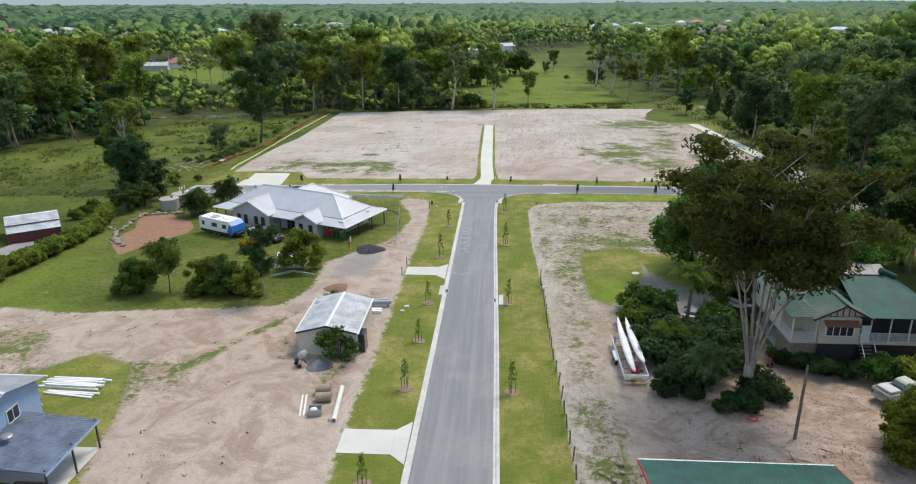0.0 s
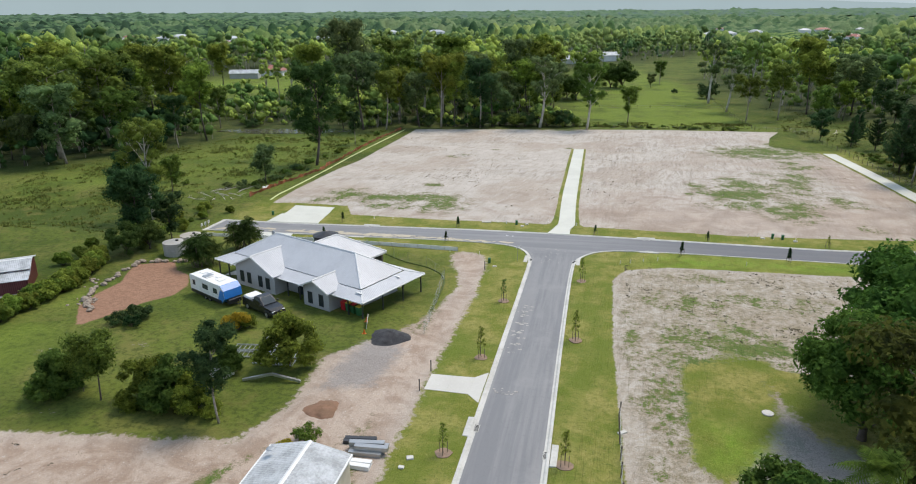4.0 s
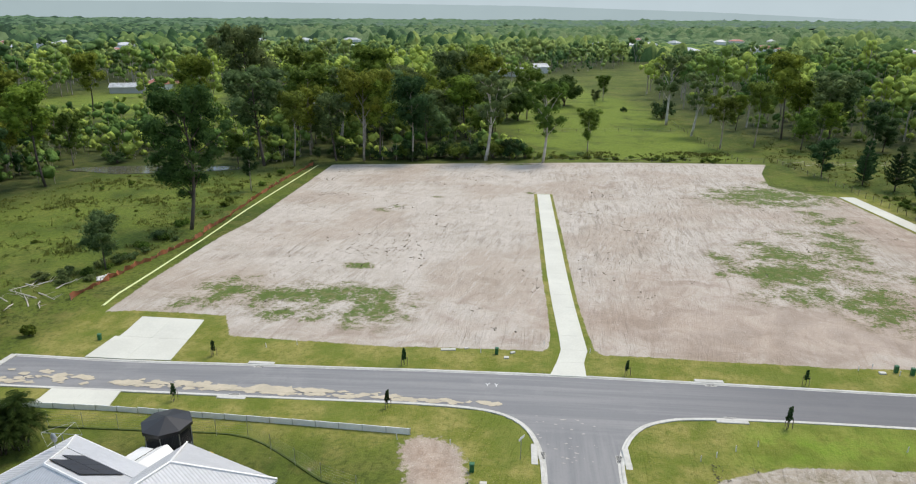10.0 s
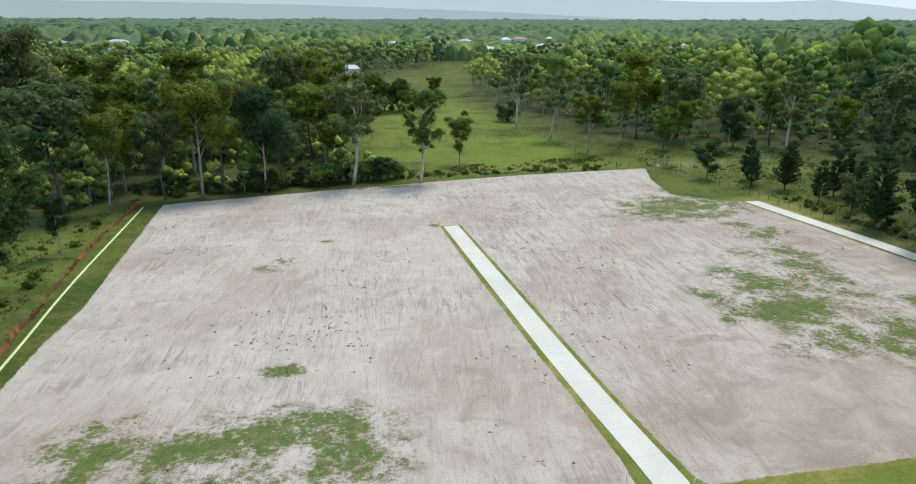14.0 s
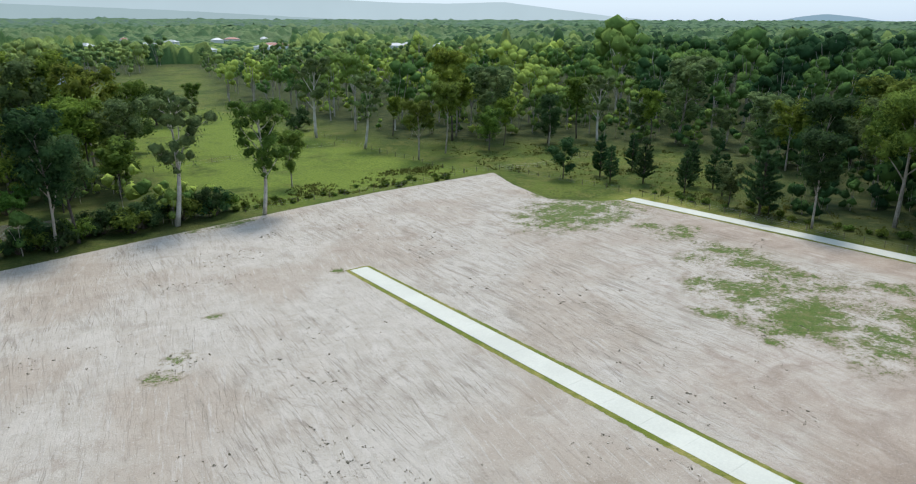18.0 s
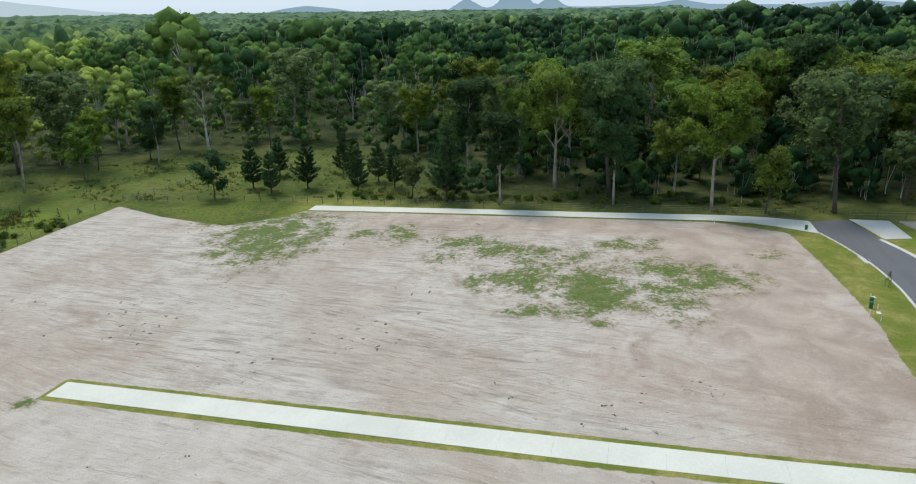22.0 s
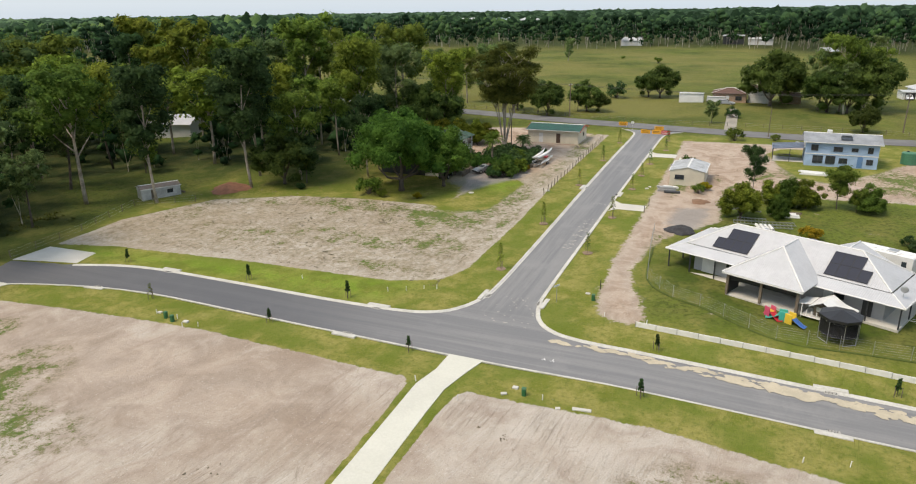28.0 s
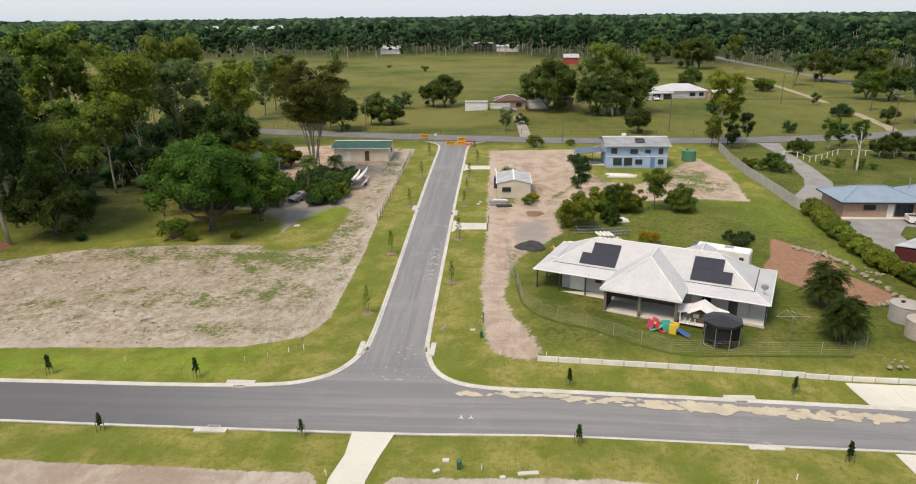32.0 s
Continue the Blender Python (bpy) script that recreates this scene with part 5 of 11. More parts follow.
# trees that can be told apart: x, y, height, kind
SINGLE = [
    (-60.4, 171.0, 21.2, TALL_DARK), (-86.1, 267.5, 30.5, GUMS[2]), (-101.7, 264.7, 22.5, GUMS[0]), (-160.2, 304, 21.5, GUMS[5]), (-57.6, 256.1, 21.0, WHITE_GUM), (-69.9, 124.4, 16.0, WEEPING), (-72.2, 123.0, 11.0, GUMS[3]), (-77.0, 140.5, 7.0, ACACIA[1]), (-61.8, 200.5, 8.5, GUMS[3]), (-62, 228.5, 16.5, GUMS[1]), (-46.5, 236.5, 21, GUMS[0]), (-43, 238.5, 19, GUMS[5]), (-34.5, 238, 19.5, GUMS[3]), (-31, 241, 15.5, GUMS[2]),
    (-16.2, 241.9, 20.5, WHITE_GUM), (-1.7, 240.4, 18.8, WEEPING), (10.9, 257.5, 11.0, GUMS[4]), (-8.5, 318, 12.5, FIG), (-12.5, 324, 10, FIG), (10.8, 366, 13.5, FIG), (5.5, 369, 12, FIG), (29.5, 389, 10.8, GUMS[4]), (45.1, 331.6, 7.6, SCRUB[0]),
    (46.0, 290, 18.5, WHITE_GUM), (49, 268, 13.5, GUMS[6]), (59.3, 271, 17, GUMS[1]), (70.6, 266.9, 11.3, ACACIA[1]), (78.9, 270.7, 12.3, GUMS[5]), (86.4, 260.7, 13.4, GUMS[3]), (43, 314, 22, WHITE_GUM),
    (61.4, 229.8, 8.3, ACACIA[2]), (69.4, 226.5, 9.5, PINES[0]), (70.4, 215.5, 9.8, PINES[1]), (80.3, 226.7, 8.6, PINES[0]), (76, 208.2, 9.2, PINES[1]), (77.6, 203.8, 8.6, PINES[0]), (66.5, 221, 8.0, PINES[0]), (73.5, 199, 8.4, PINES[1]), (84, 214, 8, PINES[0]), (70, 205, 8.5, PINES[1]), (66.8, 193.3, 7.2, ACACIA[0]), (65.5, 186.6, 13.5, PINES[1]), (67, 185.7, 5.2, ACACIA[2]),
    (75.3, 169.1, 19.8, GUMS[6]), (72, 159.2, 21.5, GUMS[2]), (66.2, 158.3, 17, GUMS[3]), (64.4, 143.2, 18.4, GUMS[0]), (94, 116.4, 18.4, GUMS[5]), (64.1, 135.4, 9.9, ACACIA[1]), (84.5, 111.3, 16.5, GUMS[1]), (74.9, 102.7, 20, GUMS[6]),
    # first and third: dark leaf stands in for their backlit side
    (63.6, 98.6, 20.5, GUMS[3]), (102.4, 184.1, 16.7, GUMS[7]), (54.7, 86.1, 22, GUMS[3]), (50.5, 82.4, 9.8, FIG), (49.4, 79.2, 14.5, GUMS[6]), (51.5, 54.5, 21, GUMS[0]), (97.1, 94, 18, GUMS[3]), (58.3, 79.3, 20, GUMS[3]), (53.6, 60.3, 14, GUMS[1]),
    (46.9, 81.0, 8, ACACIA[2]), (213, 239.5, 17, WHITE_GUM), (103.4, 258.7, 17.6, WHITE_GUM),
    (-60.2, 107.4, 10.8, DARK_CONE), (-61.6, 109.6, 8.2, DARK_CONE), (-59.6, 104.0, 5.0, FIG), (-58.4, 107.2, 4.4, FIG), (-62.6, 150.6, 7.2, ACACIA[0]), (-82.9, 149.5, 4.8, ACACIA[1]), (-58.5, 112.5, 6.5, ACACIA[2]),
    (-39.9, 69.0, 5.2, BUSHY[0]), (-38.4, 69.8, 3.2, YOUNG), (-36.0, 68.8, 5.7, YOUNG), (-31.9, 69.8, 5.2, BUSHY[1]), (-29.7, 69.4, 5.4, BUSHY[0]), (-27.4, 68.8, 4.6, BUSHY[1]), (-24.6, 67.6, 7.8, GUMS[3]), (-28.4, 75.6, 3.4, BUSHY[0]), (-23.5, 77.8, 6.0, GARDEN[1]),
     (-13.4, 54.2, 3.4, SCRUB[2]), (-16.8, 66.5, 1.8, SCRUB[1]), (-44.0, 83.6, 1.9, SCRUB[0]), (-43.0, 82.4, 1.5, SCRUB[0]), (-45.2, 82.6, 1.5, SCRUB[0]),
    
    (21.3, 50.6, 20.5, BIG_GUM), (28.8, 79.8, 15.2, MANGO), (23.2, 75.2, 10.6, GREEN_DOME), (24.5, 67.5, 6, FIG), (39, 73.4, 13.5, GUMS[3]), (34, 68.5, 12, GREEN_DOME), (33, 83.3, 3.6, SCRUB[1]),
    
    (-112, -189, 17, FIG), (-107, -192, 15, FIG), (-99, -227, 16, FIG), (-106, -84, 6, SCRUB[1]), (-142, -120, 13, FIG), (-154, -113, 14, FIG), (-160, -112, 12, GUMS[4]), (-134, -54, 11, FIG), (-139, -50, 10, GUMS[4]), (-129, -58, 9, FIG), (71, -25, 14, GUMS[7]), (56, -13, 15, GUMS[4]), (56, -37, 14, GUMS[6]), (18.8, -7.5, 8.7, FIG), (21.5, -8.5, 6.5, ACACIA[2]), (15.5, -7, 5.5, FIG), (4.8, -44.2, 10.1, FIG), (8.5, -46, 8, FIG), (17.4, -40.3, 5.3, SCRUB[0]),  (-20, 22.5, 3.2, SCRUB[1]), (-13.8, 3, 5, ACACIA[0]), (27, 2, 9, FIG), (31, -3, 8, ACACIA[0]), (36, 2, 10, GUMS[4]), (38, -6, 7, FIG), 
    (44, 28, 17, GUMS[0]), (46, 20, 15, PLUME), (50, 40, 19, GUMS[7]), (42, 40, 13, FIG),
    (-26.3, -33, 15.6, FIG), (-30, -42, 11, FIG), (-43, -29, 17.5, GUMS[6]), (-40, -26, 13, FIG), (-47.5, -28, 16, FIG), (-44.5, -25, 10, FIG), (-38, -31, 14, GUMS[7]), (-49, -33, 15, GUMS[4]), (-43.6, -22.5, 12, WHITE_GUM),
    (-54, -48, 11.5, GUMS[3]), (-50.5, -40, 10, GUMS[4]), (-45.1, 5.8, 6.2, FIG), (-82.5, -92.9, 8.1, FIG), (-59.4, 21.6, 14.8, GUMS[0]), (-61.8, 20.2, 10, GUMS[5]), (-64.5, 22.7, 6.8, GUMS[3]), (-57.6, 22.4, 6.5, ACACIA[1]), (-61.5, 23.4, 5.0, ACACIA[2]),
    (-105.8, -85.9, 3.4, SCRUB[1]), (-109, -86.5, 3.0, SCRUB[0]), (-107.2, -43.9, 3.6, ACACIA[2]), (-103.1, -19, 3.9, SCRUB[0]), (-105.2, -20.5, 3.4, SCRUB[0]), (-80.6, 5, 2.9, SCRUB[0]), (-72.3, 29.6, 3.6, FIG), (-74.6, 28.6, 3.0, SCRUB[2]), (-80.2, 26.5, 6.4, GUMS[4]), (-84.5, 22.1, 4.6, ACACIA[2]),
    (-88.2, 22, 5.6, ACACIA[1]), (-88, 32.3, 4.6, FIG), (-91, 31, 5, FIG), (-93.8, 35, 5.4, FIG), (-96.5, 40, 6, FIG), (-99, 46, 7, GUMS[4]), (-77.4, 44.6, 8.1, SNAG), (-62.4, 43.5, 4.3, GARDEN[0]), (-63.8, 44.8, 3.4, SCRUB[2]), (-59.1, 42.2, 2.7, SCRUB[1]), (-110, -8, 4.5, FIG), (-17.9, -7.3, 3.0, SCRUB[0]), (-27.8, 20.6, 1.7, SCRUB[1]),
    (-74, 39.3, 1.6, SCRUB[1]), (-75.6, 41, 1.5, SCRUB[1]), (-77.2, 38.8, 1.7, SCRUB[1]), (-79.6, 40.6, 1.6, SCRUB[1]), (-81.4, 42.4, 1.5, SCRUB[1]), (-78.6, 42.6, 1.4, SCRUB[1]), (-80.8, 38.6, 1.6, SCRUB[1]),
]
BASE_H = {"gum_tree": 18, "white_gum_tree": 18, "wattle_tree": 9.6, "scrub_bush": 3.1, "pine_tree": 9.2, "mango_tree": 13.2, "fig_tree": 9.8, "garden_tree": 6.0, "young_tree": 5.6, "big_gum_tree": 20.5, "casuarina_tree": 20, "tall_tree": 26, "dark_tree": 11, "shade_tree": 10.9, "dead_tree": 10}
for x, y, h, sp in SINGLE:
    sp.plant(x, y, h / BASE_H[sp.name], _r.uniform(0, 360))


# ---- woods ----
def low_tree(seed, h, spread, lobes, leaves, leaf, bole=0.4, big=1.0, sides=4):
    """A distant eucalypt as bare arrays: tall loose clumps of foliage on a pale trunk that forks into steep limbs."""
    rs = np.random.default_rng(seed)
    cl, tv, tf = [], [], []

    def stick(p, q, r0, r1):
        n = len(tv)
        for c, r in ((p, r0), (q, r1)):
            tv.extend((c[0] + r * math.cos(k * 2.094), c[1] + r * math.sin(k * 2.094), c[2]) for k in range(3))
        for k in range(3):
            a, b = n + k, n + (k + 1) % 3
            tf.extend([(a, b, b + 3), (a, b + 3, a + 3)])
    lx, ly = 0.03 * h * math.sin(seed), 0.03 * h * math.cos(seed)
    fork = (lx * bole, ly * bole, h * bole)
    stick((0, 0, -0.3), fork, 0.017 * h, 0.012 * h)
    limbs = min(5, max(2, lobes // 2))
    tips = []
    for i in range(limbs):
        a = i * 6.283 / limbs + rs.normal() * 0.4
        r = spread * rs.uniform(0.35, 0.8) if i else spread * 0.12
        tips.append((lx + r * math.cos(a), ly + r * math.sin(a), h * (rs.uniform(0.74, 0.95) if i else 0.94)))
        stick(fork, tips[-1], 0.008 * h, 0.003 * h)
    for i in range(lobes):
        x, y, z = tips[i % limbs]
        t = 1.0 if i < limbs else rs.uniform(0.38 if sides > 4 else 0.0, 0.95)
        out = 0.3 * spread
        cl.append((fork[0] + (x - fork[0]) * t + rs.normal() * out, fork[1] + (y - fork[1]) * t + rs.normal() * out, fork[2] + (z - fork[2]) * t - (0.02 * h if t == 1 else 0), spread * big * rs.uniform(0.34, 0.62)))
    q, f = leaf_quads(cl, leaves / lobes, leaf, rs, 0.82, 0.1, 0.5, 0.5, core=sides, fill=0.78)
    return np.array(q), np.array(f), np.array(tv), np.array(tf)


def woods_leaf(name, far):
    """far: how much blue-grey haze of distance is mixed into the leaf colour."""
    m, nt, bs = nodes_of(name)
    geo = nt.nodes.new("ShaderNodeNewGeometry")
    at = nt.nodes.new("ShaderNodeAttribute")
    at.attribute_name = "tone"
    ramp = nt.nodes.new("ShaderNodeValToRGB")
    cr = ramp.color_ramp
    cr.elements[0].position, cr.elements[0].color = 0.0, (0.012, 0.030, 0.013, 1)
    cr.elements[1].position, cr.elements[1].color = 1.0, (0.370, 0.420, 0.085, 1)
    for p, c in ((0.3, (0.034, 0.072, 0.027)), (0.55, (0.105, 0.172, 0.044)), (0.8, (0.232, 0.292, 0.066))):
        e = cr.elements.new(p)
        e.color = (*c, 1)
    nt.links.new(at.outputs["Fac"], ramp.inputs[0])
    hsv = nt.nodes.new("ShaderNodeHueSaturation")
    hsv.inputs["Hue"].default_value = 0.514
    # painted haze: the leaf colour drifts to blue-grey as far grows
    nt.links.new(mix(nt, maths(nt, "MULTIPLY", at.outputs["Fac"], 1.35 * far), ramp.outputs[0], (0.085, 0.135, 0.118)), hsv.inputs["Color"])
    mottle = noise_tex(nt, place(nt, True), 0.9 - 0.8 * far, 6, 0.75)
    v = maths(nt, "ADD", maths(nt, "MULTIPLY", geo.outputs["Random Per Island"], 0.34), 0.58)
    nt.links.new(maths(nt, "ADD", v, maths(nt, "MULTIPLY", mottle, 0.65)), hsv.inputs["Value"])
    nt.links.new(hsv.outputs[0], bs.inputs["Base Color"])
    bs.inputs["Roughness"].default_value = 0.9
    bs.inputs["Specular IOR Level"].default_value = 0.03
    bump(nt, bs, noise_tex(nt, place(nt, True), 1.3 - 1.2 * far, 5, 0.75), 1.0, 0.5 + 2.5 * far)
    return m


WOODS_LEAF = [woods_leaf("woodland_leaf", 0.0), woods_leaf("woodland_leaf_thin_haze", 0.24), woods_leaf("woodland_leaf_mid_haze", 0.52), woods_leaf("woodland_leaf_deep_haze", 0.72)]
BARK_MID = mat("grey_bark", (0.50, 0.46, 0.40), (0.20, 0.17, 0.14), 0.03, 0.5, 0.95, 0, 0.25, True)


def joined_woods(name, spots, variants, label, leaf=0):
    """Many trees in one mesh of kind stuff. spots: x, y, height factor, turn, tone."""
    V, F, T, MI, n = [], [], [], [], 0
    for i, (x, y, k, a, tone) in enumerate(spots):
        q, f, tv, tf = variants[i % len(variants)]
        c, s = math.cos(a), math.sin(a)
        R = np.array([[c, s, 0], [-s, c, 0], [0, 0, 1]]) * k
        z = gz(x, y) + (26 * min(max((math.hypot(x, y - 120) - 900) / 3000, 0), 1) ** 1.3 if y > 0 else 0)
        for vv, ff, mi in ((q, f, 0), (tv, tf, 1)):
            if len(vv) == 0:
                continue
            V.append(vv @ R + (x, y, z))
            F.append(ff + n)
            n += len(vv)
            T.append(np.full(len(vv), tone))
            MI.append(np.full(len(ff), mi))
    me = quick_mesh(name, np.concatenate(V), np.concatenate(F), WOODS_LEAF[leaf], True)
    me.materials.append(BARK_MID)
    me.polygons.foreach_set("material_index", np.concatenate(MI).astype(np.int32))
    me.attributes.new("tone", "FLOAT", "POINT").data.foreach_set("value", np.concatenate(T).astype(np.float32))
    return tagged(new(name, me), label, "woodland", kind="stuff")


def scatter():
    rs = random.Random(11)

    def shade(x, y):
        """Leaf tone of a tree, light painted in: bright north, dim east and south."""
        a = math.degrees(math.atan2(x, y - 120))
        lift = float(np.interp(abs(a), [0, 35, 60, 120, 180], [.36, .28, .04, -.1, -.26])) if a > 0 else float(np.interp(-a, [0, 30, 60, 90, 120, 180], [.48, .42, .16, -.06, -.1, -.26]))
        return min(1, max(0, rs.random() * (.7 if lift > .2 else .5) + .12 + lift))

    def size(x, y):
        """Stands of taller and lower trees, with a few that tower."""
        n = noise.noise(Vector((x * .012, y * .012, 5))) + .5 * noise.noise(Vector((x * .04, y * .04, 9)))
        k = .68 if y < -110 else float(np.interp(y, [330, 520], [1.0, .66]))          # lower trees beyond the southern paddocks and towards the suburb
        return k * max(.4, .92 + .5 * n + rs.gauss(0, .2) + (.35 if rs.random() < .05 else 0))
    taken = {}
    for x, y, *_ in SINGLE:
        taken.setdefault((int(x // 6), int(y // 6)), []).append((x, y))

    def free(x, y, gap):
        for i in (-2, -1, 0, 1, 2):
            for j in (-2, -1, 0, 1, 2):
                for a, b in taken.get((int(x // 6) + i, int(y // 6) + j), ()):
                    if (a - x) ** 2 + (b - y) ** 2 < gap * gap:
                        return False
        return True
    near, mid, far = [], [], []
    for name, poly in WOODS.items():
        xs, ys = [p[0] for p in poly], [p[1] for p in poly]
        area = (max(xs) - min(xs)) * (max(ys) - min(ys))
        n = int(area / 22)
        P = np.array([(rs.uniform(min(xs), max(xs)), rs.uniform(min(ys), max(ys))) for _ in range(n)])
        sd = signed(P[:, 0], P[:, 1], poly)
        d = far_from(P[:, 0], P[:, 1], [(0.7, 0), (0, 48), (-24, 92), (-46, 132), (-48, 149), (-23, 177), (-12, 172)])
        bare = np.maximum.reduce([signed(P[:, 0], P[:, 1], c) for c in CLEARINGS])
        bare = np.maximum(bare, np.maximum(signed(P[:, 0], P[:, 1], POND), signed(P[:, 0], P[:, 1], POND_N)) + 3)
        scrub = signed(P[:, 0], P[:, 1], LOW_SCRUB)
        for (x, y), s, r, b, low in zip(P, sd, d, bare, scrub):
            if s < 0.5 or r > 565 or b > 0 or (low > 0 and rs.random() < 0.55):
                continue
            gap = 6.6 if r < 170 else 9.0 if r < 350 else 10.5
            gap *= 1 + .35 * noise.noise(Vector((x * .02, y * .02, 3)))
            if name == "east" and s < 18:
                gap = max(gap, 9.0)
            if name == "creek":
                gap = 6.4
            if not free(x, y, gap):
                continue
            taken.setdefault((int(x // 6), int(y // 6)), []).append((x, y))
            edge = s < 14
            if low > 0:
                mid.append((x, y, rs.uniform(0.2, 0.5), rs.uniform(0, 6.28), shade(x, y)))
            elif r < 170 or (edge and r < 215):
                near.append((r, x, y, s, name))
            elif r < 350:
                mid.append((x, y, size(x, y) * .88, rs.uniform(0, 6.28), shade(x, y)))
            else:
                far.append((x, y, size(x, y), rs.uniform(0, 6.28), shade(x, y)))
    near.sort()
    for r, x, y, s, name in near[:330]:
        u = rs.random()
        # trees past y 205 get only the paler leaves, to look better lit
        gums = GUMS_LIGHT if y < 205 else [GUMS_LIGHT[k] for k in (0, 2, 5, 7, 4)]
        if name == "creek":
            sp = rs.choice(SCRUB) if u < 0.35 else rs.choice(ACACIA) if u < 0.6 else rs.choice(gums)
        else:
            sp = rs.choice(SCRUB) if u < 0.10 else rs.choice(ACACIA) if u < 0.30 else rs.choice(gums)
        h = {"scrub_bush": 3.2, "wattle_tree": 8.5}.get(sp.name, 17.0) * (rs.uniform(0.55, 1.15) if rs.random() < .85 else rs.uniform(1.2, 1.45))
        sp.plant(x, y, h / BASE_H[sp.name], rs.uniform(0, 360), "trees of the " + name + " wood", "", rs.uniform(.95, 1.3))
    rest = [(x, y, size(x, y) * .95, rs.uniform(0, 6.28), shade(x, y)) for r, x, y, s, name in near[330:]]
    A = [low_tree(s, 21, 4.4 + s % 3 * .8, 18, 330, .40, .32 + s % 3 * .06, .72, 5) for s in range(101, 108)]
    B = [low_tree(s, 21, 4.6 + s % 4 * .8, 11, 120, .50, .24 + s % 3 * .08, .88, 5) for s in range(111, 121)]
    C = [low_tree(s, 20, 5.2 + s % 4 * .9, 8, 44, .78, .13 + s % 3 * .05, 1.05) for s in range(121, 133)]
    # saplings and scrub closing the ground under the trees
    under = []
    U = [low_tree(s, 5, 2.2 + s % 3 * .4, 4, 20, .36, .15) for s in range(151, 157)]
    for name, poly in WOODS.items():
        xs, ys = [p[0] for p in poly], [p[1] for p in poly]
        n = int((max(xs) - min(xs)) * (max(ys) - min(ys)) / 22)
        P = np.array([(rs.uniform(min(xs), max(xs)), rs.uniform(min(ys), max(ys))) for _ in range(n)])
        sd = signed(P[:, 0], P[:, 1], poly)
        d = far_from(P[:, 0], P[:, 1], [(0.7, 0), (0, 48), (-24, 92), (-46, 132), (-48, 149), (-23, 177), (-12, 172)])
        bare = np.maximum.reduce([signed(P[:, 0], P[:, 1], c) for c in CLEARINGS])
        bare = np.maximum(bare, np.maximum(signed(P[:, 0], P[:, 1], POND), signed(P[:, 0], P[:, 1], POND_N)) + 4)
        for (x, y), s, r, b in zip(P, sd, d, bare):
            if s > (7 if name == 'east' else 1.5) and r < 420 and b < -2 and noise.noise(Vector((x * .05, y * .05, 7))) > -.15:
                under.append((r * rs.uniform(.6, 1.4), (x, y, rs.uniform(.6, 1.6), rs.uniform(0, 6.28), shade(x, y) * (.95 if y > 225 else .75))))
    joined_woods("undergrowth", [u for _, u in sorted(under)[:1700]], U, "dense dark scrub and saplings under the trees")
    joined_woods("woodland_near", rest, A, "mixed eucalyptus woodland with shaded floor")
    joined_woods("woodland_mid", mid, B, "eucalyptus woodland in the middle distance")
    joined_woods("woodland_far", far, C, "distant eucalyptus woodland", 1)


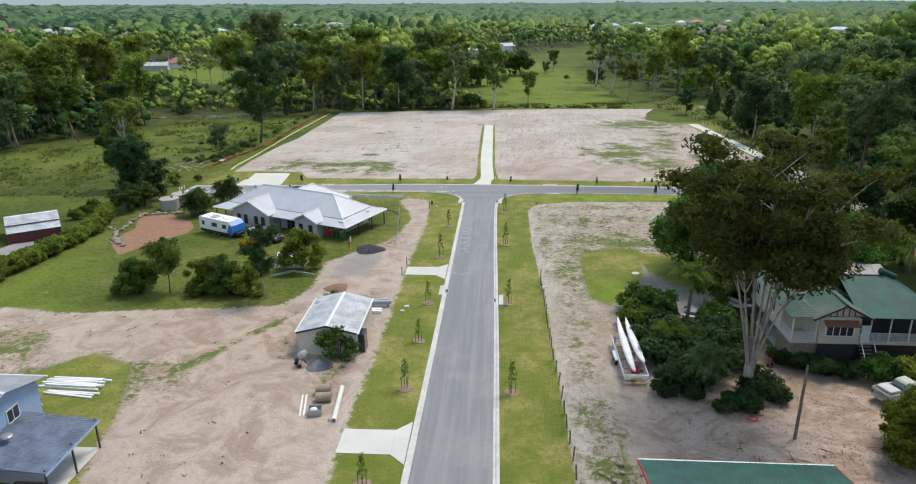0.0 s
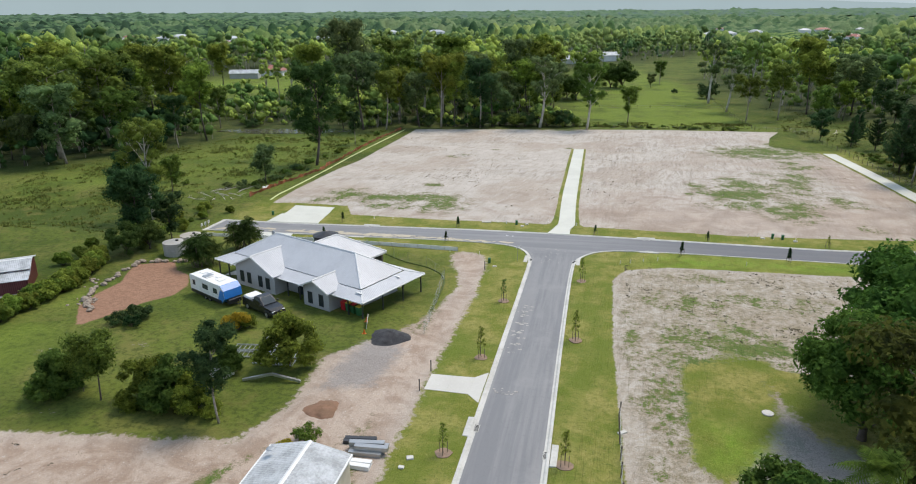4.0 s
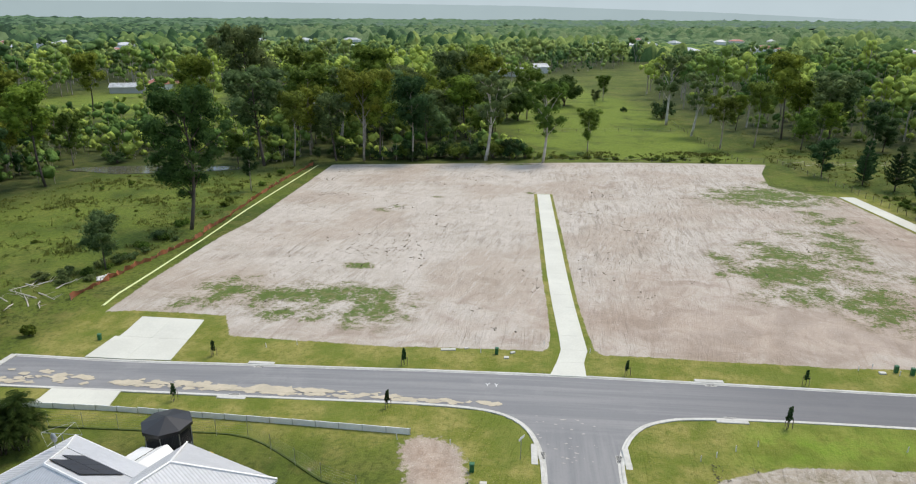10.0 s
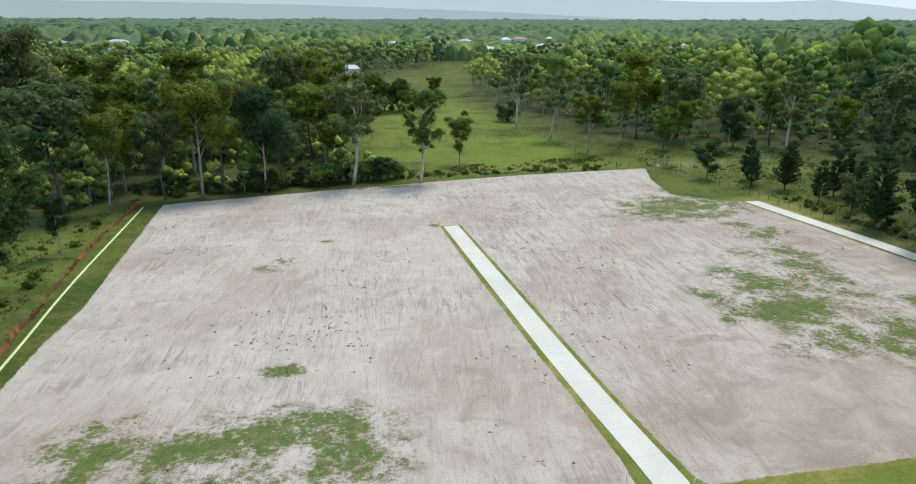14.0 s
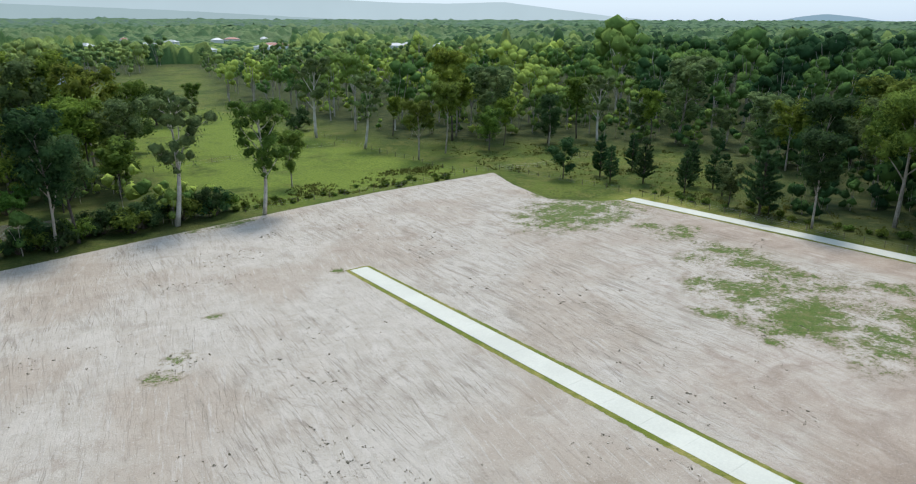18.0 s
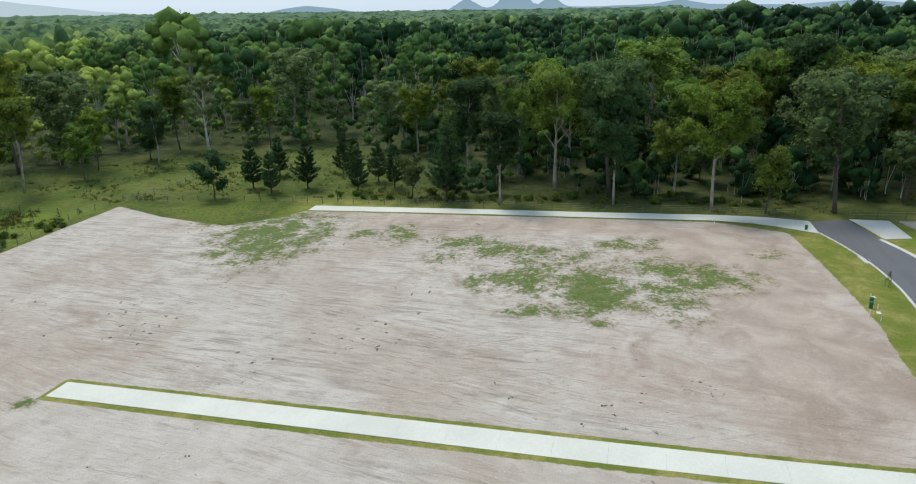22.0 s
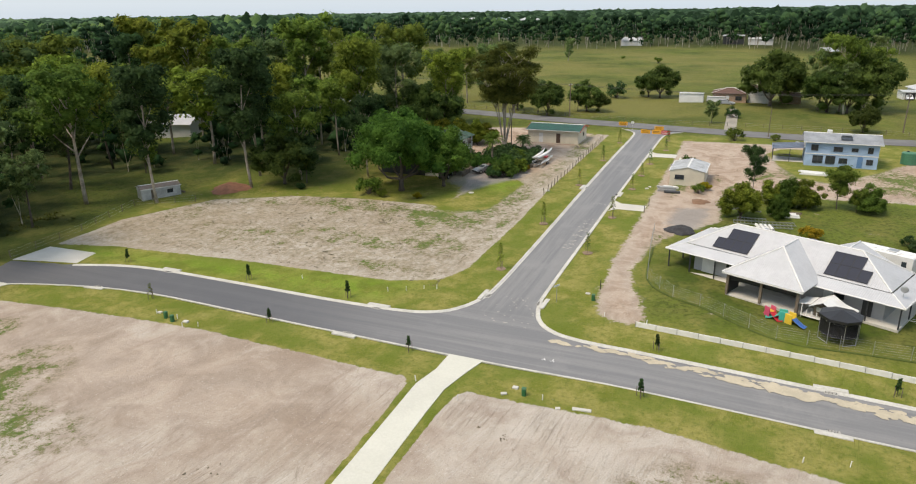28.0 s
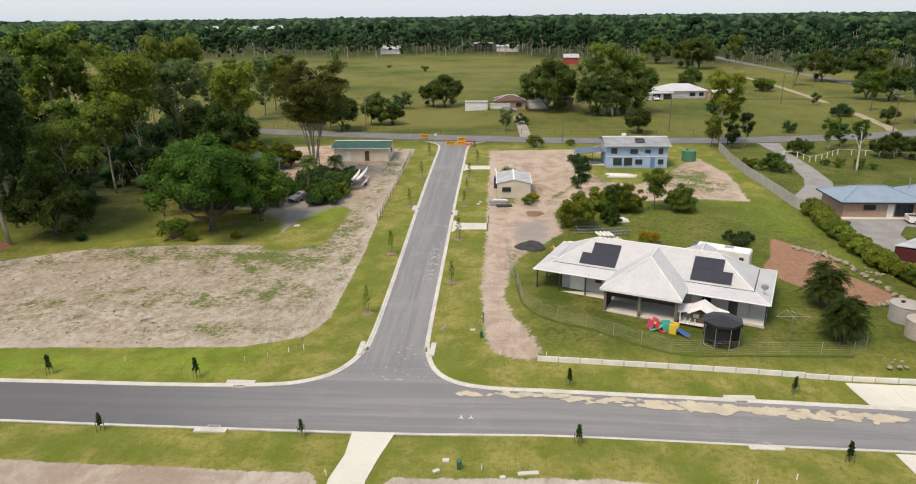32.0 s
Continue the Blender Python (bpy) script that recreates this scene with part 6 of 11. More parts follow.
def canopy(name, r0, r1, label, leaf):
    """Closed tree canopy seen from far: one sheet of domed crowns, each with its own height and tone."""
    rs = np.random.default_rng(int(r0))
    rad, r = [], r0
    while r < r1:
        rad.append(r)
        r += (3.4 if r < 1000 else 5.0 if r < 1900 else 7.0) * math.sqrt(r / 600)
    rad = np.array(rad + [r1])
    az = np.radians(np.arange(-52, 226.01, 0.2 if r0 < 900 else 0.28 if r0 < 1500 else 0.4))
    A, R = np.meshgrid(az, rad)
    row = lambda q: 2 * math.sqrt(600) * np.sqrt(q) / 11.0        # crowns about 11 m wide at 600 m
    U = row(R)

    def chance(i, j, k):
        v = np.sin(i * 127.1 + j * 311.7 + k * 74.7) * 43758.5453
        return v - np.floor(v)
    H, T = np.full(R.shape, -1.0), np.zeros(R.shape)
    for di in (-1, 0, 1):
        i = np.floor(U) + di
        ri = ((i + 0.5) * 11.0 / (2 * math.sqrt(600))) ** 2
        size = 11.0 * np.sqrt(ri / 600)
        w = size / ri
        for dj in (-1, 0, 1):
            j = np.floor(A / w) + dj
            cr, ca = ri + (chance(i, j, 1) - 0.5) * size * 0.9, (j + 0.5 + (chance(i, j, 2) - 0.5) * 0.9) * w
            d2 = ((R - cr) ** 2 + ((A - ca) * ri) ** 2) / (0.62 * size) ** 2
            tall = 10.5 + 7.5 * chance(i, j, 3) + np.where(chance(i, j, 5) > 0.93, 6.0, 0.0)
            h = tall * (1 - 0.62 * d2)
            T = np.where(h > H, chance(i, j, 4), T)
            H = np.maximum(H, h)
    X, Y = R * np.sin(A), 120 + R * np.cos(A)
    stand = np.array([noise.noise(Vector((x * .006, y * .006, 5))) for x, y in zip(X.ravel(), Y.ravel())]).reshape(X.shape)
    H = np.maximum(H, 2.0) * (0.95 + 0.45 * stand)
    town = np.clip((R - 560) / 40, 0, 1) * np.clip((1240 - R) / 40, 0, 1) * (A > radians(-64)) * (A < radians(46)) * (stand < 0.22)
    estate = np.clip(signed(X, Y, [(255, -880), (435, -880), (420, -600), (250, -600)]) / 20, 0, 1)
    H *= 1 - 0.58 * town - 0.75 * estate
    d = far_from(X, Y, [(0.7, 0), (0, 48), (-24, 92), (-46, 132), (-48, 149), (-23, 177), (-12, 172)])
    open_land = np.clip(signed(X, Y, [(-420, -330), (200, -330), (200, 60), (-420, 60)]) / 10, 0, 1)
    H = np.where((d < 548) | (open_land > 0), -9.0, H + rs.normal(size=H.shape) * 0.55)
    Z = np.interp(Y, GY, GZ) + 26 * np.clip((np.hypot(X, Y - 120) - 900) / 3000, 0, 1) ** 1.3 * (Y > 0) + H
    a = np.degrees(A)
    # light by bearing is painted into the crown tone: bright north, dim south
    lift = np.interp(a, [-52, -25, 0, 25, 45, 70, 120, 180, 226], [-.08, .06, .26, .28, .12, .06, -.18, -.40, -.3])
    tone = np.clip(T * .8 + .02 + lift + .14 * stand, 0, 1)
    n, m = R.shape
    idx = np.arange(n * m).reshape(n, m)
    faces = np.stack([idx[:-1, :-1], idx[:-1, 1:], idx[1:, 1:], idx[1:, :-1]], -1).reshape(-1, 4)[:, ::-1]
    faces = faces[(H.ravel()[faces] > -8).any(1)]
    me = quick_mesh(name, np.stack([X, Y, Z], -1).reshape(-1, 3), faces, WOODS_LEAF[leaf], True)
    me.attributes.new("tone", "FLOAT", "POINT").data.foreach_set("value", tone.ravel().astype(np.float32))
    return tagged(new(name, me), label, "woodland", kind="stuff")


scatter()
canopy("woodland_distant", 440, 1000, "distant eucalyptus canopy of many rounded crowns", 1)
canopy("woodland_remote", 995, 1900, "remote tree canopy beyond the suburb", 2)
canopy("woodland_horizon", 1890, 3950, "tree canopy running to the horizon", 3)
_pt = random.Random(19)
PADDOCK_TREES = [(-150, -30, 40, 30, 9), (70, -30, 18, 14, 7), (120, -95, 20, 26, 8), (-40, -175, 60, 14, 6), (-170, 90, 26, 20, 8), (20, 330, 22, 40, 4), (-175, -90, 40, 30, 8)]
for cx, cy, sx, sy, n in PADDOCK_TREES:
    for i in range(n):
        sp = _pt.choice(GUMS_LIGHT + ACACIA + [FIG] + SCRUB)
        x, y = _pt.gauss(cx, sx), _pt.gauss(cy, sy)
        if abs(y - float(np.interp(x, [p[0] for p in MAIN_ROAD], [p[1] for p in MAIN_ROAD]))) < 6 or (-62 < x < 64 and 0 < y < 250):
            continue
        sp.plant(x, y, {"scrub_bush": 3, "wattle_tree": 7, "fig_tree": 8}.get(sp.name, 13) * _pt.uniform(.7, 1.3) / BASE_H[sp.name], _pt.uniform(0, 360), "scattered paddock trees")

# dense bushes below the belt of trees north of the bare field
for i in range(26):
    x = -58 + 2.05 * i + _pt.uniform(-.8, .8)
    y = float(np.interp(x, [-58, -25, -5], [236.5, 240.5, 244])) + _pt.uniform(0, 6)
    sp = _pt.choice(SCRUB[:2] + ACACIA[2:] + SCRUB[:1])
    sp.plant(x, y, _pt.uniform(3.0, 5.5) / BASE_H[sp.name], _pt.uniform(0, 360), "bushes along the creek")


# ---- building kit ----
ROOF_WHITE_X = mat("white_roof_sheet", (0.50, 0.51, 0.525), (0.43, 0.44, 0.455), 0.35, 3, 0.42, 0.0, 0, ribs=("X", 5), rand=0.05)
ROOF_WHITE_Y = mat("white_roof_sheet_end", (0.50, 0.51, 0.525), (0.43, 0.44, 0.455), 0.35, 3, 0.42, 0.0, 0, ribs=("Y", 5), rand=0.05)
ROOF_GREEN_X = mat("green_roof_sheet", (0.011, 0.092, 0.070), (0.012, 0.055, 0.044), 0.9, 5, 0.7, 0, 0, ribs=("X", 5))
ROOF_GREEN_Y = mat("green_roof_sheet_end", (0.011, 0.092, 0.070), (0.012, 0.055, 0.044), 0.9, 5, 0.7, 0, 0, ribs=("Y", 5))
ROOF_FADED_X = mat("faded_green_roof", (0.035, 0.10, 0.07), (0.105, 0.13, 0.105), 0.5, 3, 0.85, 0, 0, ribs=("X", 5))
ROOF_FADED_Y = mat("faded_green_roof_end", (0.035, 0.10, 0.07), (0.105, 0.13, 0.105), 0.5, 3, 0.85, 0, 0, ribs=("Y", 5))
ROOF_GREY_X = mat("old_grey_roof", (0.30, 0.32, 0.34), (0.20, 0.215, 0.23), 0.6, 4, 0.6, 0.0, 0, ribs=("X", 5))
ROOF_ZINC_X = mat("zinc_roof", (0.50, 0.52, 0.53), (0.27, 0.28, 0.28), 0.7, 5, 0.4, 0.0, 0, ribs=("X", 5))
ROOF_BLUE_X = mat("blue_grey_roof", (0.22, 0.30, 0.38), (0.18, 0.25, 0.32), 0.5, 4, 0.5, 0.0, 0, ribs=("X", 5))
ROOF_BLUE_Y = mat("blue_grey_roof_end", (0.22, 0.30, 0.38), (0.18, 0.25, 0.32), 0.5, 4, 0.5, 0.0, 0, ribs=("Y", 5))
ROOF_BROWN = mat("brown_tile_roof", (0.14, 0.075, 0.055), (0.09, 0.05, 0.04), 0.8, 6, 0.8, 0, 0, ribs=("Y", 3))
ROOF_RED = mat("red_roof_sheet", (0.36, 0.13, 0.09), (0.28, 0.10, 0.07), 0.5, 4, 0.6, 0, 0, ribs=("X", 4))
WALL_GREY = mat("grey_rendered_wall", (0.42, 0.42, 0.42), (0.37, 0.37, 0.37), 0.5, 8, 0.85)
WALL_CREAM = mat("cream_steel_wall", (0.58, 0.54, 0.44), (0.50, 0.46, 0.37), 0.6, 5, 0.6, 0, 0, ribs=("X", 5))
WALL_CREAM_B = mat("cream_board_wall", (0.60, 0.56, 0.45), (0.54, 0.50, 0.40), 0.6, 5, 0.7, 0, 0, ribs=("Z", 6))
WALL_BLUE = mat("pale_blue_board", (0.33, 0.46, 0.63), (0.28, 0.40, 0.57), 0.6, 5, 0.7, 0, 0, ribs=("Z", 5))
WALL_WHITE = mat("white_board_wall", (0.66, 0.67, 0.67), (0.58, 0.59, 0.59), 0.6, 5, 0.7, 0, 0.1)
WALL_RED = mat("maroon_steel_wall", (0.11, 0.022, 0.025), (0.085, 0.018, 0.02), 0.6, 5, 0.5, 0, 0, ribs=("X", 5))
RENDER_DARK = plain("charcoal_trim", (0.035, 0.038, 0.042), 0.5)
TRIM = plain("white_trim", (0.72, 0.72, 0.70), 0.5)


def brick_material():
    m, nt, bs = nodes_of("brown_brick")
    b = nt.nodes.new("ShaderNodeTexBrick")
    b.inputs["Color1"].default_value = (0.30, 0.17, 0.10, 1)
    b.inputs["Color2"].default_value = (0.42, 0.28, 0.19, 1)
    b.inputs["Mortar"].default_value = (0.42, 0.38, 0.33, 1)
    b.inputs["Scale"].default_value = 1.0
    b.inputs["Brick Width"].default_value, b.inputs["Row Height"].default_value, b.inputs["Mortar Size"].default_value = 0.24, 0.086, 0.008
    v = nt.nodes.new("ShaderNodeTexCoord").outputs["Object"]
    sep = nt.nodes.new("ShaderNodeSeparateXYZ")
    nt.links.new(v, sep.inputs[0])
    com = nt.nodes.new("ShaderNodeCombineXYZ")
    nt.links.new(maths(nt, "ADD", sep.outputs[0], sep.outputs[1]), com.inputs[0])
    nt.links.new(sep.outputs[2], com.inputs[1])
    nt.links.new(com.outputs[0], b.inputs["Vector"])
    nt.links.new(b.outputs["Color"], bs.inputs["Base Color"])
    bs.inputs["Roughness"].default_value = 0.9
    return m


BRICK = brick_material()


def window(parent, side, L, W, u, z, w, h, frame=None, panes=2):
    """A framed window proud of a wall; u along the wall, z of its sill."""
    g, p = Geo(), []
    t, d = 0.07, 0.06
    M = {"S": pose(0, -W / 2, 0), "N": pose(0, W / 2, 0, 0, 0, 180), "E": pose(L / 2, 0, 0, 0, 0, 90), "W": pose(-L / 2, 0, 0, 0, 0, -90)}[side]
    g.box(u - w / 2 - t, -d, z - t, u - w / 2, 0, z + h + t, M).box(u + w / 2, -d, z - t, u + w / 2 + t, 0, z + h + t, M)
    g.box(u - w / 2, -d, z + h, u + w / 2, 0, z + h + t, M).box(u - w / 2, -d - 0.04, z - t, u + w / 2, 0, z, M)
    for i in range(1, panes):
        x = u - w / 2 + w * i / panes
        g.box(x - 0.025, -d, z, x + 0.025, 0, z + h, M)
    win = part("window", g, frame or RENDER_DARK, parent)
    for i in range(panes):
        a, b = u - w / 2 + w * i / panes + (0.025 if i else 0), u - w / 2 + w * (i + 1) / panes - (0.025 if i < panes - 1 else 0)
        part("pane", Geo().box(a, -0.03, z, b, -0.012, z + h, M), GLASS, win)
    return win


def door(parent, side, L, W, u, w, h, material=None, z=0.0):
    M = {"S": pose(0, -W / 2, 0), "N": pose(0, W / 2, 0, 0, 0, 180), "E": pose(L / 2, 0, 0, 0, 0, 90), "W": pose(-L / 2, 0, 0, 0, 0, -90)}[side]
    g = Geo().cham(u - w / 2, -0.05, z, u + w / 2, 0, z + h, 0.015, M)
    d = part("door", g, material or TRIM, parent)
    part("handle", Geo().box(u + w / 2 - 0.16, -0.10, z + 0.95, u + w / 2 - 0.06, -0.05, z + 1.0, M), STEEL, d)
    return d


def walls(root, L, W, h, material, rise=0.0, z0=-0.5, th=0.16, z1=None):
    """Four walls; the east and west ones carry gables of the given rise."""
    x, y = L / 2, W / 2
    for name, geo in (("wall", Geo().box(-x, -y, z0, x, -y + th, h)), ("wall", Geo().box(-x, y - th, z0, x, y, h))):
        part(name, geo, material, root)
    for s in (-1, 1):
        prof = [(-y + th, z0), (y - th, z0), (y - th, h)] + ([(0, h + rise)] if rise else []) + [(-y + th, h)]
        a, b = (s * x, s * (x - th))
        n = len(prof)
        g = Geo().add([(a, p, z) for p, z in prof] + [(b, p, z) for p, z in prof],
                      ([tuple(range(n)), tuple(range(2 * n - 1, n - 1, -1))] if s > 0 else [tuple(range(n))[::-1], tuple(range(n, 2 * n))]) + [((i, i + n, (i + 1) % n + n, (i + 1) % n) if s > 0 else (i, (i + 1) % n, (i + 1) % n + n, i + n)) for i in range(n)])
        part("wall", g, material, root)


def gable_roof(root, L, W, h, rise, over, mx, th=0.05, ridge=None):
    x, y = L / 2 + over, W / 2
    drop = rise * over / y
    for s in (-1, 1):
        pts = [(-x, s * (y + over), h - drop + 0.04), (x, s * (y + over), h - drop + 0.04), (x, 0, h + rise + 0.04), (-x, 0, h + rise + 0.04)]
        part("roof_sheet", Geo().slab(pts if s < 0 else pts[::-1], th), mx, root)
        part("gutter", Geo().box(-x, s * (y + over) - 0.06 + s * 0.06, h - drop - 0.08, x, s * (y + over) + 0.06 + s * 0.06, h - drop + 0.03), ridge or TRIM, root)
    part("ridge_cap", Geo().add([(-x, -0.16, h + rise + 0.02), (-x, 0, h + rise + 0.09), (-x, 0.16, h + rise + 0.02), (x, -0.16, h + rise + 0.02), (x, 0, h + rise + 0.09), (x, 0.16, h + rise + 0.02)],
                                [(0, 3, 4, 1), (1, 4, 5, 2), (0, 1, 2), (3, 5, 4)]), ridge or TRIM, root)


def hip_roof(root, x0, y0, x1, y1, h, rise, mx, my, ridge=None, inset=None, th=0.05):
    """Hip roof over a rectangle, ridge along the longer side."""
    a = (y1 - y0) / 2
    if inset is None:
        inset = a
    ym = (y0 + y1) / 2
    r0, r1 = (x0 + inset, ym, h + rise), (x1 - inset, ym, h + rise)
    c = [(x0, y0, h), (x1, y0, h), (x1, y1, h), (x0, y1, h)]
    for pts, m in (([c[0], c[1], r1, r0], mx), ([c[2], c[3], r0, r1], mx), ([c[1], c[2], r1], my), ([c[3], c[0], r0], my)):
        part("roof_sheet", Geo().slab(pts, th), m, root)
    for p, q in ((c[0], r0), (c[3], r0), (c[1], r1), (c[2], r1), (r0, r1)):
        if (Vector(p) - Vector(q)).length > 0.05:
            part("ridge_cap", Geo().tube([Vector(p) + Vector((0, 0, 0.01)), Vector(q) + Vector((0, 0, 0.01))], 0.09, 5), ridge or TRIM, root)


def simple_building(name, x, y, turn, L, W, h, rise, wall, roof, label, category="shed", over=0.3, wins=(), doors=(), group="", roof_end=None, hip=False, kz=1.0):
    root = thing(name, pose(x, y, gz(x, y), 0, 0, turn), label, category, group)
    walls(root, L, W, h, wall, 0 if hip else rise)
    if hip:
        hip_roof(root, -L / 2 - over, -W / 2 - over, L / 2 + over, W / 2 + over, h, rise, roof, roof_end or roof)
    else:
        gable_roof(root, L, W, h, rise, over, roof)
    for s, u, z, w, hh, *k in wins:
        window(root, s, L, W, u, z, w, hh, panes=k[0] if k else 2)
    for s, u, w, hh, *k in doors:
        door(root, s, L, W, u, w, hh, k[0] if k else None)
    return root


# ---- the new brick-and-iron house with verandahs ----
SOLAR = plain("solar_cells", (0.012, 0.015, 0.03), 0.4)


def solar_array(parent, origin, right, up, cols, rows, skip=()):
    """Panels on a roof slope, in the parent's frame."""
    o, r, u = Vector(origin), Vector(right).normalized(), Vector(up).normalized()
    n = r.cross(u)
    for i in range(cols):
        for j in range(rows):
            if (i, j) in skip:
                continue
            g = Geo()
            p = o + r * (1.012 * i) + u * (1.60 * j) + n * 0.10
            q = [p, p + r * 1.0, p + r * 1.0 + u * 1.58, p + u * 1.58]
            g.add([*q, *[v - n * 0.04 for v in q]], [(0, 1, 2, 3), (7, 6, 5, 4), (0, 4, 5, 1), (1, 5, 6, 2), (2, 6, 7, 3), (3, 7, 4, 0)])
            pan = part("solar_panel", g, BLACK, parent)
            q = [p + r * 0.03 + u * 0.03 + n * 0.004, p + r * 0.97 + u * 0.03 + n * 0.004, p + r * 0.97 + u * 1.55 + n * 0.004, p + r * 0.03 + u * 1.55 + n * 0.004]
            part("cell_sheet", Geo().add(q, [(0, 1, 2, 3)]), SOLAR, pan)


HOUSE = pose(-29.5, 98.5, 0.42, 0, 0, -23.5)


def main_house():
    root = thing("house", HOUSE, "single-storey house with pale corrugated roof, grey walls and wrap-round verandahs", "house")
    x0, x1, y0, y1 = -12.4, 12.3, -5.3, 5.3
    a, zi, zo, rz = 1.75, 3.05, 2.45, 5.35
    # slab, walls
    part("floor_slab", Geo().cham(x0 + 0.3, y0 + 0.3, -0.5, x1 - 0.3, y1 - 0.3, 0.10, 0.03), CONCRETE, root, "pale concrete verandah floor")
    part("floor_slab", Geo().cham(-4.1, y1 - 0.29, -0.5, 3.4, 7.9, 0.10, 0.03), CONCRETE, root, "pale concrete patio floor")
    wx0, wx1, wy0, wy1, hw = -10.4, 9.4, -3.6, 3.7, 2.95
    for g in (Geo().box(wx0, wy0, 0.08, wx1, wy0 + 0.15, hw), Geo().box(wx0, wy1 - 0.15, 0.08, wx1, wy1, hw), Geo().box(wx0, wy0 + 0.15, 0.08, wx0 + 0.15, wy1 - 0.15, hw), Geo().box(wx1 - 0.15, wy0 + 0.15, 0.08, wx1, wy1 - 0.15, hw)):
        part("wall", g, WALL_GREY, root)
    # main roof and the flatter verandah apron round it
    hip_roof(root, x0 + a, y0 + a, x1 - a, y1 - a, zi, rz - zi, ROOF_WHITE_X, ROOF_WHITE_Y, TRIM, 4.0)
    o = [(x0, y0, zo), (x1, y0, zo), (x1, y1, zo), (x0, y1, zo)]
    n = [(x0 + a - .1, y0 + a - .1, zi - .06), (x1 - a + .1, y0 + a - .1, zi - .06), (x1 - a + .1, y1 - a + .1, zi - .06), (x0 + a - .1, y1 - a + .1, zi - .06)]
    for i in range(4):
        j = (i + 1) % 4
        # bull-nosed edge
        e0, e1 = Vector(o[i]), Vector(o[j])
        d = Vector((0, -1, 0) if i == 0 else (1, 0, 0) if i == 1 else (0, 1, 0) if i == 2 else (-1, 0, 0))
        part("verandah_roof", Geo().slab([o[i], o[j], n[j], n[i]], 0.04), ROOF_WHITE_X if i % 2 == 0 else ROOF_WHITE_Y, root)
        part("gutter", Geo().tube([e0 - Vector((0, 0, .06)), e1 - Vector((0, 0, .06))], 0.08, 6), TRIM, root)
    for i in range(4):
        part("ridge_cap", Geo().tube([Vector(o[i]) + Vector((0, 0, .01)), Vector(n[i]) + Vector((0, 0, .01))], 0.07, 5), TRIM, root)
    # gables to the south
    for ga, gb, wins in ((-8.0, -1.1, (-6.9, -5.6, -3.6, -2.3)), (3.7, 7.6, (4.75, 6.45))):
        m, hw2 = (ga + gb) / 2, (gb - ga) / 2
        rise = hw2 * 0.47
        hz = 2.75
        g = Geo()
        prof = [(ga, -0.3), (gb, -0.3), (gb, hz), (m, hz + rise), (ga, hz)]
        k = 5
        g.add([(p, -5.55, z) for p, z in prof] + [(p, -5.40, z) for p, z in prof], [tuple(range(k)), tuple(range(2 * k - 1, k - 1, -1))] + [(i, i + k, (i + 1) % k + k, (i + 1) % k) for i in range(k)])
        part("gable_wall", g, WALL_GREY, root)
        for s in (ga, gb - 0.15):
            part("wall", Geo().box(s, -5.40, -0.3, s + 0.15, -3.6, hz), WALL_GREY, root)
        ov = 0.35
        for s in (-1, 1):
            e = m + s * (hw2 + ov)
            ze = hz - 0.47 * ov + 0.08
            back = -1.2 if hw2 > 3 else -2.3
            pts = [(e, -6.0, ze), (m, -6.0, hz + rise + 0.08), (m, back, hz + rise + 0.08), (e, back, ze)]
            part("roof_sheet", Geo().slab(pts if s > 0 else pts[::-1], 0.05), ROOF_WHITE_Y, root)
            part("barge_board", Geo().slab([(e, -6.03, ze + 0.03), (m, -6.03, hz + rise + 0.11), (m, -5.98, hz + rise + 0.11), (e, -5.98, ze + 0.03)], 0.18), TRIM, root)
        part("ridge_cap", Geo().tube([(m, -6.0, hz + rise + 0.1), (m, back + 0.1, hz + rise + 0.1)], 0.09, 5), TRIM, root)
        for w in wins:
            win = part("window", Geo().box(w - .36, -5.60, .75, w + .36, -5.56, 2.15), RENDER_DARK, root)
            part("pane", Geo().box(w - .30, -5.615, .82, w + .30, -5.602, 2.08), GLASS, win)
    # verandah posts
    post = Geo().box(-.06, -.06, 0.1, .06, .06, 2.5).mesh("post", RENDER_DARK)
    for px, py in [(x1 - .35, y) for y in (-4.95, -1.7, 1.7, 4.95)] + [(x0 + .35, y) for y in (-4.95, -1.7, 1.7, 4.95)] + [(x, y1 - .35) for x in (-9.2, -6.2, 6.3, 9.3)] + [(x, y0 + .35) for x in (-10.2, 0.4, 2.4, 9.9)]:
        p = part("post", post, None, root)
        p.matrix_basis = pose(px, py, 0)
    # doors and windows under the verandahs
    for side, u, w, z, h, mtl in (("S", 1.4, 1.6, .1, 2.1, GLASS), ("S", 8.5, .9, .1, 2.05, RENDER_DARK), ("N", 7.6, 1.6, .1, 2.05, TRIM), ("N", 5.2, .7, 1.3, .8, GLASS), ("N", -6.3, .9, 1.1, .8, GLASS), ("N", -8.9, .9, .1, 2.05, RENDER_DARK), ("N", -5.2, .8, .1, 2.05, TRIM)):
        y = wy0 - .03 if side == "S" else wy1 + .03
        part("door" if z < .5 else "window", Geo().cham(u - w / 2, y - .04, z, u + w / 2, y + .04, z + h, .01), mtl, root)
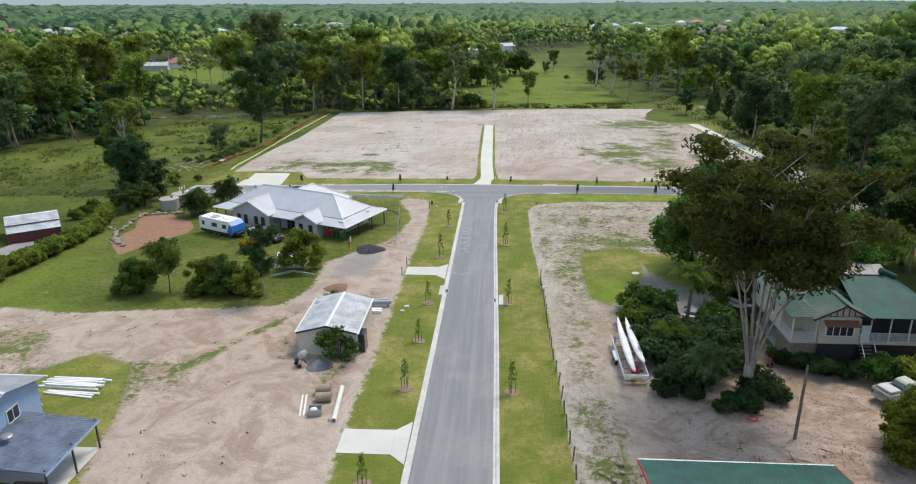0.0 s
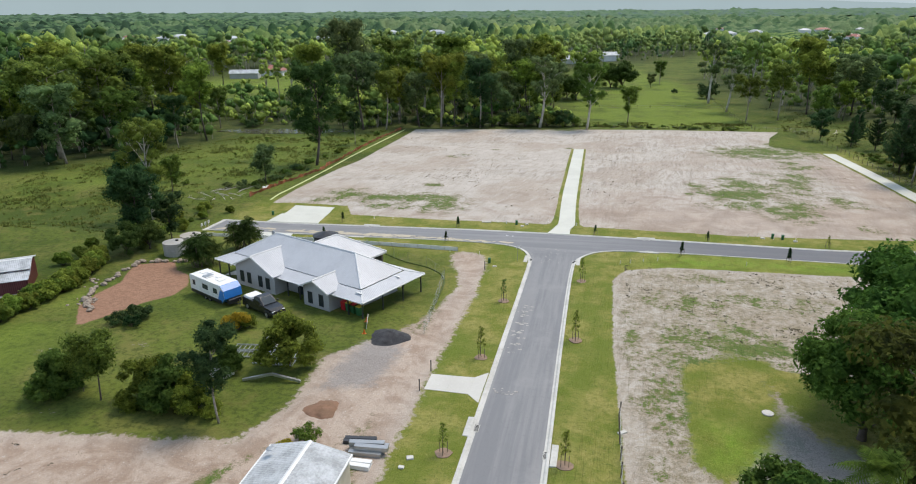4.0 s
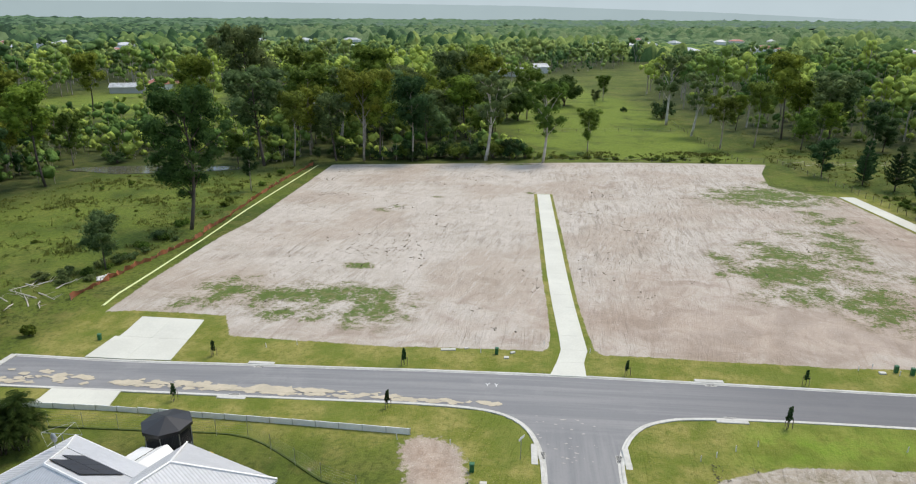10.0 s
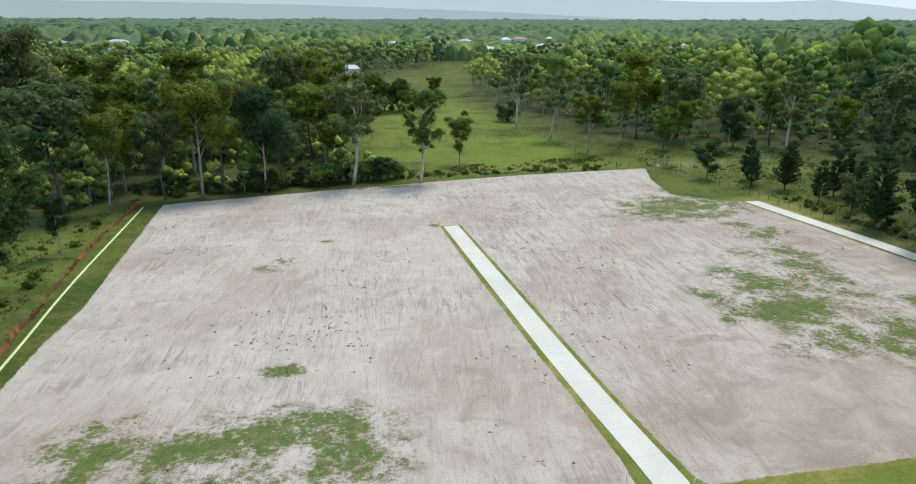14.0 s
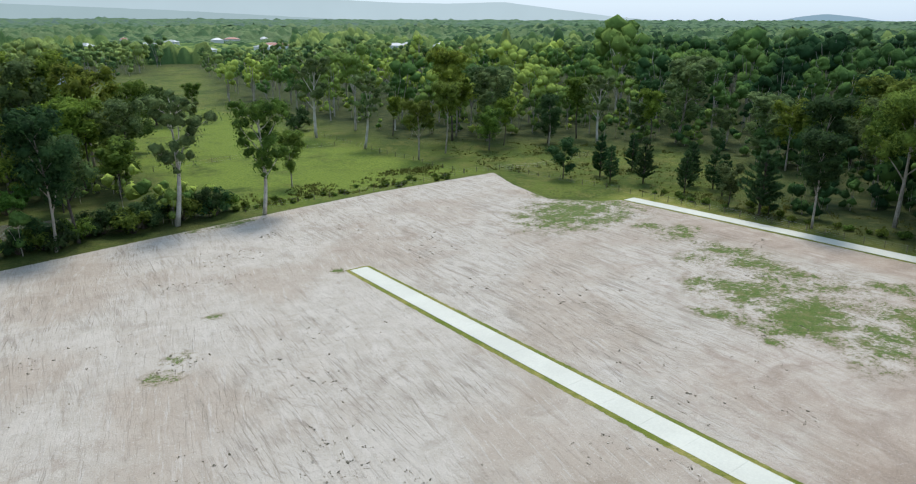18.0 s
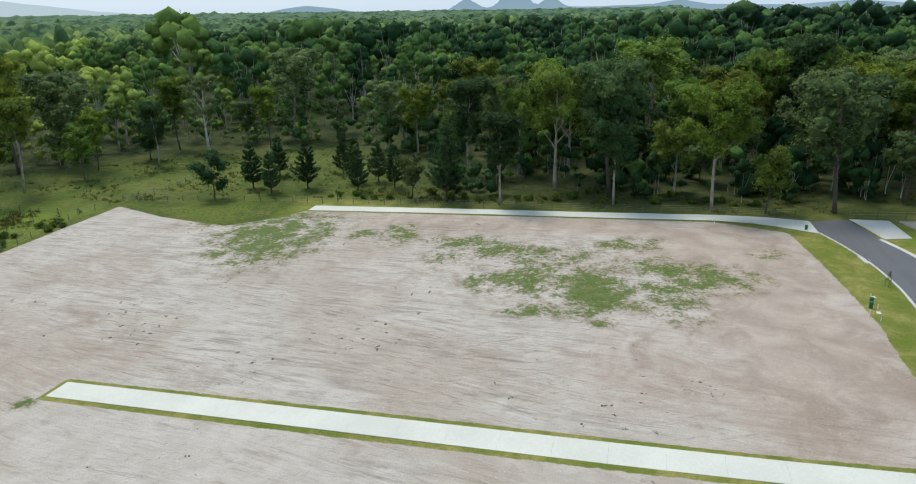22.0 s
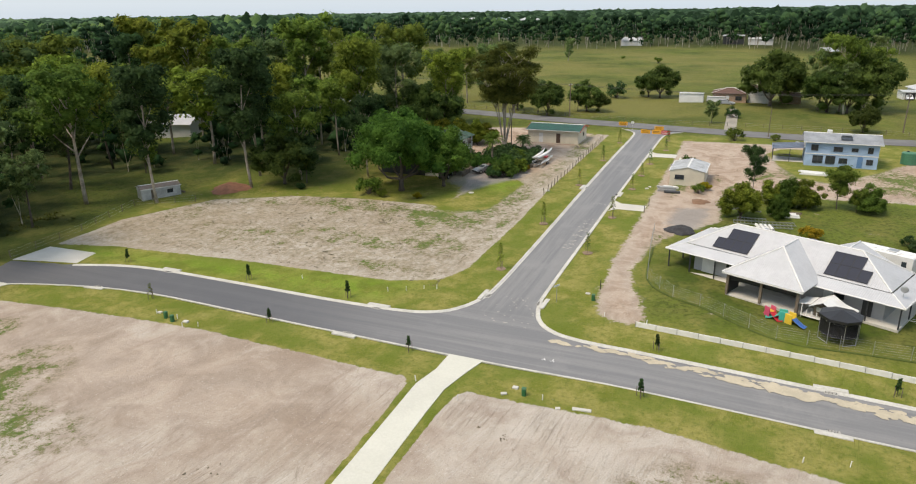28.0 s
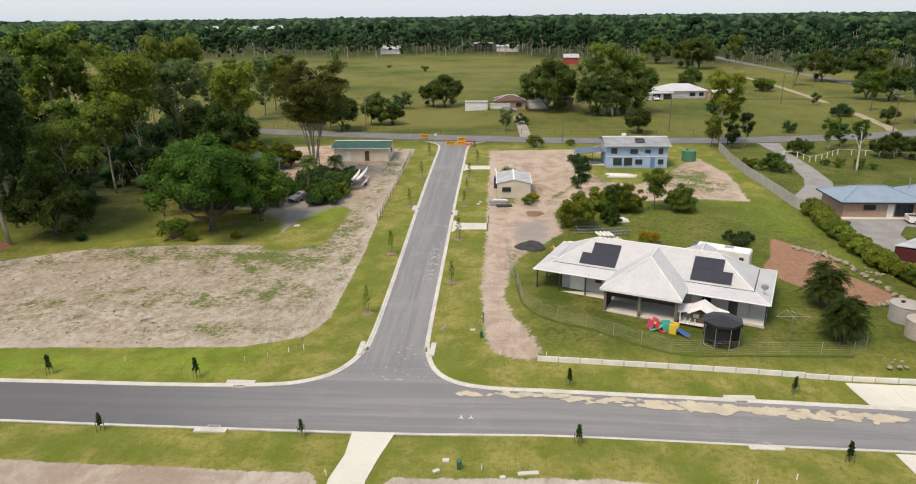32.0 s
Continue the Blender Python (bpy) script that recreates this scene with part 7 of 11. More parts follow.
    for v, w, z, h in ((-1.8, 1.6, .9, 1.2), (1.6, 1.6, .9, 1.2)):
        part("window", Geo().cham(wx1 - .02, v - w / 2, z, wx1 + .05, v + w / 2, z + h, .01), GLASS, root)
    # outdoor room to the north
    px0, px1, py1 = -4.5, 3.8, 8.35
    apex_s, apex_n = (-0.35, 0.3, 5.25), (-0.35, 3.9, 5.25)
    ez = 2.62
    part("roof_sheet", Geo().slab([(px0, py1, ez), (apex_n), (px1, py1, ez)][::-1], .05), ROOF_WHITE_X, root)
    part("roof_sheet", Geo().slab([(px1, py1, ez), apex_n, apex_s, (px1, 2.2, ez + .0)][::-1], .05), ROOF_WHITE_Y, root)
    part("roof_sheet", Geo().slab([(px0, 2.2, ez), apex_s, apex_n, (px0, py1, ez)][::-1], .05), ROOF_WHITE_Y, root)
    for p, q in (((px0, py1, ez), apex_n), ((px1, py1, ez), apex_n), (apex_n, apex_s)):
        part("ridge_cap", Geo().tube([Vector(p) + Vector((0, 0, .02)), Vector(q) + Vector((0, 0, .02))], .09, 5), TRIM, root)
    part("fascia", Geo().box(px0, py1 - .04, ez - .2, px1, py1 + .02, ez - .02), TRIM, root)
    part("fascia", Geo().box(px1 - .04, 5.3, ez - .2, px1 + .02, py1 - .05, ez - .02), TRIM, root)
    part("shade_blind", Geo().box(px0 + .5, py1 - .55, 1.75, px1 - .5, py1 - .52, 2.45), BLACK, root, "black roll-down outdoor blind, half lowered")
    part("shade_blind", Geo().box(px1 - .52, 5.2, .1, px1 - .49, py1 - .6, 2.45), BLACK, root, "black outdoor blind, fully lowered")
    big = Geo().cham(-.13, -.13, .1, .13, .13, 2.5, .02).mesh("post", TIMBER)
    for px in (px0 + .55, -.3, px1 - .55):
        part("post", big, None, root).matrix_basis = pose(px, py1 - .35, 0)
    # solar panels on the north slope, whirlybird, flues
    sl = Vector((0, -(y1 - a), rz - zi))
    solar_array(root, (7.6, 3.35, zi + .13), (-1, 0, 0), sl, 4, 2, ((0, 1),))
    solar_array(root, (-4.4, 3.35, zi + .13), (-1, 0, 0), sl, 4, 2, ((3, 1),))
    for v in ((10.9, -4.2), (11.0, 1.8)):
        part("roof_sheet", Geo().cham(v[0] - .45, v[1] - .12, 2.86, v[0] + .45, v[1] + .12, 2.97, .02), TRIM, root)
    part("satellite_dish", Geo().ball((-11.6, 3.4, 3.6), (.35, .12, .35), 10, 6), STEEL, root)
    part("dish_mast", Geo().tube([(-11.6, 3.4, 2.8), (-11.6, 3.4, 3.6)], .03, 5), STEEL, root)
    return root


main_house()


def hp(u, v, z=0.0, turn=0.0):
    """A pose in the plan of the house."""
    p = HOUSE @ Vector((u, v, 0))
    return pose(p.x, p.y, gz(p.x, p.y) + z, 0, 0, -23.5 + turn)


# ---- vehicles ----
TYRE = plain("tyre_rubber", (0.015, 0.015, 0.016), 0.85)
CAR_GLASS = glass_mat("car_glass", (0.03, 0.04, 0.045))
RED_LAMP = plain("red_lamp", (0.35, 0.02, 0.02), 0.3)


def wheel(parent, x, y, r=0.36, w=0.24):
    t = part("wheel", Geo().tube([(x, y - w / 2, r), (x, y + w / 2, r)], r, 18), TYRE, parent)
    s = -1 if y < 0 else 1
    part("rim", Geo().tube([(x, y + s * (w / 2 - 0.02), r), (x, y + s * (w / 2 + 0.012), r)], r * 0.62, 12), STEEL, t)
    return t


def car(name, m, paint, label, ute=False, length=5.3, width=1.9, height=1.8, tray=None):
    """A car or pick-up heading along +x."""
    root = thing(name, m, label, "car")
    h, w = length / 2, width / 2

    def loft(secs):
        vs, fs = [], []
        for x, hw, z0, z1, hw1 in secs:
            vs += [(x, -hw, z0), (x, hw, z0), (x, hw, (z0 + z1) / 2), (x, hw1, z1), (x, -hw1, z1), (x, -hw, (z0 + z1) / 2)]
        for i in range(len(secs) - 1):
            for k in range(6):
                fs.append((i * 6 + k, i * 6 + (k + 1) % 6, i * 6 + 6 + (k + 1) % 6, i * 6 + 6 + k))
        fs += [tuple(range(6))[::-1], tuple((len(secs) - 1) * 6 + k for k in range(6))]
        return Geo().add(vs, [f[::-1] for f in fs])
    belt = 1.12 if ute else 0.98
    part("body", loft([(-h, w * .93, .45, belt - .05, w * .88), (-h + .15, w, .36, belt, w * .95), (h - 1.5, w, .34, belt, w * .95), (h - .5, w * .98, .36, belt - .08, w * .86), (h, w * .84, .42, belt - .30, w * .72)]), paint, root)
    c0, c1 = (-.55, 1.2) if ute else (-h + .35, h - 1.5)
    part("cabin", loft([(c0, w * .92, belt - .02, height - .12, w * .74), (c0 + .2, w * .92, belt - .02, height, w * .76), (c1 - .75, w * .92, belt - .02, height, w * .76), (c1, w * .9, belt - .02, belt + .05, w * .84)]), paint, root)
    part("windscreen", Geo().add([(c1 + .01, -w * .76, belt + .08), (c1 + .01, w * .76, belt + .08), (c1 - .70, w * .66, height - .03), (c1 - .70, -w * .66, height - .03)], [(0, 1, 2, 3)]), CAR_GLASS, root)
    for s in (-1, 1):
        part("side_window", Geo().box(c0 + .25, s * w * .90 - .012, belt + .08, c1 - .72, s * w * .90 + .012, height - .2, pose(0, 0, 0)), CAR_GLASS, root)
        part("headlight", Geo().cham(h - .22, s * w * .62 - .16, belt - .42, h - .02, s * w * .62 + .16, belt - .26, .02), TRIM, root)
        part("tail_light", Geo().cham(-h - .02, s * w * .80 - .1, belt - .40, -h + .05, s * w * .80 + .1, belt - .10, .02), RED_LAMP, root)
        part("mirror", Geo().cham(c1 - .25, s * (w + .1) - .1, belt + .05, c1 - .1, s * (w + .1) + .1, belt + .24, .02), BLACK, root)
        for x in (-h + 1.05, h - .95):
            wheel(root, x, s * (w - .12))
    part("bumper", Geo().cham(h - .1, -w * .85, .36, h + .06, w * .85, .60, .03), BLACK, root)
    if ute:
        part("tray_floor", Geo().box(-h + .08, -w * .84, belt - .03, c0 - .05, w * .84, belt + .01), BLACK, root)
        for s in (-1, 1):
            part("tray_side", Geo().cham(-h + .05, s * w * .90 - .05, belt - .05, c0, s * w * .90 + .05, belt + .12, .02), paint, root)
        part("tailgate", Geo().cham(-h, -w * .88, belt - .4, -h + .08, w * .88, belt + .12, .02), paint, root)
        if tray:
            part("tray_load", Geo().cham(-h + .2, -w * .78, belt + .01, c0 - .75, w * .78, belt + .32, .05), tray, root, "pale toolbox and load in the tray")
    return root


PAINT_BLACK = plain("black_car_paint", (0.012, 0.013, 0.015), 0.22)
PAINT_WHITE = plain("white_car_paint", (0.74, 0.75, 0.75), 0.25)
PAINT_SILVER = plain("silver_car_paint", (0.36, 0.38, 0.40), 0.3, 0.4)
BLUE_GEL = plain("bright_blue_gelcoat", (0.02, 0.19, 0.55), 0.35)
car("pickup", hp(1.6, -9.4, 0, -6), PAINT_BLACK, "black dual-cab pick-up hitched to a caravan on the lawn", True, 5.6, 1.95, 1.88, WHITE_PAINT)


def caravan():
    root = thing("caravan", hp(-5.9, -10.0, 0, -4), "white caravan with bright blue front parked on the lawn", "caravan")
    L, w, z0, z1 = 6.9, 1.12, .5, 2.5
    prof = [(-L / 2, z0 + .15), (-L / 2 + .2, z0), (L / 2 - .55, z0), (L / 2, z0 + .55), (L / 2 - .12, z1 - .55), (L / 2 - .75, z1), (-L / 2 + .15, z1), (-L / 2, z1 - .15)]
    n = len(prof)
    g = Geo().add([(x, -w, z) for x, z in prof] + [(x, w, z) for x, z in prof], [tuple(range(n)), tuple(range(2 * n - 1, n - 1, -1))] + [(i, i + n, (i + 1) % n + n, (i + 1) % n) for i in range(n)])
    part("body", g, WHITE_PAINT, root)
    part("front_panel", Geo().add([(L / 2 - .56 + .015, -w * 1.002, z0), (L / 2 - .56 + .015, w * 1.002, z0), (L / 2 + .015, w * 1.002, z0 + .55), (L / 2 - .105, w * 1.002, z1 - .53), (L / 2 - .735, w * 1.002, z1 + .01), (L / 2 - .735, -w * 1.002, z1 + .01), (L / 2 - .105, -w * 1.002, z1 - .53), (L / 2 + .015, -w * 1.002, z0 + .55)],
                                  [(0, 1, 2, 7), (7, 2, 3, 6), (6, 3, 4, 5)]), BLUE_GEL, root, "bright blue moulded front")
    for s in (-1, 1):
        y = s * (w + .006)
        part("blue_flash", Geo().add([(L / 2 - .55, y, z0 + .02), (L / 2 - .05, y, z0 + .55), (L / 2 - .13, y, z1 - .6), (L / 2 - .7, y, z1 - .45), (L / 2 - 1.3, y, z0 + .35)], [(0, 1, 2, 3, 4) if s < 0 else (4, 3, 2, 1, 0)]), BLUE_GEL, root)
        part("skirt", Geo().box(-L / 2 + .1, y - .008, z0 - .12, L / 2 - .6, y + .008, z0 + .28), BLACK, root)
        for x, ww in ((-2.6, .5), (-.3, 1.1), (1.7, .8)):
            wn_ = part("window", Geo().cham(x - ww / 2, y - .02, 1.4, x + ww / 2, y + .02, 1.95, .015), CAR_GLASS, root)
            part("window_frame", Geo().box(x - ww / 2 - .05, y - .012, 1.35, x + ww / 2 + .05, y + .012, 1.4), BLACK, wn_)
        for x in (-.55, .3):
            wheel(root, x, s * .98, .34, .22)
    for x, y, a, b in ((-2.4, .1, .35, .35), (-.9, -.2, .5, .55), (.3, .35, .3, .3), (1.2, 0, .45, .4), (-1.7, .5, .2, .3)):
        part("roof_hatch", Geo().cham(x - a, y - b, z1 - .01, x + a, y + b, z1 + .1, .03), STEEL if a == .5 else WHITE_PAINT, root)
    part("drawbar", Geo().tube([(L / 2 - .4, -.7, .5), (L / 2 + 1.25, 0, .5), (L / 2 - .4, .7, .5)], .05, 6), BLACK, root)
    part("stone_guard", Geo().cham(L / 2 - .1, -.8, .45, L / 2 + .35, .8, .95, .04), BLACK, root)
    part("jockey_wheel", Geo().tube([(L / 2 + .9, .15, .05), (L / 2 + .9, .15, .95)], .04, 6), STEEL, root)


caravan()


# ---- children's things north of the house ----
def trampoline():
    m = pose(-33.4, 111.0, gz(-33.4, 111.0), 0, 0, 10)
    root = thing("trampoline", m, "black netted trampoline with dark canopy roof on the lawn", "trampoline")
    R, n = 1.68, 8
    ring = [(R * math.cos(2 * math.pi * i / 24), R * math.sin(2 * math.pi * i / 24)) for i in range(24)]
    part("jumping_mat", Geo().prism([(x * .86, y * .86) for x, y in ring], .74, .76), BLACK, root)
    vs = [(x, y, .78) for x, y in ring] + [(x * .86, y * .86, .79) for x, y in ring]
    part("edge_pad", Geo().add(vs + [(x, y, z - .05) for x, y, z in vs], [(i, (i + 1) % 24, (i + 1) % 24 + 24, i + 24) for i in range(24)] + [((i + 1) % 24, i, i + 48, (i + 1) % 24 + 48) for i in range(24)]), RENDER_DARK, root)
    for i in range(n):
        a = 2 * math.pi * i / n
        x, y = R * math.cos(a), R * math.sin(a)
        part("pole", Geo().tube([(x * 1.02, y * 1.02, 0), (x * 1.02, y * 1.02, 2.35), (x * .95, y * .95, 2.5)], .03, 6), STEEL, root)
        b = 2 * math.pi * (i + 1) / n
        x2, y2 = R * math.cos(b), R * math.sin(b)
        g = Geo()
        for k in range(1, 12):
            t = k / 12
            g.tube([(x + (x2 - x) * t, y + (y2 - y) * t, .78), (x + (x2 - x) * t, y + (y2 - y) * t, 2.4)], .035, 3, False)
        for k in range(9):
            g.tube([(x, y, .85 + k * .18), (x2, y2, .85 + k * .18)], .028, 3, False)
        part("safety_net", g, BLACK, root)
        part("canopy_panel", Geo().slab([(x * 1.12, y * 1.12, 2.45), (x2 * 1.12, y2 * 1.12, 2.45), (0, 0, 2.95)], .03), BLACK, root)
        part("valance", Geo().add([(x * 1.12, y * 1.12, 2.2), (x2 * 1.12, y2 * 1.12, 2.2), (x2 * 1.12, y2 * 1.12, 2.45), (x * 1.12, y * 1.12, 2.45)], [(0, 1, 2, 3)]), BLACK, root)
    for i in range(0, n, 2):
        a, b = 2 * math.pi * i / n, 2 * math.pi * (i + 1) / n
        part("leg", Geo().tube([(R * math.cos(a), R * math.sin(a), .74), (R * math.cos(a), R * math.sin(a), .04), (R * math.cos(b), R * math.sin(b), .04), (R * math.cos(b), R * math.sin(b), .74)], .03, 6), STEEL, root)


trampoline()
PINK = plain("pink_plastic", (0.62, 0.08, 0.16), 0.4)
TEAL = plain("teal_plastic", (0.03, 0.42, 0.35), 0.4)
YELLOW = plain("yellow_plastic", (0.72, 0.50, 0.06), 0.4)
BLUE_PLASTIC = plain("blue_plastic", (0.03, 0.14, 0.45), 0.4)
RED_PLASTIC = plain("red_plastic", (0.50, 0.02, 0.03), 0.4)
GREEN_PLASTIC = plain("green_plastic", (0.02, 0.13, 0.05), 0.45)
ORANGE = plain("orange_plastic", (0.75, 0.16, 0.02), 0.45)


def playhouse():
    root = thing("playhouse", hp(-6.3, 6.6, 0, 0), "white timber cubby house with gabled roof and deck", "playhouse")
    part("deck", Geo().cham(-2.0, -1.1, .25, 2.0, 1.3, .36, .02), WHITE_PAINT, root)
    part("cubby_wall", Geo().box(-1.0, -1.0, .36, 1.0, .7, 1.55), TIMBER, root, "brown timber cubby wall")
    for s in (-1, 1):
        part("roof_panel", Geo().slab([(s * 1.25, -1.3, 1.5), (s * 1.25, 1.5, 1.5), (0, 1.5, 2.2), (0, -1.3, 2.2)][::s], .05), WHITE_PAINT, root)
        part("awning", Geo().slab([(s * 2.5, -1.1, 1.35), (s * 2.5, 1.2, 1.35), (s * 1.2, 1.2, 1.62), (s * 1.2, -1.1, 1.62)][::s], .04), WHITE_PAINT, root)
        for y in (-1, 1.15):
            part("post", Geo().box(s * 1.95 - .04, y - .04, 0, s * 1.95 + .04, y + .04, 1.4), WHITE_PAINT, root)
    for i in range(9):
        x = -1.9 + i * .475
        if abs(x) > .4:
            part("baluster", Geo().box(x - .05, 1.24, .36, x + .05, 1.28, .95), WHITE_PAINT, root)
    part("window", Geo().box(-.75, .70, .85, -.2, .73, 1.3), TRIM, root)
    part("window", Geo().box(.2, .70, .85, .75, .73, 1.3), TRIM, root)


playhouse()


def toy_slide(name, m, frame, chute, label):
    root = thing(name, m, label, "toy")
    for s in (-1, 1):
        part("side_panel", Geo().cham(-.5, s * .35 - .05, 0, .25, s * .35 + .05, 1.05, .04), frame, root)
    part("platform", Geo().cham(-.5, -.3, .5, .2, .3, .58, .02), YELLOW, root)
    pts = [(.2, .58), (.6, .35), (1.1, .12), (1.45, .06)]
    vs = [(x, y, z) for x, z in pts for y in (-.27, .27)]
    part("chute", Geo().add(vs + [(x, y, z - .05) for x, y, z in vs], [(2 * i, 2 * i + 2, 2 * i + 3, 2 * i + 1) for i in range(3)]), chute, root)
    for s in (-1, 1):
        part("chute_rail", Geo().tube([(x, s * .29, z + .06) for x, z in pts], .04, 5), chute, root)
    for i in range(3):
        part("step", Geo().cham(-.8 + i * .1, -.28, .08 + i * .15, -.55 + i * .05, .28, .14 + i * .15, .02), frame, root)


toy_slide("toy_slide", hp(-2.2, 9.6, 0, 150), PINK, RED_PLASTIC, "pink and red plastic toddler slide on the grass")
toy_slide("toy_slide", hp(-3.3, 9.7, 0, 20), TEAL, TEAL, "teal plastic toddler slide on the grass")
toy_slide("toy_slide", hp(-4.3, 9.8, 0, 170), YELLOW, BLUE_PLASTIC, "yellow play frame with blue slide on the grass")


def wheelie_bin(m, lid, body, label):
    root = thing("wheelie_bin", m, label, "bin")
    part("bin_body", Geo().add([(-.24, -.27, .06), (.24, -.27, .06), (.24, .27, .06), (-.24, .27, .06), (-.29, -.36, 1.0), (.29, -.36, 1.0), (.29, .36, 1.0), (-.29, .36, 1.0)], [(3, 2, 1, 0), (4, 5, 6, 7), (0, 1, 5, 4), (1, 2, 6, 5), (2, 3, 7, 6), (3, 0, 4, 7)]), body, root)
    part("lid", Geo().cham(-.31, -.38, 1.0, .31, .40, 1.08, .03), lid, root)
    for s in (-1, 1):
        part("wheel", Geo().tube([(s * .2 - .03, .32, .1), (s * .2 + .03, .32, .1)], .1, 10), TYRE, root)


wheelie_bin(hp(9.4, -4.3, .1, 5), YELLOW, GREEN_PLASTIC, "green wheelie bin with yellow lid on the verandah")
wheelie_bin(hp(10.2, -4.4, .1, -4), RED_PLASTIC, GREEN_PLASTIC, "green wheelie bin with red lid on the verandah")
wheelie_bin(hp(8.7, -4.3, .1, 8), RED_PLASTIC, RED_PLASTIC, "red wheelie bin on the verandah")
wheelie_bin(hp(11.1, -4.5, .1, 0), YELLOW, GREEN_PLASTIC, "green wheelie bin with yellow lid at the verandah corner")


# ---- sheds and neighbouring houses ----
def cream_shed():
    root = simple_building("steel_shed", -14.6, 58.6, 90, 7.6, 5.4, 2.35, .62, WALL_CREAM, ROOF_ZINC_X, "cream steel shed with weathered zinc gable roof", "shed", .12,
                           wins=(("E", -1.2, 1.0, 1.3, .6, 2),), doors=(("S", -2.6, .8, 1.95, RENDER_DARK),))
    part("barge_trim", Geo().slab([(-3.95, -2.75, 2.36), (-3.90, -2.75, 2.36), (-3.90, 0, 3.06), (-3.95, 0, 3.06)], .16), RENDER_DARK, root)
    part("barge_trim", Geo().slab([(-3.95, 0, 3.06), (-3.90, 0, 3.06), (-3.90, 2.75, 2.36), (-3.95, 2.75, 2.36)], .16), RENDER_DARK, root)
    part("satellite_dish", Geo().ball((2.6, 2.2, 3.0), (.3, .3, .08), 10, 6), STEEL, root)
    part("leaning_door", Geo().cham(-3.2, -3.3, -.05, -1.9, -2.76, 1.9, .02), GLASS, root, "old glazed door leaning on the wall")


cream_shed()


def blue_house():
    root = thing("blue_house", pose(-38.2, 38.0, gz(-38.2, 38.0), 0, 0, 0), "two-storey pale blue weatherboard house with grey iron roof", "house")
    L, W, h = 11.4, 7.2, 4.35
    walls(root, L, W, h, WALL_BLUE, .95)
    gable_roof(root, L, W, h, .95, .5, ROOF_GREY_X)
    part("storey_band", Geo().box(-L / 2 - .06, W / 2, 2.05, L / 2 + .06, W / 2 + .07, 2.2), TRIM, root)
    for u, z, w, hh in ((4.3, 2.75, 1.0, .9), (.6, 2.75, 1.3, .7), (-2.0, 2.85, .9, .5), (-4.4, 2.7, .7, .9), (3.6, .55, 1.5, 1.2), (1.6, .5, 1.4, 1.3), (-.4, .7, 1.2, .8), (-4.5, .7, .9, .8)):
        window(root, "N", L, W, -u, z, w, hh, RENDER_DARK, 2)
    door(root, "N", L, W, 3.0, .85, 1.95, plain("blue_door", (0.10, 0.22, 0.42)))
    for u in (-2.0, .8):
        window(root, "E", L, W, u, 2.75, 1.1, .9, TRIM, 2)
    part("solar_heater", Geo().tube([(-1.4, 1.6, 5.3), (.2, 1.6, 5.3)], .26, 10), STEEL, root)
    part("heater_panel", Geo().slab([(-1.5, 3.0, 4.75), (.3, 3.0, 4.75), (.3, 1.9, 5.1), (-1.5, 1.9, 5.1)][::-1], .06), GLASS, root)
    part("roof_cooler", Geo().cham(1.6, -.6, 5.2, 2.4, .2, 5.85, .05), TRIM, root)
    # low iron roof on the east side
    part("carport_roof", Geo().slab([(L / 2, -4.2, 2.75), (L / 2 + 5.4, -4.2, 2.3), (L / 2 + 5.4, 1.8, 2.3), (L / 2, 1.8, 2.75)], .06), mat("dark_slate_roof", (0.135, 0.17, 0.23), (0.06, 0.08, 0.115), .8, 4, .55, 0, 0, ribs=("Y", 5)), root)
    part("carport_floor", Geo().box(L / 2, -4.0, -.3, L / 2 + 5.2, 1.6, .06), CONCRETE, root)
    part("carport_gable", Geo().slab([(L / 2 + 5.36, -4.2, 2.28), (L / 2 + 5.42, -4.2, 2.28), (L / 2 + 5.42, 1.8, 2.28), (L / 2 + 5.36, 1.8, 2.28)], .2), WALL_BLUE, root)
    for x, y in ((5.2, -4.0), (5.2, 1.6), (5.2, -1.2), (2.4, 1.65)):
        part("post", Geo().box(L / 2 + x - .05, y - .05, 0, L / 2 + x + .05, y + .05, 2.4), RENDER_DARK, root)
    part("bench", Geo().box(L / 2 + 2, -3.2, .4, L / 2 + 4.2, -2.7, .46).box(L / 2 + 2.1, -3.1, 0, L / 2 + 2.2, -2.8, .4).box(L / 2 + 4.0, -3.1, 0, L / 2 + 4.1, -2.8, .4), TIMBER, root)
    part("satellite_dish", Geo().ball((L / 2 + 1.2, -1.6, 3.1), (.4, .4, .1), 10, 6), STEEL, root)


blue_house()


def tank(name, x, y, r, h, material, label):
    root = thing(name, pose(x, y, gz(x, y)), label, "water tank")
    g = Geo()
    n, rings = 20, int(h / .16)
    pts = [(0, 0, h * k / rings) for k in range(rings + 1)]
    g.tube(pts, [r * (1 + .012 * (k % 2)) for k in range(rings + 1)], n)
    part("tank_body", g, material, root)
    part("tank_lid", Geo().add([(r * 1.03 * math.cos(6.283 * i / n), r * 1.03 * math.sin(6.283 * i / n), h) for i in range(n)] + [(0, 0, h + r * .18)], [(i, (i + 1) % n, n) for i in range(n)]), material, root)
    part("inlet", Geo().tube([(r * .3, 0, h), (r * .3, 0, h + .35)], .2, 10), BLACK, root)


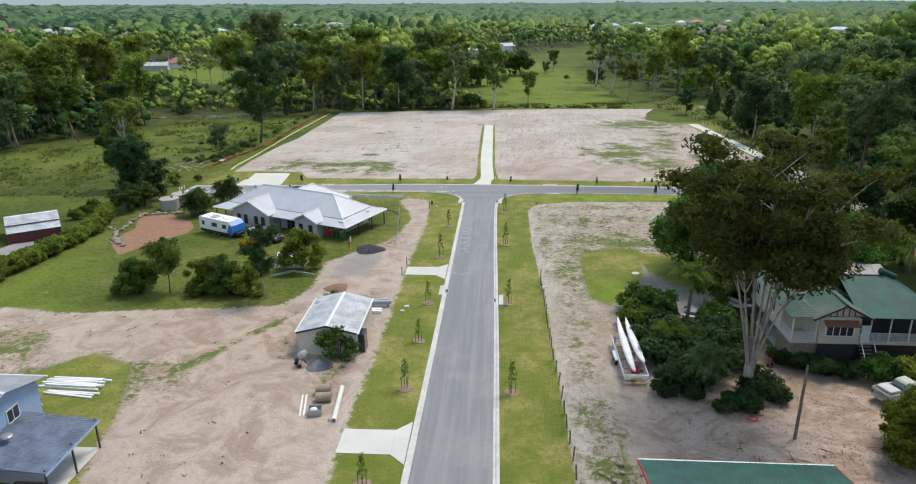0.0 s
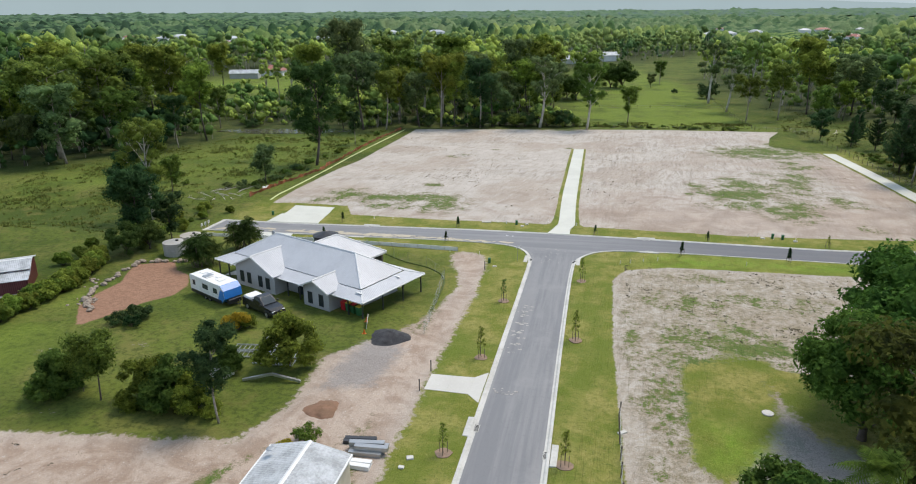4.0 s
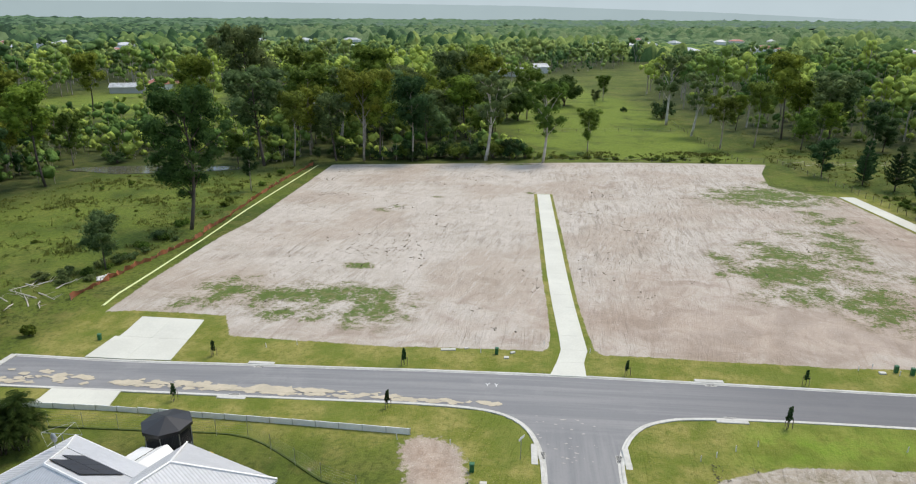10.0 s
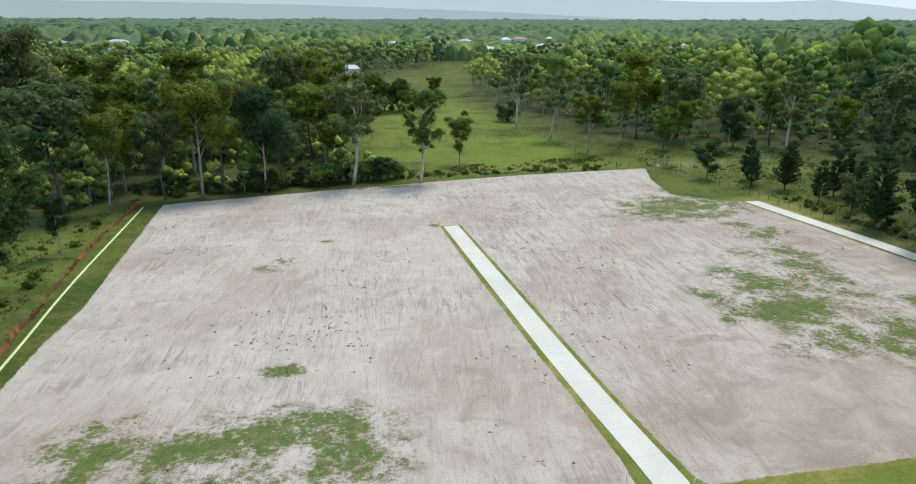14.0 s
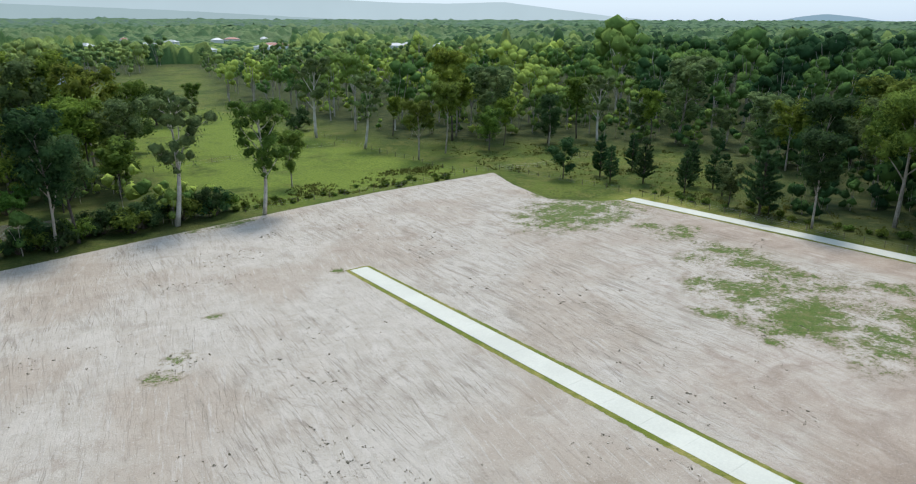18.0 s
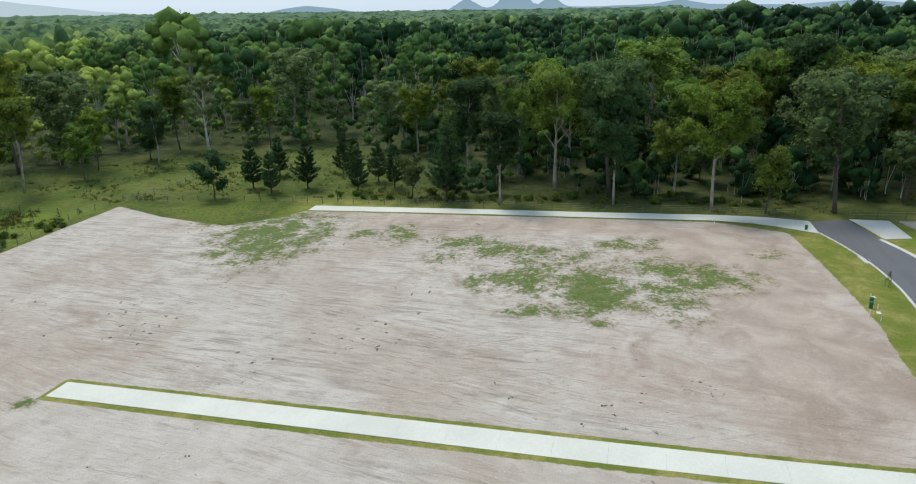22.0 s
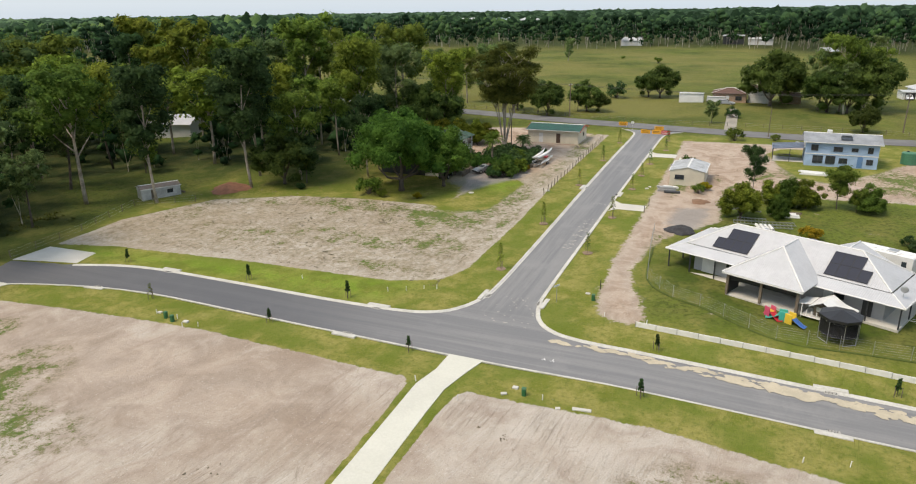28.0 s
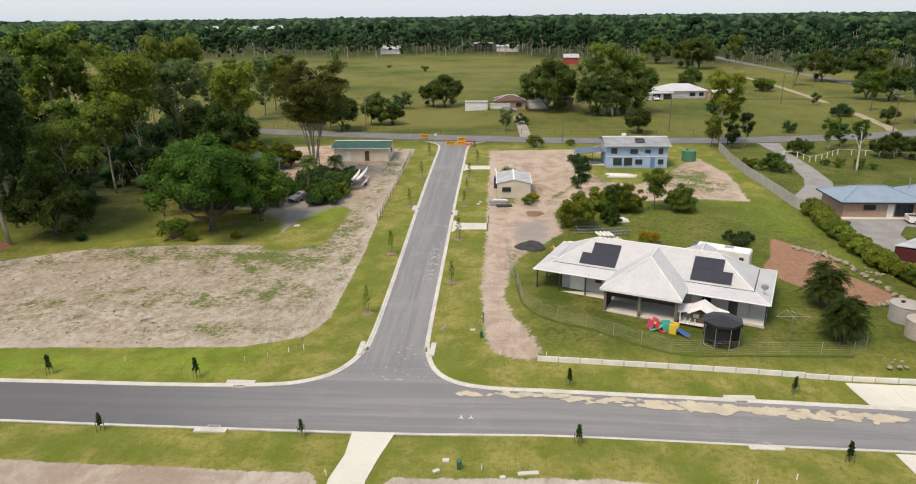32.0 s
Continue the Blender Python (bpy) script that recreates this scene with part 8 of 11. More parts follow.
tank("water_tank", -49.6, 35.2, 1.35, 2.0, plain("green_poly", (0.05, 0.19, 0.11), 0.5), "squat green plastic rainwater tank on the grass")
tank("water_tank", -53.3, 105.6, 1.5, 1.8, plain("grey_concrete_tank", (0.36, 0.35, 0.32), 0.9), "grey concrete rainwater tank beside palms")
tank("water_tank", -53.0, 109.2, 1.5, 1.8, plain("pale_tank", (0.40, 0.37, 0.32), 0.9), "pale concrete rainwater tank beside palms")


def green_garage():
    root = simple_building("garage", 15.6, 32.5, 0, 11.0, 7.2, 2.75, .75, mat("cream_block_wall", (0.66, 0.60, 0.48), (0.58, 0.52, 0.41), .6, 6, .85), ROOF_GREEN_X, "long cream garage with green corrugated roof", "garage", .45,
                           doors=(("N", 1.2, .9, 2.0, plain("brown_door", (0.10, 0.06, 0.04))), ("N", -2.6, .9, 2.0, TRIM)), wins=(("W", .8, 1.1, 1.0, .7),))
    part("barge_board", Geo().slab([(-6.0, -4.1, 2.68), (-5.94, -4.1, 2.68), (-5.94, 0, 3.55), (-6.0, 0, 3.55)], .2), RED_PLASTIC, root, "dark red barge board")
    part("barge_board", Geo().slab([(-6.0, 0, 3.55), (-5.94, 0, 3.55), (-5.94, 4.1, 2.68), (-6.0, 4.1, 2.68)], .2), RED_PLASTIC, root, "dark red barge board")
    part("barge_board", Geo().slab([(5.94, 0, 3.55), (6.0, 0, 3.55), (6.0, 4.1, 2.68), (5.94, 4.1, 2.68)], .2), RED_PLASTIC, root, "dark red barge board")


green_garage()
wheelie_bin(pose(15.2, 35.6, gz(15, 35.6)), BLUE_PLASTIC, BLUE_PLASTIC, "blue wheelie bin against the garage wall")
wheelie_bin(pose(16.4, 35.6, gz(15, 35.6)), BLACK, BLACK, "black wheelie bin against the garage wall")
wheelie_bin(pose(11.6, 35.7, gz(15, 35.6)), BLACK, BLACK, "dark wheelie bin against the garage wall")


def queenslander():
    """High-set timber house with a green iron roof."""
    root = thing("timber_house", pose(26.2, 55.2, gz(26, 56), 0, 0, 0), "high-set cream timber house with green iron roof and verandahs", "house")
    z, e, top = 2.2, 4.85, 6.9
    X1, Y1 = 12.5, 15.0
    # undercroft and floor
    part("foundation_wall", Geo().box(.1, .1, -.5, 3.2, .3, z), mat("stone_base", (0.26, 0.22, 0.16), (0.19, 0.16, 0.12), 1.2, 5, .9), root, "stacked stone base wall")
    part("foundation_wall", Geo().box(.1, .3, -.5, .3, 3.0, z), mat("stone_base_side", (0.26, 0.22, 0.16), (0.19, 0.16, 0.12), 1.2, 5, .9), root, "stacked stone base wall")
    # plain dark block in place of the shade under the floor
    part("undercroft", Geo().box(3.2, 1.0, -.5, X1 - .4, Y1 - .5, z - .05), RENDER_DARK, root, "dark block put in for the shaded undercroft")
    part("undercroft_floor", Geo().box(.3, 3.0, -.4, 3.2, Y1 - .5, .04), CONCRETE, root)
    part("floor_deck", Geo().cham(0, 0, z - .12, X1, Y1, z + .06, .02), WALL_CREAM_B, root)
    for y in (6, 9, 12, 14.6):
        part("stump", Geo().box(.1, y - .1, -.3, .3, y + .1, z), TIMBER, root)
    # enclosed rooms
    for g in (Geo().box(0, 2.6, z, .14, Y1, e), Geo().box(.14, Y1 - .14, z, X1, Y1, e), Geo().box(2.1, 1.6, z, 2.24, 2.6, e), Geo().box(.14, 2.6, z, 2.1, 2.74, e), Geo().box(X1 - .14, 2.6, z, X1, Y1 - .14, e)):
        part("wall", g, WALL_CREAM_B, root)
    # charcoal here puts the verandah's shade into the wall colour
    part("wall", Geo().box(6.4, 1.8, z, X1 - .14, 1.94, e), RENDER_DARK, root, "wall coloured dark for the verandah's shade")
    # bay with a gable to the south
    part("bay_wall", Geo().box(2.24, -.2, z, 5.6, -.06, e - .1).box(5.46, -.06, z, 5.6, 1.8, e - .1).box(2.24, -.06, z, 2.38, 1.6, e - .1), WALL_CREAM_B, root)
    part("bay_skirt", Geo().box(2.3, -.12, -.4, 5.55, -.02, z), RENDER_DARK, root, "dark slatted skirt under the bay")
    win = part("window", Geo().box(2.7, -.30, z + .75, 5.1, -.20, z + 1.85), TRIM, root)
    for i in range(4):
        part("pane", Geo().box(2.8 + i * .57, -.315, z + .85, 3.27 + i * .57, -.302, z + 1.75), GLASS, win)
    part("window_hood", Geo().slab([(2.4, -.9, z + 1.95), (5.3, -.9, z + 1.95), (5.3, -.2, z + 2.25), (2.4, -.2, z + 2.25)], .05), mat("rusty_hood", (0.24, 0.10, 0.06), (0.16, 0.08, 0.05), 2, 8, .8), root, "rusty iron window hood")
    m, hw, gt = 3.9, 2.25, 1.15
    part("gable_infill", Geo().slab([(m - hw + .2, -.2, e), (m + hw - .2, -.2, e), (m, -.2, e + gt)], .01).add([(m - hw + .2, -.22, e), (m + hw - .2, -.22, e), (m, -.22, e + gt - .05)], [(0, 1, 2)]), WALL_CREAM_B, root)
    for x in (-1.0, -.5, 0, .5, 1.0):
        part("gable_batten", Geo().box(m + x - .04, -.27, e, m + x + .04, -.225, e + gt * (1 - abs(x) / hw) - .08), RENDER_DARK, root)
    for s in (-1, 1):
        pts = [(m + s * (hw + .3), -.75, e - .12), (m, -.75, e + gt + .05), (m, 5.5, e + gt + .05), (m + s * (hw + .3), 4.0, e - .12)]
        part("roof_sheet", Geo().slab(pts if s > 0 else pts[::-1], .05), ROOF_FADED_Y, root)
        part("barge_board", Geo().slab([(m + s * (hw + .3), -.80, e - .10), (m, -.80, e + gt + .08), (m, -.74, e + gt + .08), (m + s * (hw + .3), -.74, e - .10)], .18), RENDER_DARK, root)
    part("ridge_cap", Geo().tube([(m, -.75, e + gt + .08), (m, 5.2, e + gt + .08)], .1, 5), ROOF_FADED_X, root)
    # corner verandah with its little hip, rails
    for x, y in ((.08, .08), (2.1, .08), (.08, 2.5)):
        part("post", Geo().box(x - .06, y - .06, z, x + .06, y + .06, e), TRIM, root)
    for a, b in (((.08, .08), (2.1, .08)), ((.08, .08), (.08, 2.5))):
        for zz in (z + .12, z + .92):
            part("rail", Geo().tube([(*a, zz), (*b, zz)], .035, 5), TRIM, root)
        for i in range(1, 14):
            t = i / 14
            part("baluster", Geo().box(a[0] + (b[0] - a[0]) * t - .02, a[1] + (b[1] - a[1]) * t - .02, z + .12, a[0] + (b[0] - a[0]) * t + .02, a[1] + (b[1] - a[1]) * t + .02, z + .92), TRIM, root)
    hx = 1.0
    for pts in ([(-.4, -.4, e - .1), (2.4, -.4, e - .1), (hx, 1.2, e + .85)], [(-.4, 3.4, e - .1), (-.4, -.4, e - .1), (hx, 1.2, e + .85), (hx, 3.4, e + .85)], [(2.4, -.4, e - .1), (2.4, 3.4, e - .1), (hx, 3.4, e + .85), (hx, 1.2, e + .85)]):
        part("roof_sheet", Geo().slab(pts, .05), ROOF_FADED_Y, root)
    # main hip roofs: faded west part, newer east part with panels
    hip_roof(root, -.45, 2.0, 6.6, Y1 + .4, e - .05, 1.75, ROOF_FADED_X, ROOF_FADED_Y, ROOF_FADED_X, 3.4)
    E0 = 5.4
    for pts, mm in (([(E0, -.3, e - .1), (X1 + .5, -.3, e - .1), (X1 - 4.0, 6.5, top + .2), (E0 + .2, 6.5, top + .2)], ROOF_GREEN_X), ([(X1 + .5, -.3, e - .1), (X1 + .5, Y1 - 2, e - .1), (X1 - 4.0, 8.0, top + .2), (X1 - 4.0, 6.5, top + .2)], ROOF_GREEN_Y), ([(X1 + .5, Y1 - 2, e - .1), (E0, Y1 - 2, e - .1), (E0 + .2, 8.0, top + .2), (X1 - 4.0, 8.0, top + .2)], ROOF_GREEN_X), ([(E0 + .2, 6.5, top + .2), (X1 - 4, 6.5, top + .2), (X1 - 4, 8, top + .2), (E0 + .2, 8, top + .2)], ROOF_GREEN_X)):
        part("roof_sheet", Geo().slab(pts, .05), mm, root)
    solar_array(root, (5.9, 5.0, e + 1.72), (1, 0, 0), (0, 6.8, 2.15), 4, 1)
    part("solar_heater", Geo().tube([(X1 - 3.2, 5.2, top + .1), (X1 - 1.8, 5.2, top - .5)], .28, 10), ROOF_GREEN_X, root)
    for i in range(8):
        x = 6.6 + i * .82
        part("post", Geo().box(x - .05, .05, z, x + .05, .15, e - .1) if i % 2 == 0 else Geo().box(x - .02, .08, z + .1, x + .02, .12, z + .9), TRIM, root)
    for zz in (z + .12, z + .95):
        part("rail", Geo().tube([(6.7, .1, zz), (X1 - .1, .1, zz)], .035, 5), TRIM, root)
    for i in range(30):
        x = 6.8 + i * .19
        part("baluster", Geo().box(x - .02, .08, z + .12, x + .02, .12, z + .95), TRIM, root)
    part("entry_gate", Geo().box(5.8, -.02, z + .1, 6.6, .04, z + 1.7), TRIM, root, "white lattice entry gate")
    for i in range(9):
        part("stair_tread", Geo().box(5.7, -.35 - i * .25, z - .2 - i * .22, 6.7, -.1 - i * .25, z - .15 - i * .22), TIMBER, root)
    for x in (5.68, 6.72):
        part("stair_rail", Geo().tube([(x, -.1, z + .9), (x, -2.3, .8), (x, -2.3, 0)], .04, 5), TRIM, root)
    for y in (4.5, 8.5, 12.0):
        window(root, "W", 0, 0, -y, z + 1.0, 1.2, 1.1, TRIM, 3).matrix_basis = Matrix()
    return root


queenslander()


def brick_house():
    root = thing("brick_house", pose(-67.5, 68.8, gz(-68, 69), 0, 0, 0), "low brown brick house with blue-grey metal roof", "house")
    L, W, h = 10.6, 7.0, 2.45
    walls(root, L, W, h, BRICK)
    hip_roof(root, -L / 2 - .7, -W / 2 - .7, L / 2 + .7, W / 2 + .7, h, 1.5, ROOF_BLUE_X, ROOF_BLUE_Y, ROOF_BLUE_X)
    window(root, "N", L, W, -1.6, 1.2, 1.6, .6, RENDER_DARK, 2)
    window(root, "N", L, W, 3.3, .3, 2.4, 1.8, RENDER_DARK, 3)
    door(root, "N", L, W, 1.4, .9, 2.0, TRIM)
    part("fascia", Geo().box(-L / 2 - .75, W / 2 + .68, h - .2, L / 2 + .75, W / 2 + .74, h - .02), RENDER_DARK, root)
    part("fascia", Geo().box(L / 2 + .68, -W / 2 - .7, h - .2, L / 2 + .74, W / 2 + .66, h - .02), RENDER_DARK, root)
    wing = [(-20, -4.6), (-L / 2 + .5, -4.6), (-L / 2 + .5, 4.6), (-20, 4.6)]
    for g in (Geo().box(-19.5, -3.9, -.5, -L / 2, -3.7, h), Geo().box(-19.5, 3.4, -.5, -L / 2, 3.6, h)):
        part("wing_wall", g, BRICK, root)
    for g in ([(-20.2, -4.5, h), (-L / 2 + .6, -4.5, h), (-L / 2 - 2.4, 0, h + 1.9), (-20.2, 0, h + 1.9)], [(-L / 2 + .6, 4.5, h), (-20.2, 4.5, h), (-20.2, 0, h + 1.9), (-L / 2 - 2.4, 0, h + 1.9)]):
        part("roof_sheet", Geo().slab(g, .05), ROOF_BLUE_X, root)
    part("roof_sheet", Geo().slab([(-L / 2 + .6, -4.5, h), (-L / 2 + .6, 4.5, h), (-L / 2 - 2.4, 0, h + 1.9)], .05), ROOF_BLUE_Y, root)
    for x in (-18, -15.4, -12.8, -10.2, -7.6):
        part("post", Geo().box(x - .05, 4.3, 0, x + .05, 4.4, h), TRIM, root)
    solar_array(root, (-13.0, 3.8, h + .35), (-1, 0, 0), (0, -4.5, 1.9), 4, 2)
    part("flue", Geo().tube([(-6.0, -1, h + 1), (-6.0, -1, h + 2.4)], .08, 8), STEEL, root)
    part("path", Geo().box(-L / 2, W / 2, -.2, L / 2 + .8, W / 2 + 1.0, .06), CONCRETE, root)


brick_house()
car("pickup", pose(-72.6, 75.0, gz(-72, 75), 0, 0, 172), PAINT_WHITE, "white dual-cab pick-up parked before the brick house", True)
GRAVEL = mat("grey_gravel", (0.27, 0.265, 0.255), (0.20, 0.195, 0.185), .4, 7, .95, 0, .5, True)
sheet("gravel_yard", [(-59.4, 61.5), (-58.8, 68), (-59.8, 75), (-60.0, 84), (-61.2, 91), (-65.6, 87), (-66.4, 80), (-69, 76.4), (-80, 78), (-80, 74.2), (-61.8, 73.4), (-61.0, 72.8), (-61.0, 65), (-66.5, 60), (-69.7, 52.6), (-70.9, 41.7), (-71.6, 27.4), (-73.4, 18.6), (-68.6, 18.6), (-68.9, 28.6), (-67.1, 41.9), (-66, 49.5), (-64, 54.9), (-60.8, 59.6)], .11, .2, GRAVEL, "grey gravel drive and turning yard", "driveway", 2.0)


def maroon_shed():
    root = simple_building("maroon_shed", -66.4, 90.6, 36, 6.4, 4.6, 2.4, .5, WALL_RED, ROOF_ZINC_X, "maroon steel shed with pale iron roof and lean-to", "shed", .15, doors=(("W", .2, 2.4, 2.3, BLACK),))
    part("lean_to_roof", Geo().slab([(-3.3, -4.9, 1.8), (3.3, -4.9, 1.8), (3.3, -2.25, 2.15), (-3.3, -2.25, 2.15)], .05), ROOF_ZINC_X, root)
    for g in (Geo().box(-3.2, -4.8, -.5, 3.2, -4.68, 1.76), Geo().box(3.08, -4.68, -.5, 3.2, -2.3, 1.8), Geo().box(-3.2, -4.68, -.5, -3.08, -2.3, 1.8)):
        part("lean_to_wall", g, WALL_RED, root)
    part("roller_door", Geo().cham(-3.26, -4.3, 0, -3.2, -2.7, 1.7, .01), plain("tan_roller_door", (0.42, 0.30, 0.24)), root)


maroon_shed()
simple_building("maroon_shed", -73.6, 86.0, 36, 7.0, 5.5, 2.6, .55, WALL_RED, ROOF_ZINC_X, "maroon steel shed with pale iron roof", "shed", .15)


def ruin_shed():
    root = simple_building("old_shed", 66.6, 95.2, 60, 6.2, 3.2, 1.75, .35, mat("whitewashed_iron", (0.52, 0.53, 0.52), (0.34, 0.34, 0.33), 1.0, 5, .7, 0, 0, ribs=("X", 4)), mat("rusty_roof", (0.24, 0.18, 0.14), (0.16, 0.13, 0.11), .8, 4, .8, 0, 0, ribs=("X", 4)), "old whitewashed iron shed with rusty roof at the wood's edge", "shed", .12,
                           doors=(("N", -1.2, .8, 1.6, TIMBER),), wins=(("N", 1.4, .7, .8, .5),))
    part("log", Geo().tube([(-3.8, 1.0, .2), (-3.2, -.8, .25)], .18, 7), TIMBER, root)


ruin_shed()
# sheds and houses over the main road and beyond
simple_building("farmhouse", -15.5, -40.5, 0, 9, 7, 2.6, 1.3, BRICK, ROOF_BROWN, "low farmhouse with brown tiled roof", "house", .5, wins=(("N", 2.5, .8, 1.6, 1.0),), doors=(("N", -.5, .9, 2.0),), hip=True)
simple_building("garage_block", -23.5, -42, 0, 6.2, 6.5, 4.2, .5, WALL_WHITE, ROOF_BROWN, "white two-storey garage block with two roller doors", "house", .3, wins=(("N", -1.5, 2.8, 1.2, .8), ("N", 1.5, 2.8, 1.2, .8)), doors=(("N", -1.5, 2.3, 2.1), ("N", 1.5, 2.3, 2.1)))
simple_building("farm_outbuilding", -31.5, -42, 0, 5.5, 5, 2.3, .6, BRICK, ROOF_BROWN, "red brick outbuilding behind trees", "shed", .4)
simple_building("site_shed", -5.4, -34.5, 0, 6.6, 2.6, 2.7, .12, WALL_WHITE, ROOF_ZINC_X, "pale box trailer shed on the lawn", "shed", .05)
simple_building("garden_wall_shed", -12.0, -36, 0, 5.0, .5, 1.7, .05, WALL_WHITE, ROOF_WHITE_X, "white panel screen beside the farmhouse", "wall", .02)
car("station_wagon", pose(-15.0, -32.0, gz(-15, -32), 0, 0, 175), PAINT_SILVER, "grey station wagon parked on the lawn", False, 4.7, 1.8, 1.6)
simple_building("white_bungalow", -72, -66, 8, 15, 9, 2.6, 1.9, WALL_WHITE, ROOF_WHITE_X, "white bungalow with pale metal roof and carport", "house", .6, wins=(("N", 3, .9, 1.8, 1.0), ("N", 6, .9, 1.4, 1.0)), hip=True, roof_end=ROOF_WHITE_Y)
# the black doors stand in for the dark inside of the open bays
simple_building("open_carport", -64.5, -60.5, 8, 7.5, 5.0, 2.3, .2, TRIM, ROOF_ZINC_X, "flat-roofed white carport sheltering cars", "carport", .3, doors=(("N", -1.8, 2.6, 2.0, BLACK), ("N", 1.8, 2.6, 2.0, BLACK)))
simple_building("red_annex", -84, -59, 20, 8, 4, 2.4, .8, BRICK, ROOF_WHITE_X, "low brick annex with white roof behind a tree", "house", .3)
simple_building("red_barn", -52, -228, 0, 8, 7, 4, 1.5, plain("barn_red", (0.35, 0.06, 0.05)), ROOF_ZINC_X, "red barn with pale iron roof in the far paddock", "barn", .4)
simple_building("far_barn", 67, -345, 0, 14, 8, 4, 2, WALL_WHITE, ROOF_WHITE_X, "white barn in the far paddock", "barn", .4)
# charcoal walls stand in for the shaded inside of the open barn
simple_building("far_barn", 0, -375, 0, 14, 10, 6, .6, RENDER_DARK, ROOF_ZINC_X, "dark open hay barn in the far paddock", "barn", .4)
simple_building("far_barn", -18, -372, 0, 16, 8, 4, 1, WALL_WHITE, ROOF_WHITE_X, "white barn beside a dark hay barn", "barn", .4)
car("small_car", pose(-62.8, -57.2, gz(0, -57), 0, 0, 90), PAINT_WHITE, "white car under the carport", False, 4.4, 1.75, 1.45)
# pale roofs among the eastern trees
simple_building("wood_house", 106, 53, 20, 13, 8, 3.2, 1.6, WALL_WHITE, ROOF_WHITE_X, "pale house half hidden among tall trees", "house", .5, wins=(("W", 1.5, .9, 1.4, 1.0),))
simple_building("wood_house", 157, 66, 70, 14, 9, 3.4, 1.8, WALL_WHITE, ROOF_ZINC_X, "pale roofed house deep among tall trees", "house", .5)
# north of the creek
simple_building("paddock_shed", -87.5, 330, 20, 9, 6, 2.8, 1.0, WALL_GREY, ROOF_ZINC_X, "grey iron shed in a clearing beyond the creek", "shed", .4, doors=(("S", -2, 2.5, 2.3, BLACK),))
simple_building("paddock_shed", -199, 396, 15, 16, 7, 3, 1.6, WALL_GREY, ROOF_ZINC_X, "long grey barn beside a green paddock", "shed", .4)
simple_building("farmhouse_red_roof", -192, 416, 10, 15, 11, 3, 3.0, WALL_WHITE, ROOF_RED, "white farmhouse with red roof among trees", "house", .6, hip=True)
simple_building("far_house", -111, 440, 0, 15, 9, 3, 2.2, WALL_WHITE, ROOF_ZINC_X, "far house with pale roof among trees", "house", .5, hip=True)
simple_building("far_house", -18, 534, 0, 22, 10, 3.2, 2.0, WALL_WHITE, ROOF_WHITE_X, "long white house at the end of the paddock", "house", .5)
simple_building("far_house", 4, 560, 30, 12, 9, 4.5, 2.0, WALL_WHITE, ROOF_ZINC_X, "white house at the end of the paddock", "house", .5)
_fr = random.Random(29)
for i in range(64):
    az = radians(_fr.uniform(-62, 44))
    r = _fr.uniform(640, 1150)
    x, y = -10 + r * math.sin(az), 120 + r * math.cos(az)
    z = gz(x, y)
    root = simple_building("suburb_house", x, y, _fr.uniform(0, 180), _fr.uniform(14, 24), _fr.uniform(9, 13), 7.8, 2.6, WALL_WHITE, _fr.choice((ROOF_WHITE_X, ROOF_WHITE_X, ROOF_ZINC_X, ROOF_ZINC_X, ROOF_WHITE_X, ROOF_RED)), "distant suburban house roof above the tree canopy", "house", .6, group="distant suburb", hip=True)
for i in range(16):
    x, y = _fr.uniform(270, 420), _fr.uniform(-860, -760)
    simple_building("suburb_house", x, y, _fr.uniform(0, 180), 17, 12, 12, 3.0, WALL_WHITE, _fr.choice((ROOF_WHITE_X, ROOF_ZINC_X, ROOF_BLUE_X)), "distant new estate house with pale roof", "house", .6, group="distant estate", hip=True)


# ---- garden of the timber house ----
def palm_geo(seed, h, fronds=20, reach=2.4, droop=0.9):
    rs = np.random.default_rng(seed)
    g = Geo().tube(bend((0, 0, -.2), (rs.normal() * .2, rs.normal() * .2, h), .15, rs, 5), [.2, .16, .15, .14, .13], 8)
    top = np.array(g.v[-1]) * 0 + np.array([0, 0, h])
    V, F = [], []
    for i in range(fronds):
        a, e = i * 2.4, 1.15 - 1.5 * (i / fronds) + rs.normal() * .1
        L = reach * rs.uniform(.8, 1.1)
        prev = None
        for k in range(9):
            t = k / 8
            r, z = L * t * math.cos(e) * (1 - .1 * t), L * t * math.sin(e) - droop * L * t * t * .6
            p = top + np.array([r * math.cos(a), r * math.sin(a), z])
            if prev is not None:
                side = np.array([-math.sin(a), math.cos(a), 0])
                fwd = (p - prev) / (np.linalg.norm(p - prev) + 1e-9)
                w = .55 * reach / 2.4 * math.sin(math.pi * (.12 + .82 * t))
                for s in (-1, 1):
                    for j in (0, .5):
                        q = prev + (p - prev) * j
                        n = len(V)
                        V += [q, q + (p - prev) * .4, q + side * s * w + fwd * w * .5 - np.array([0, 0, w * .45]), q + side * s * w * .95 + fwd * w * .42 - np.array([0, 0, w * .45])]
                        F.append((n, n + 1, n + 2, n + 3))
            prev = p
    return g, np.array(V), np.array(F)


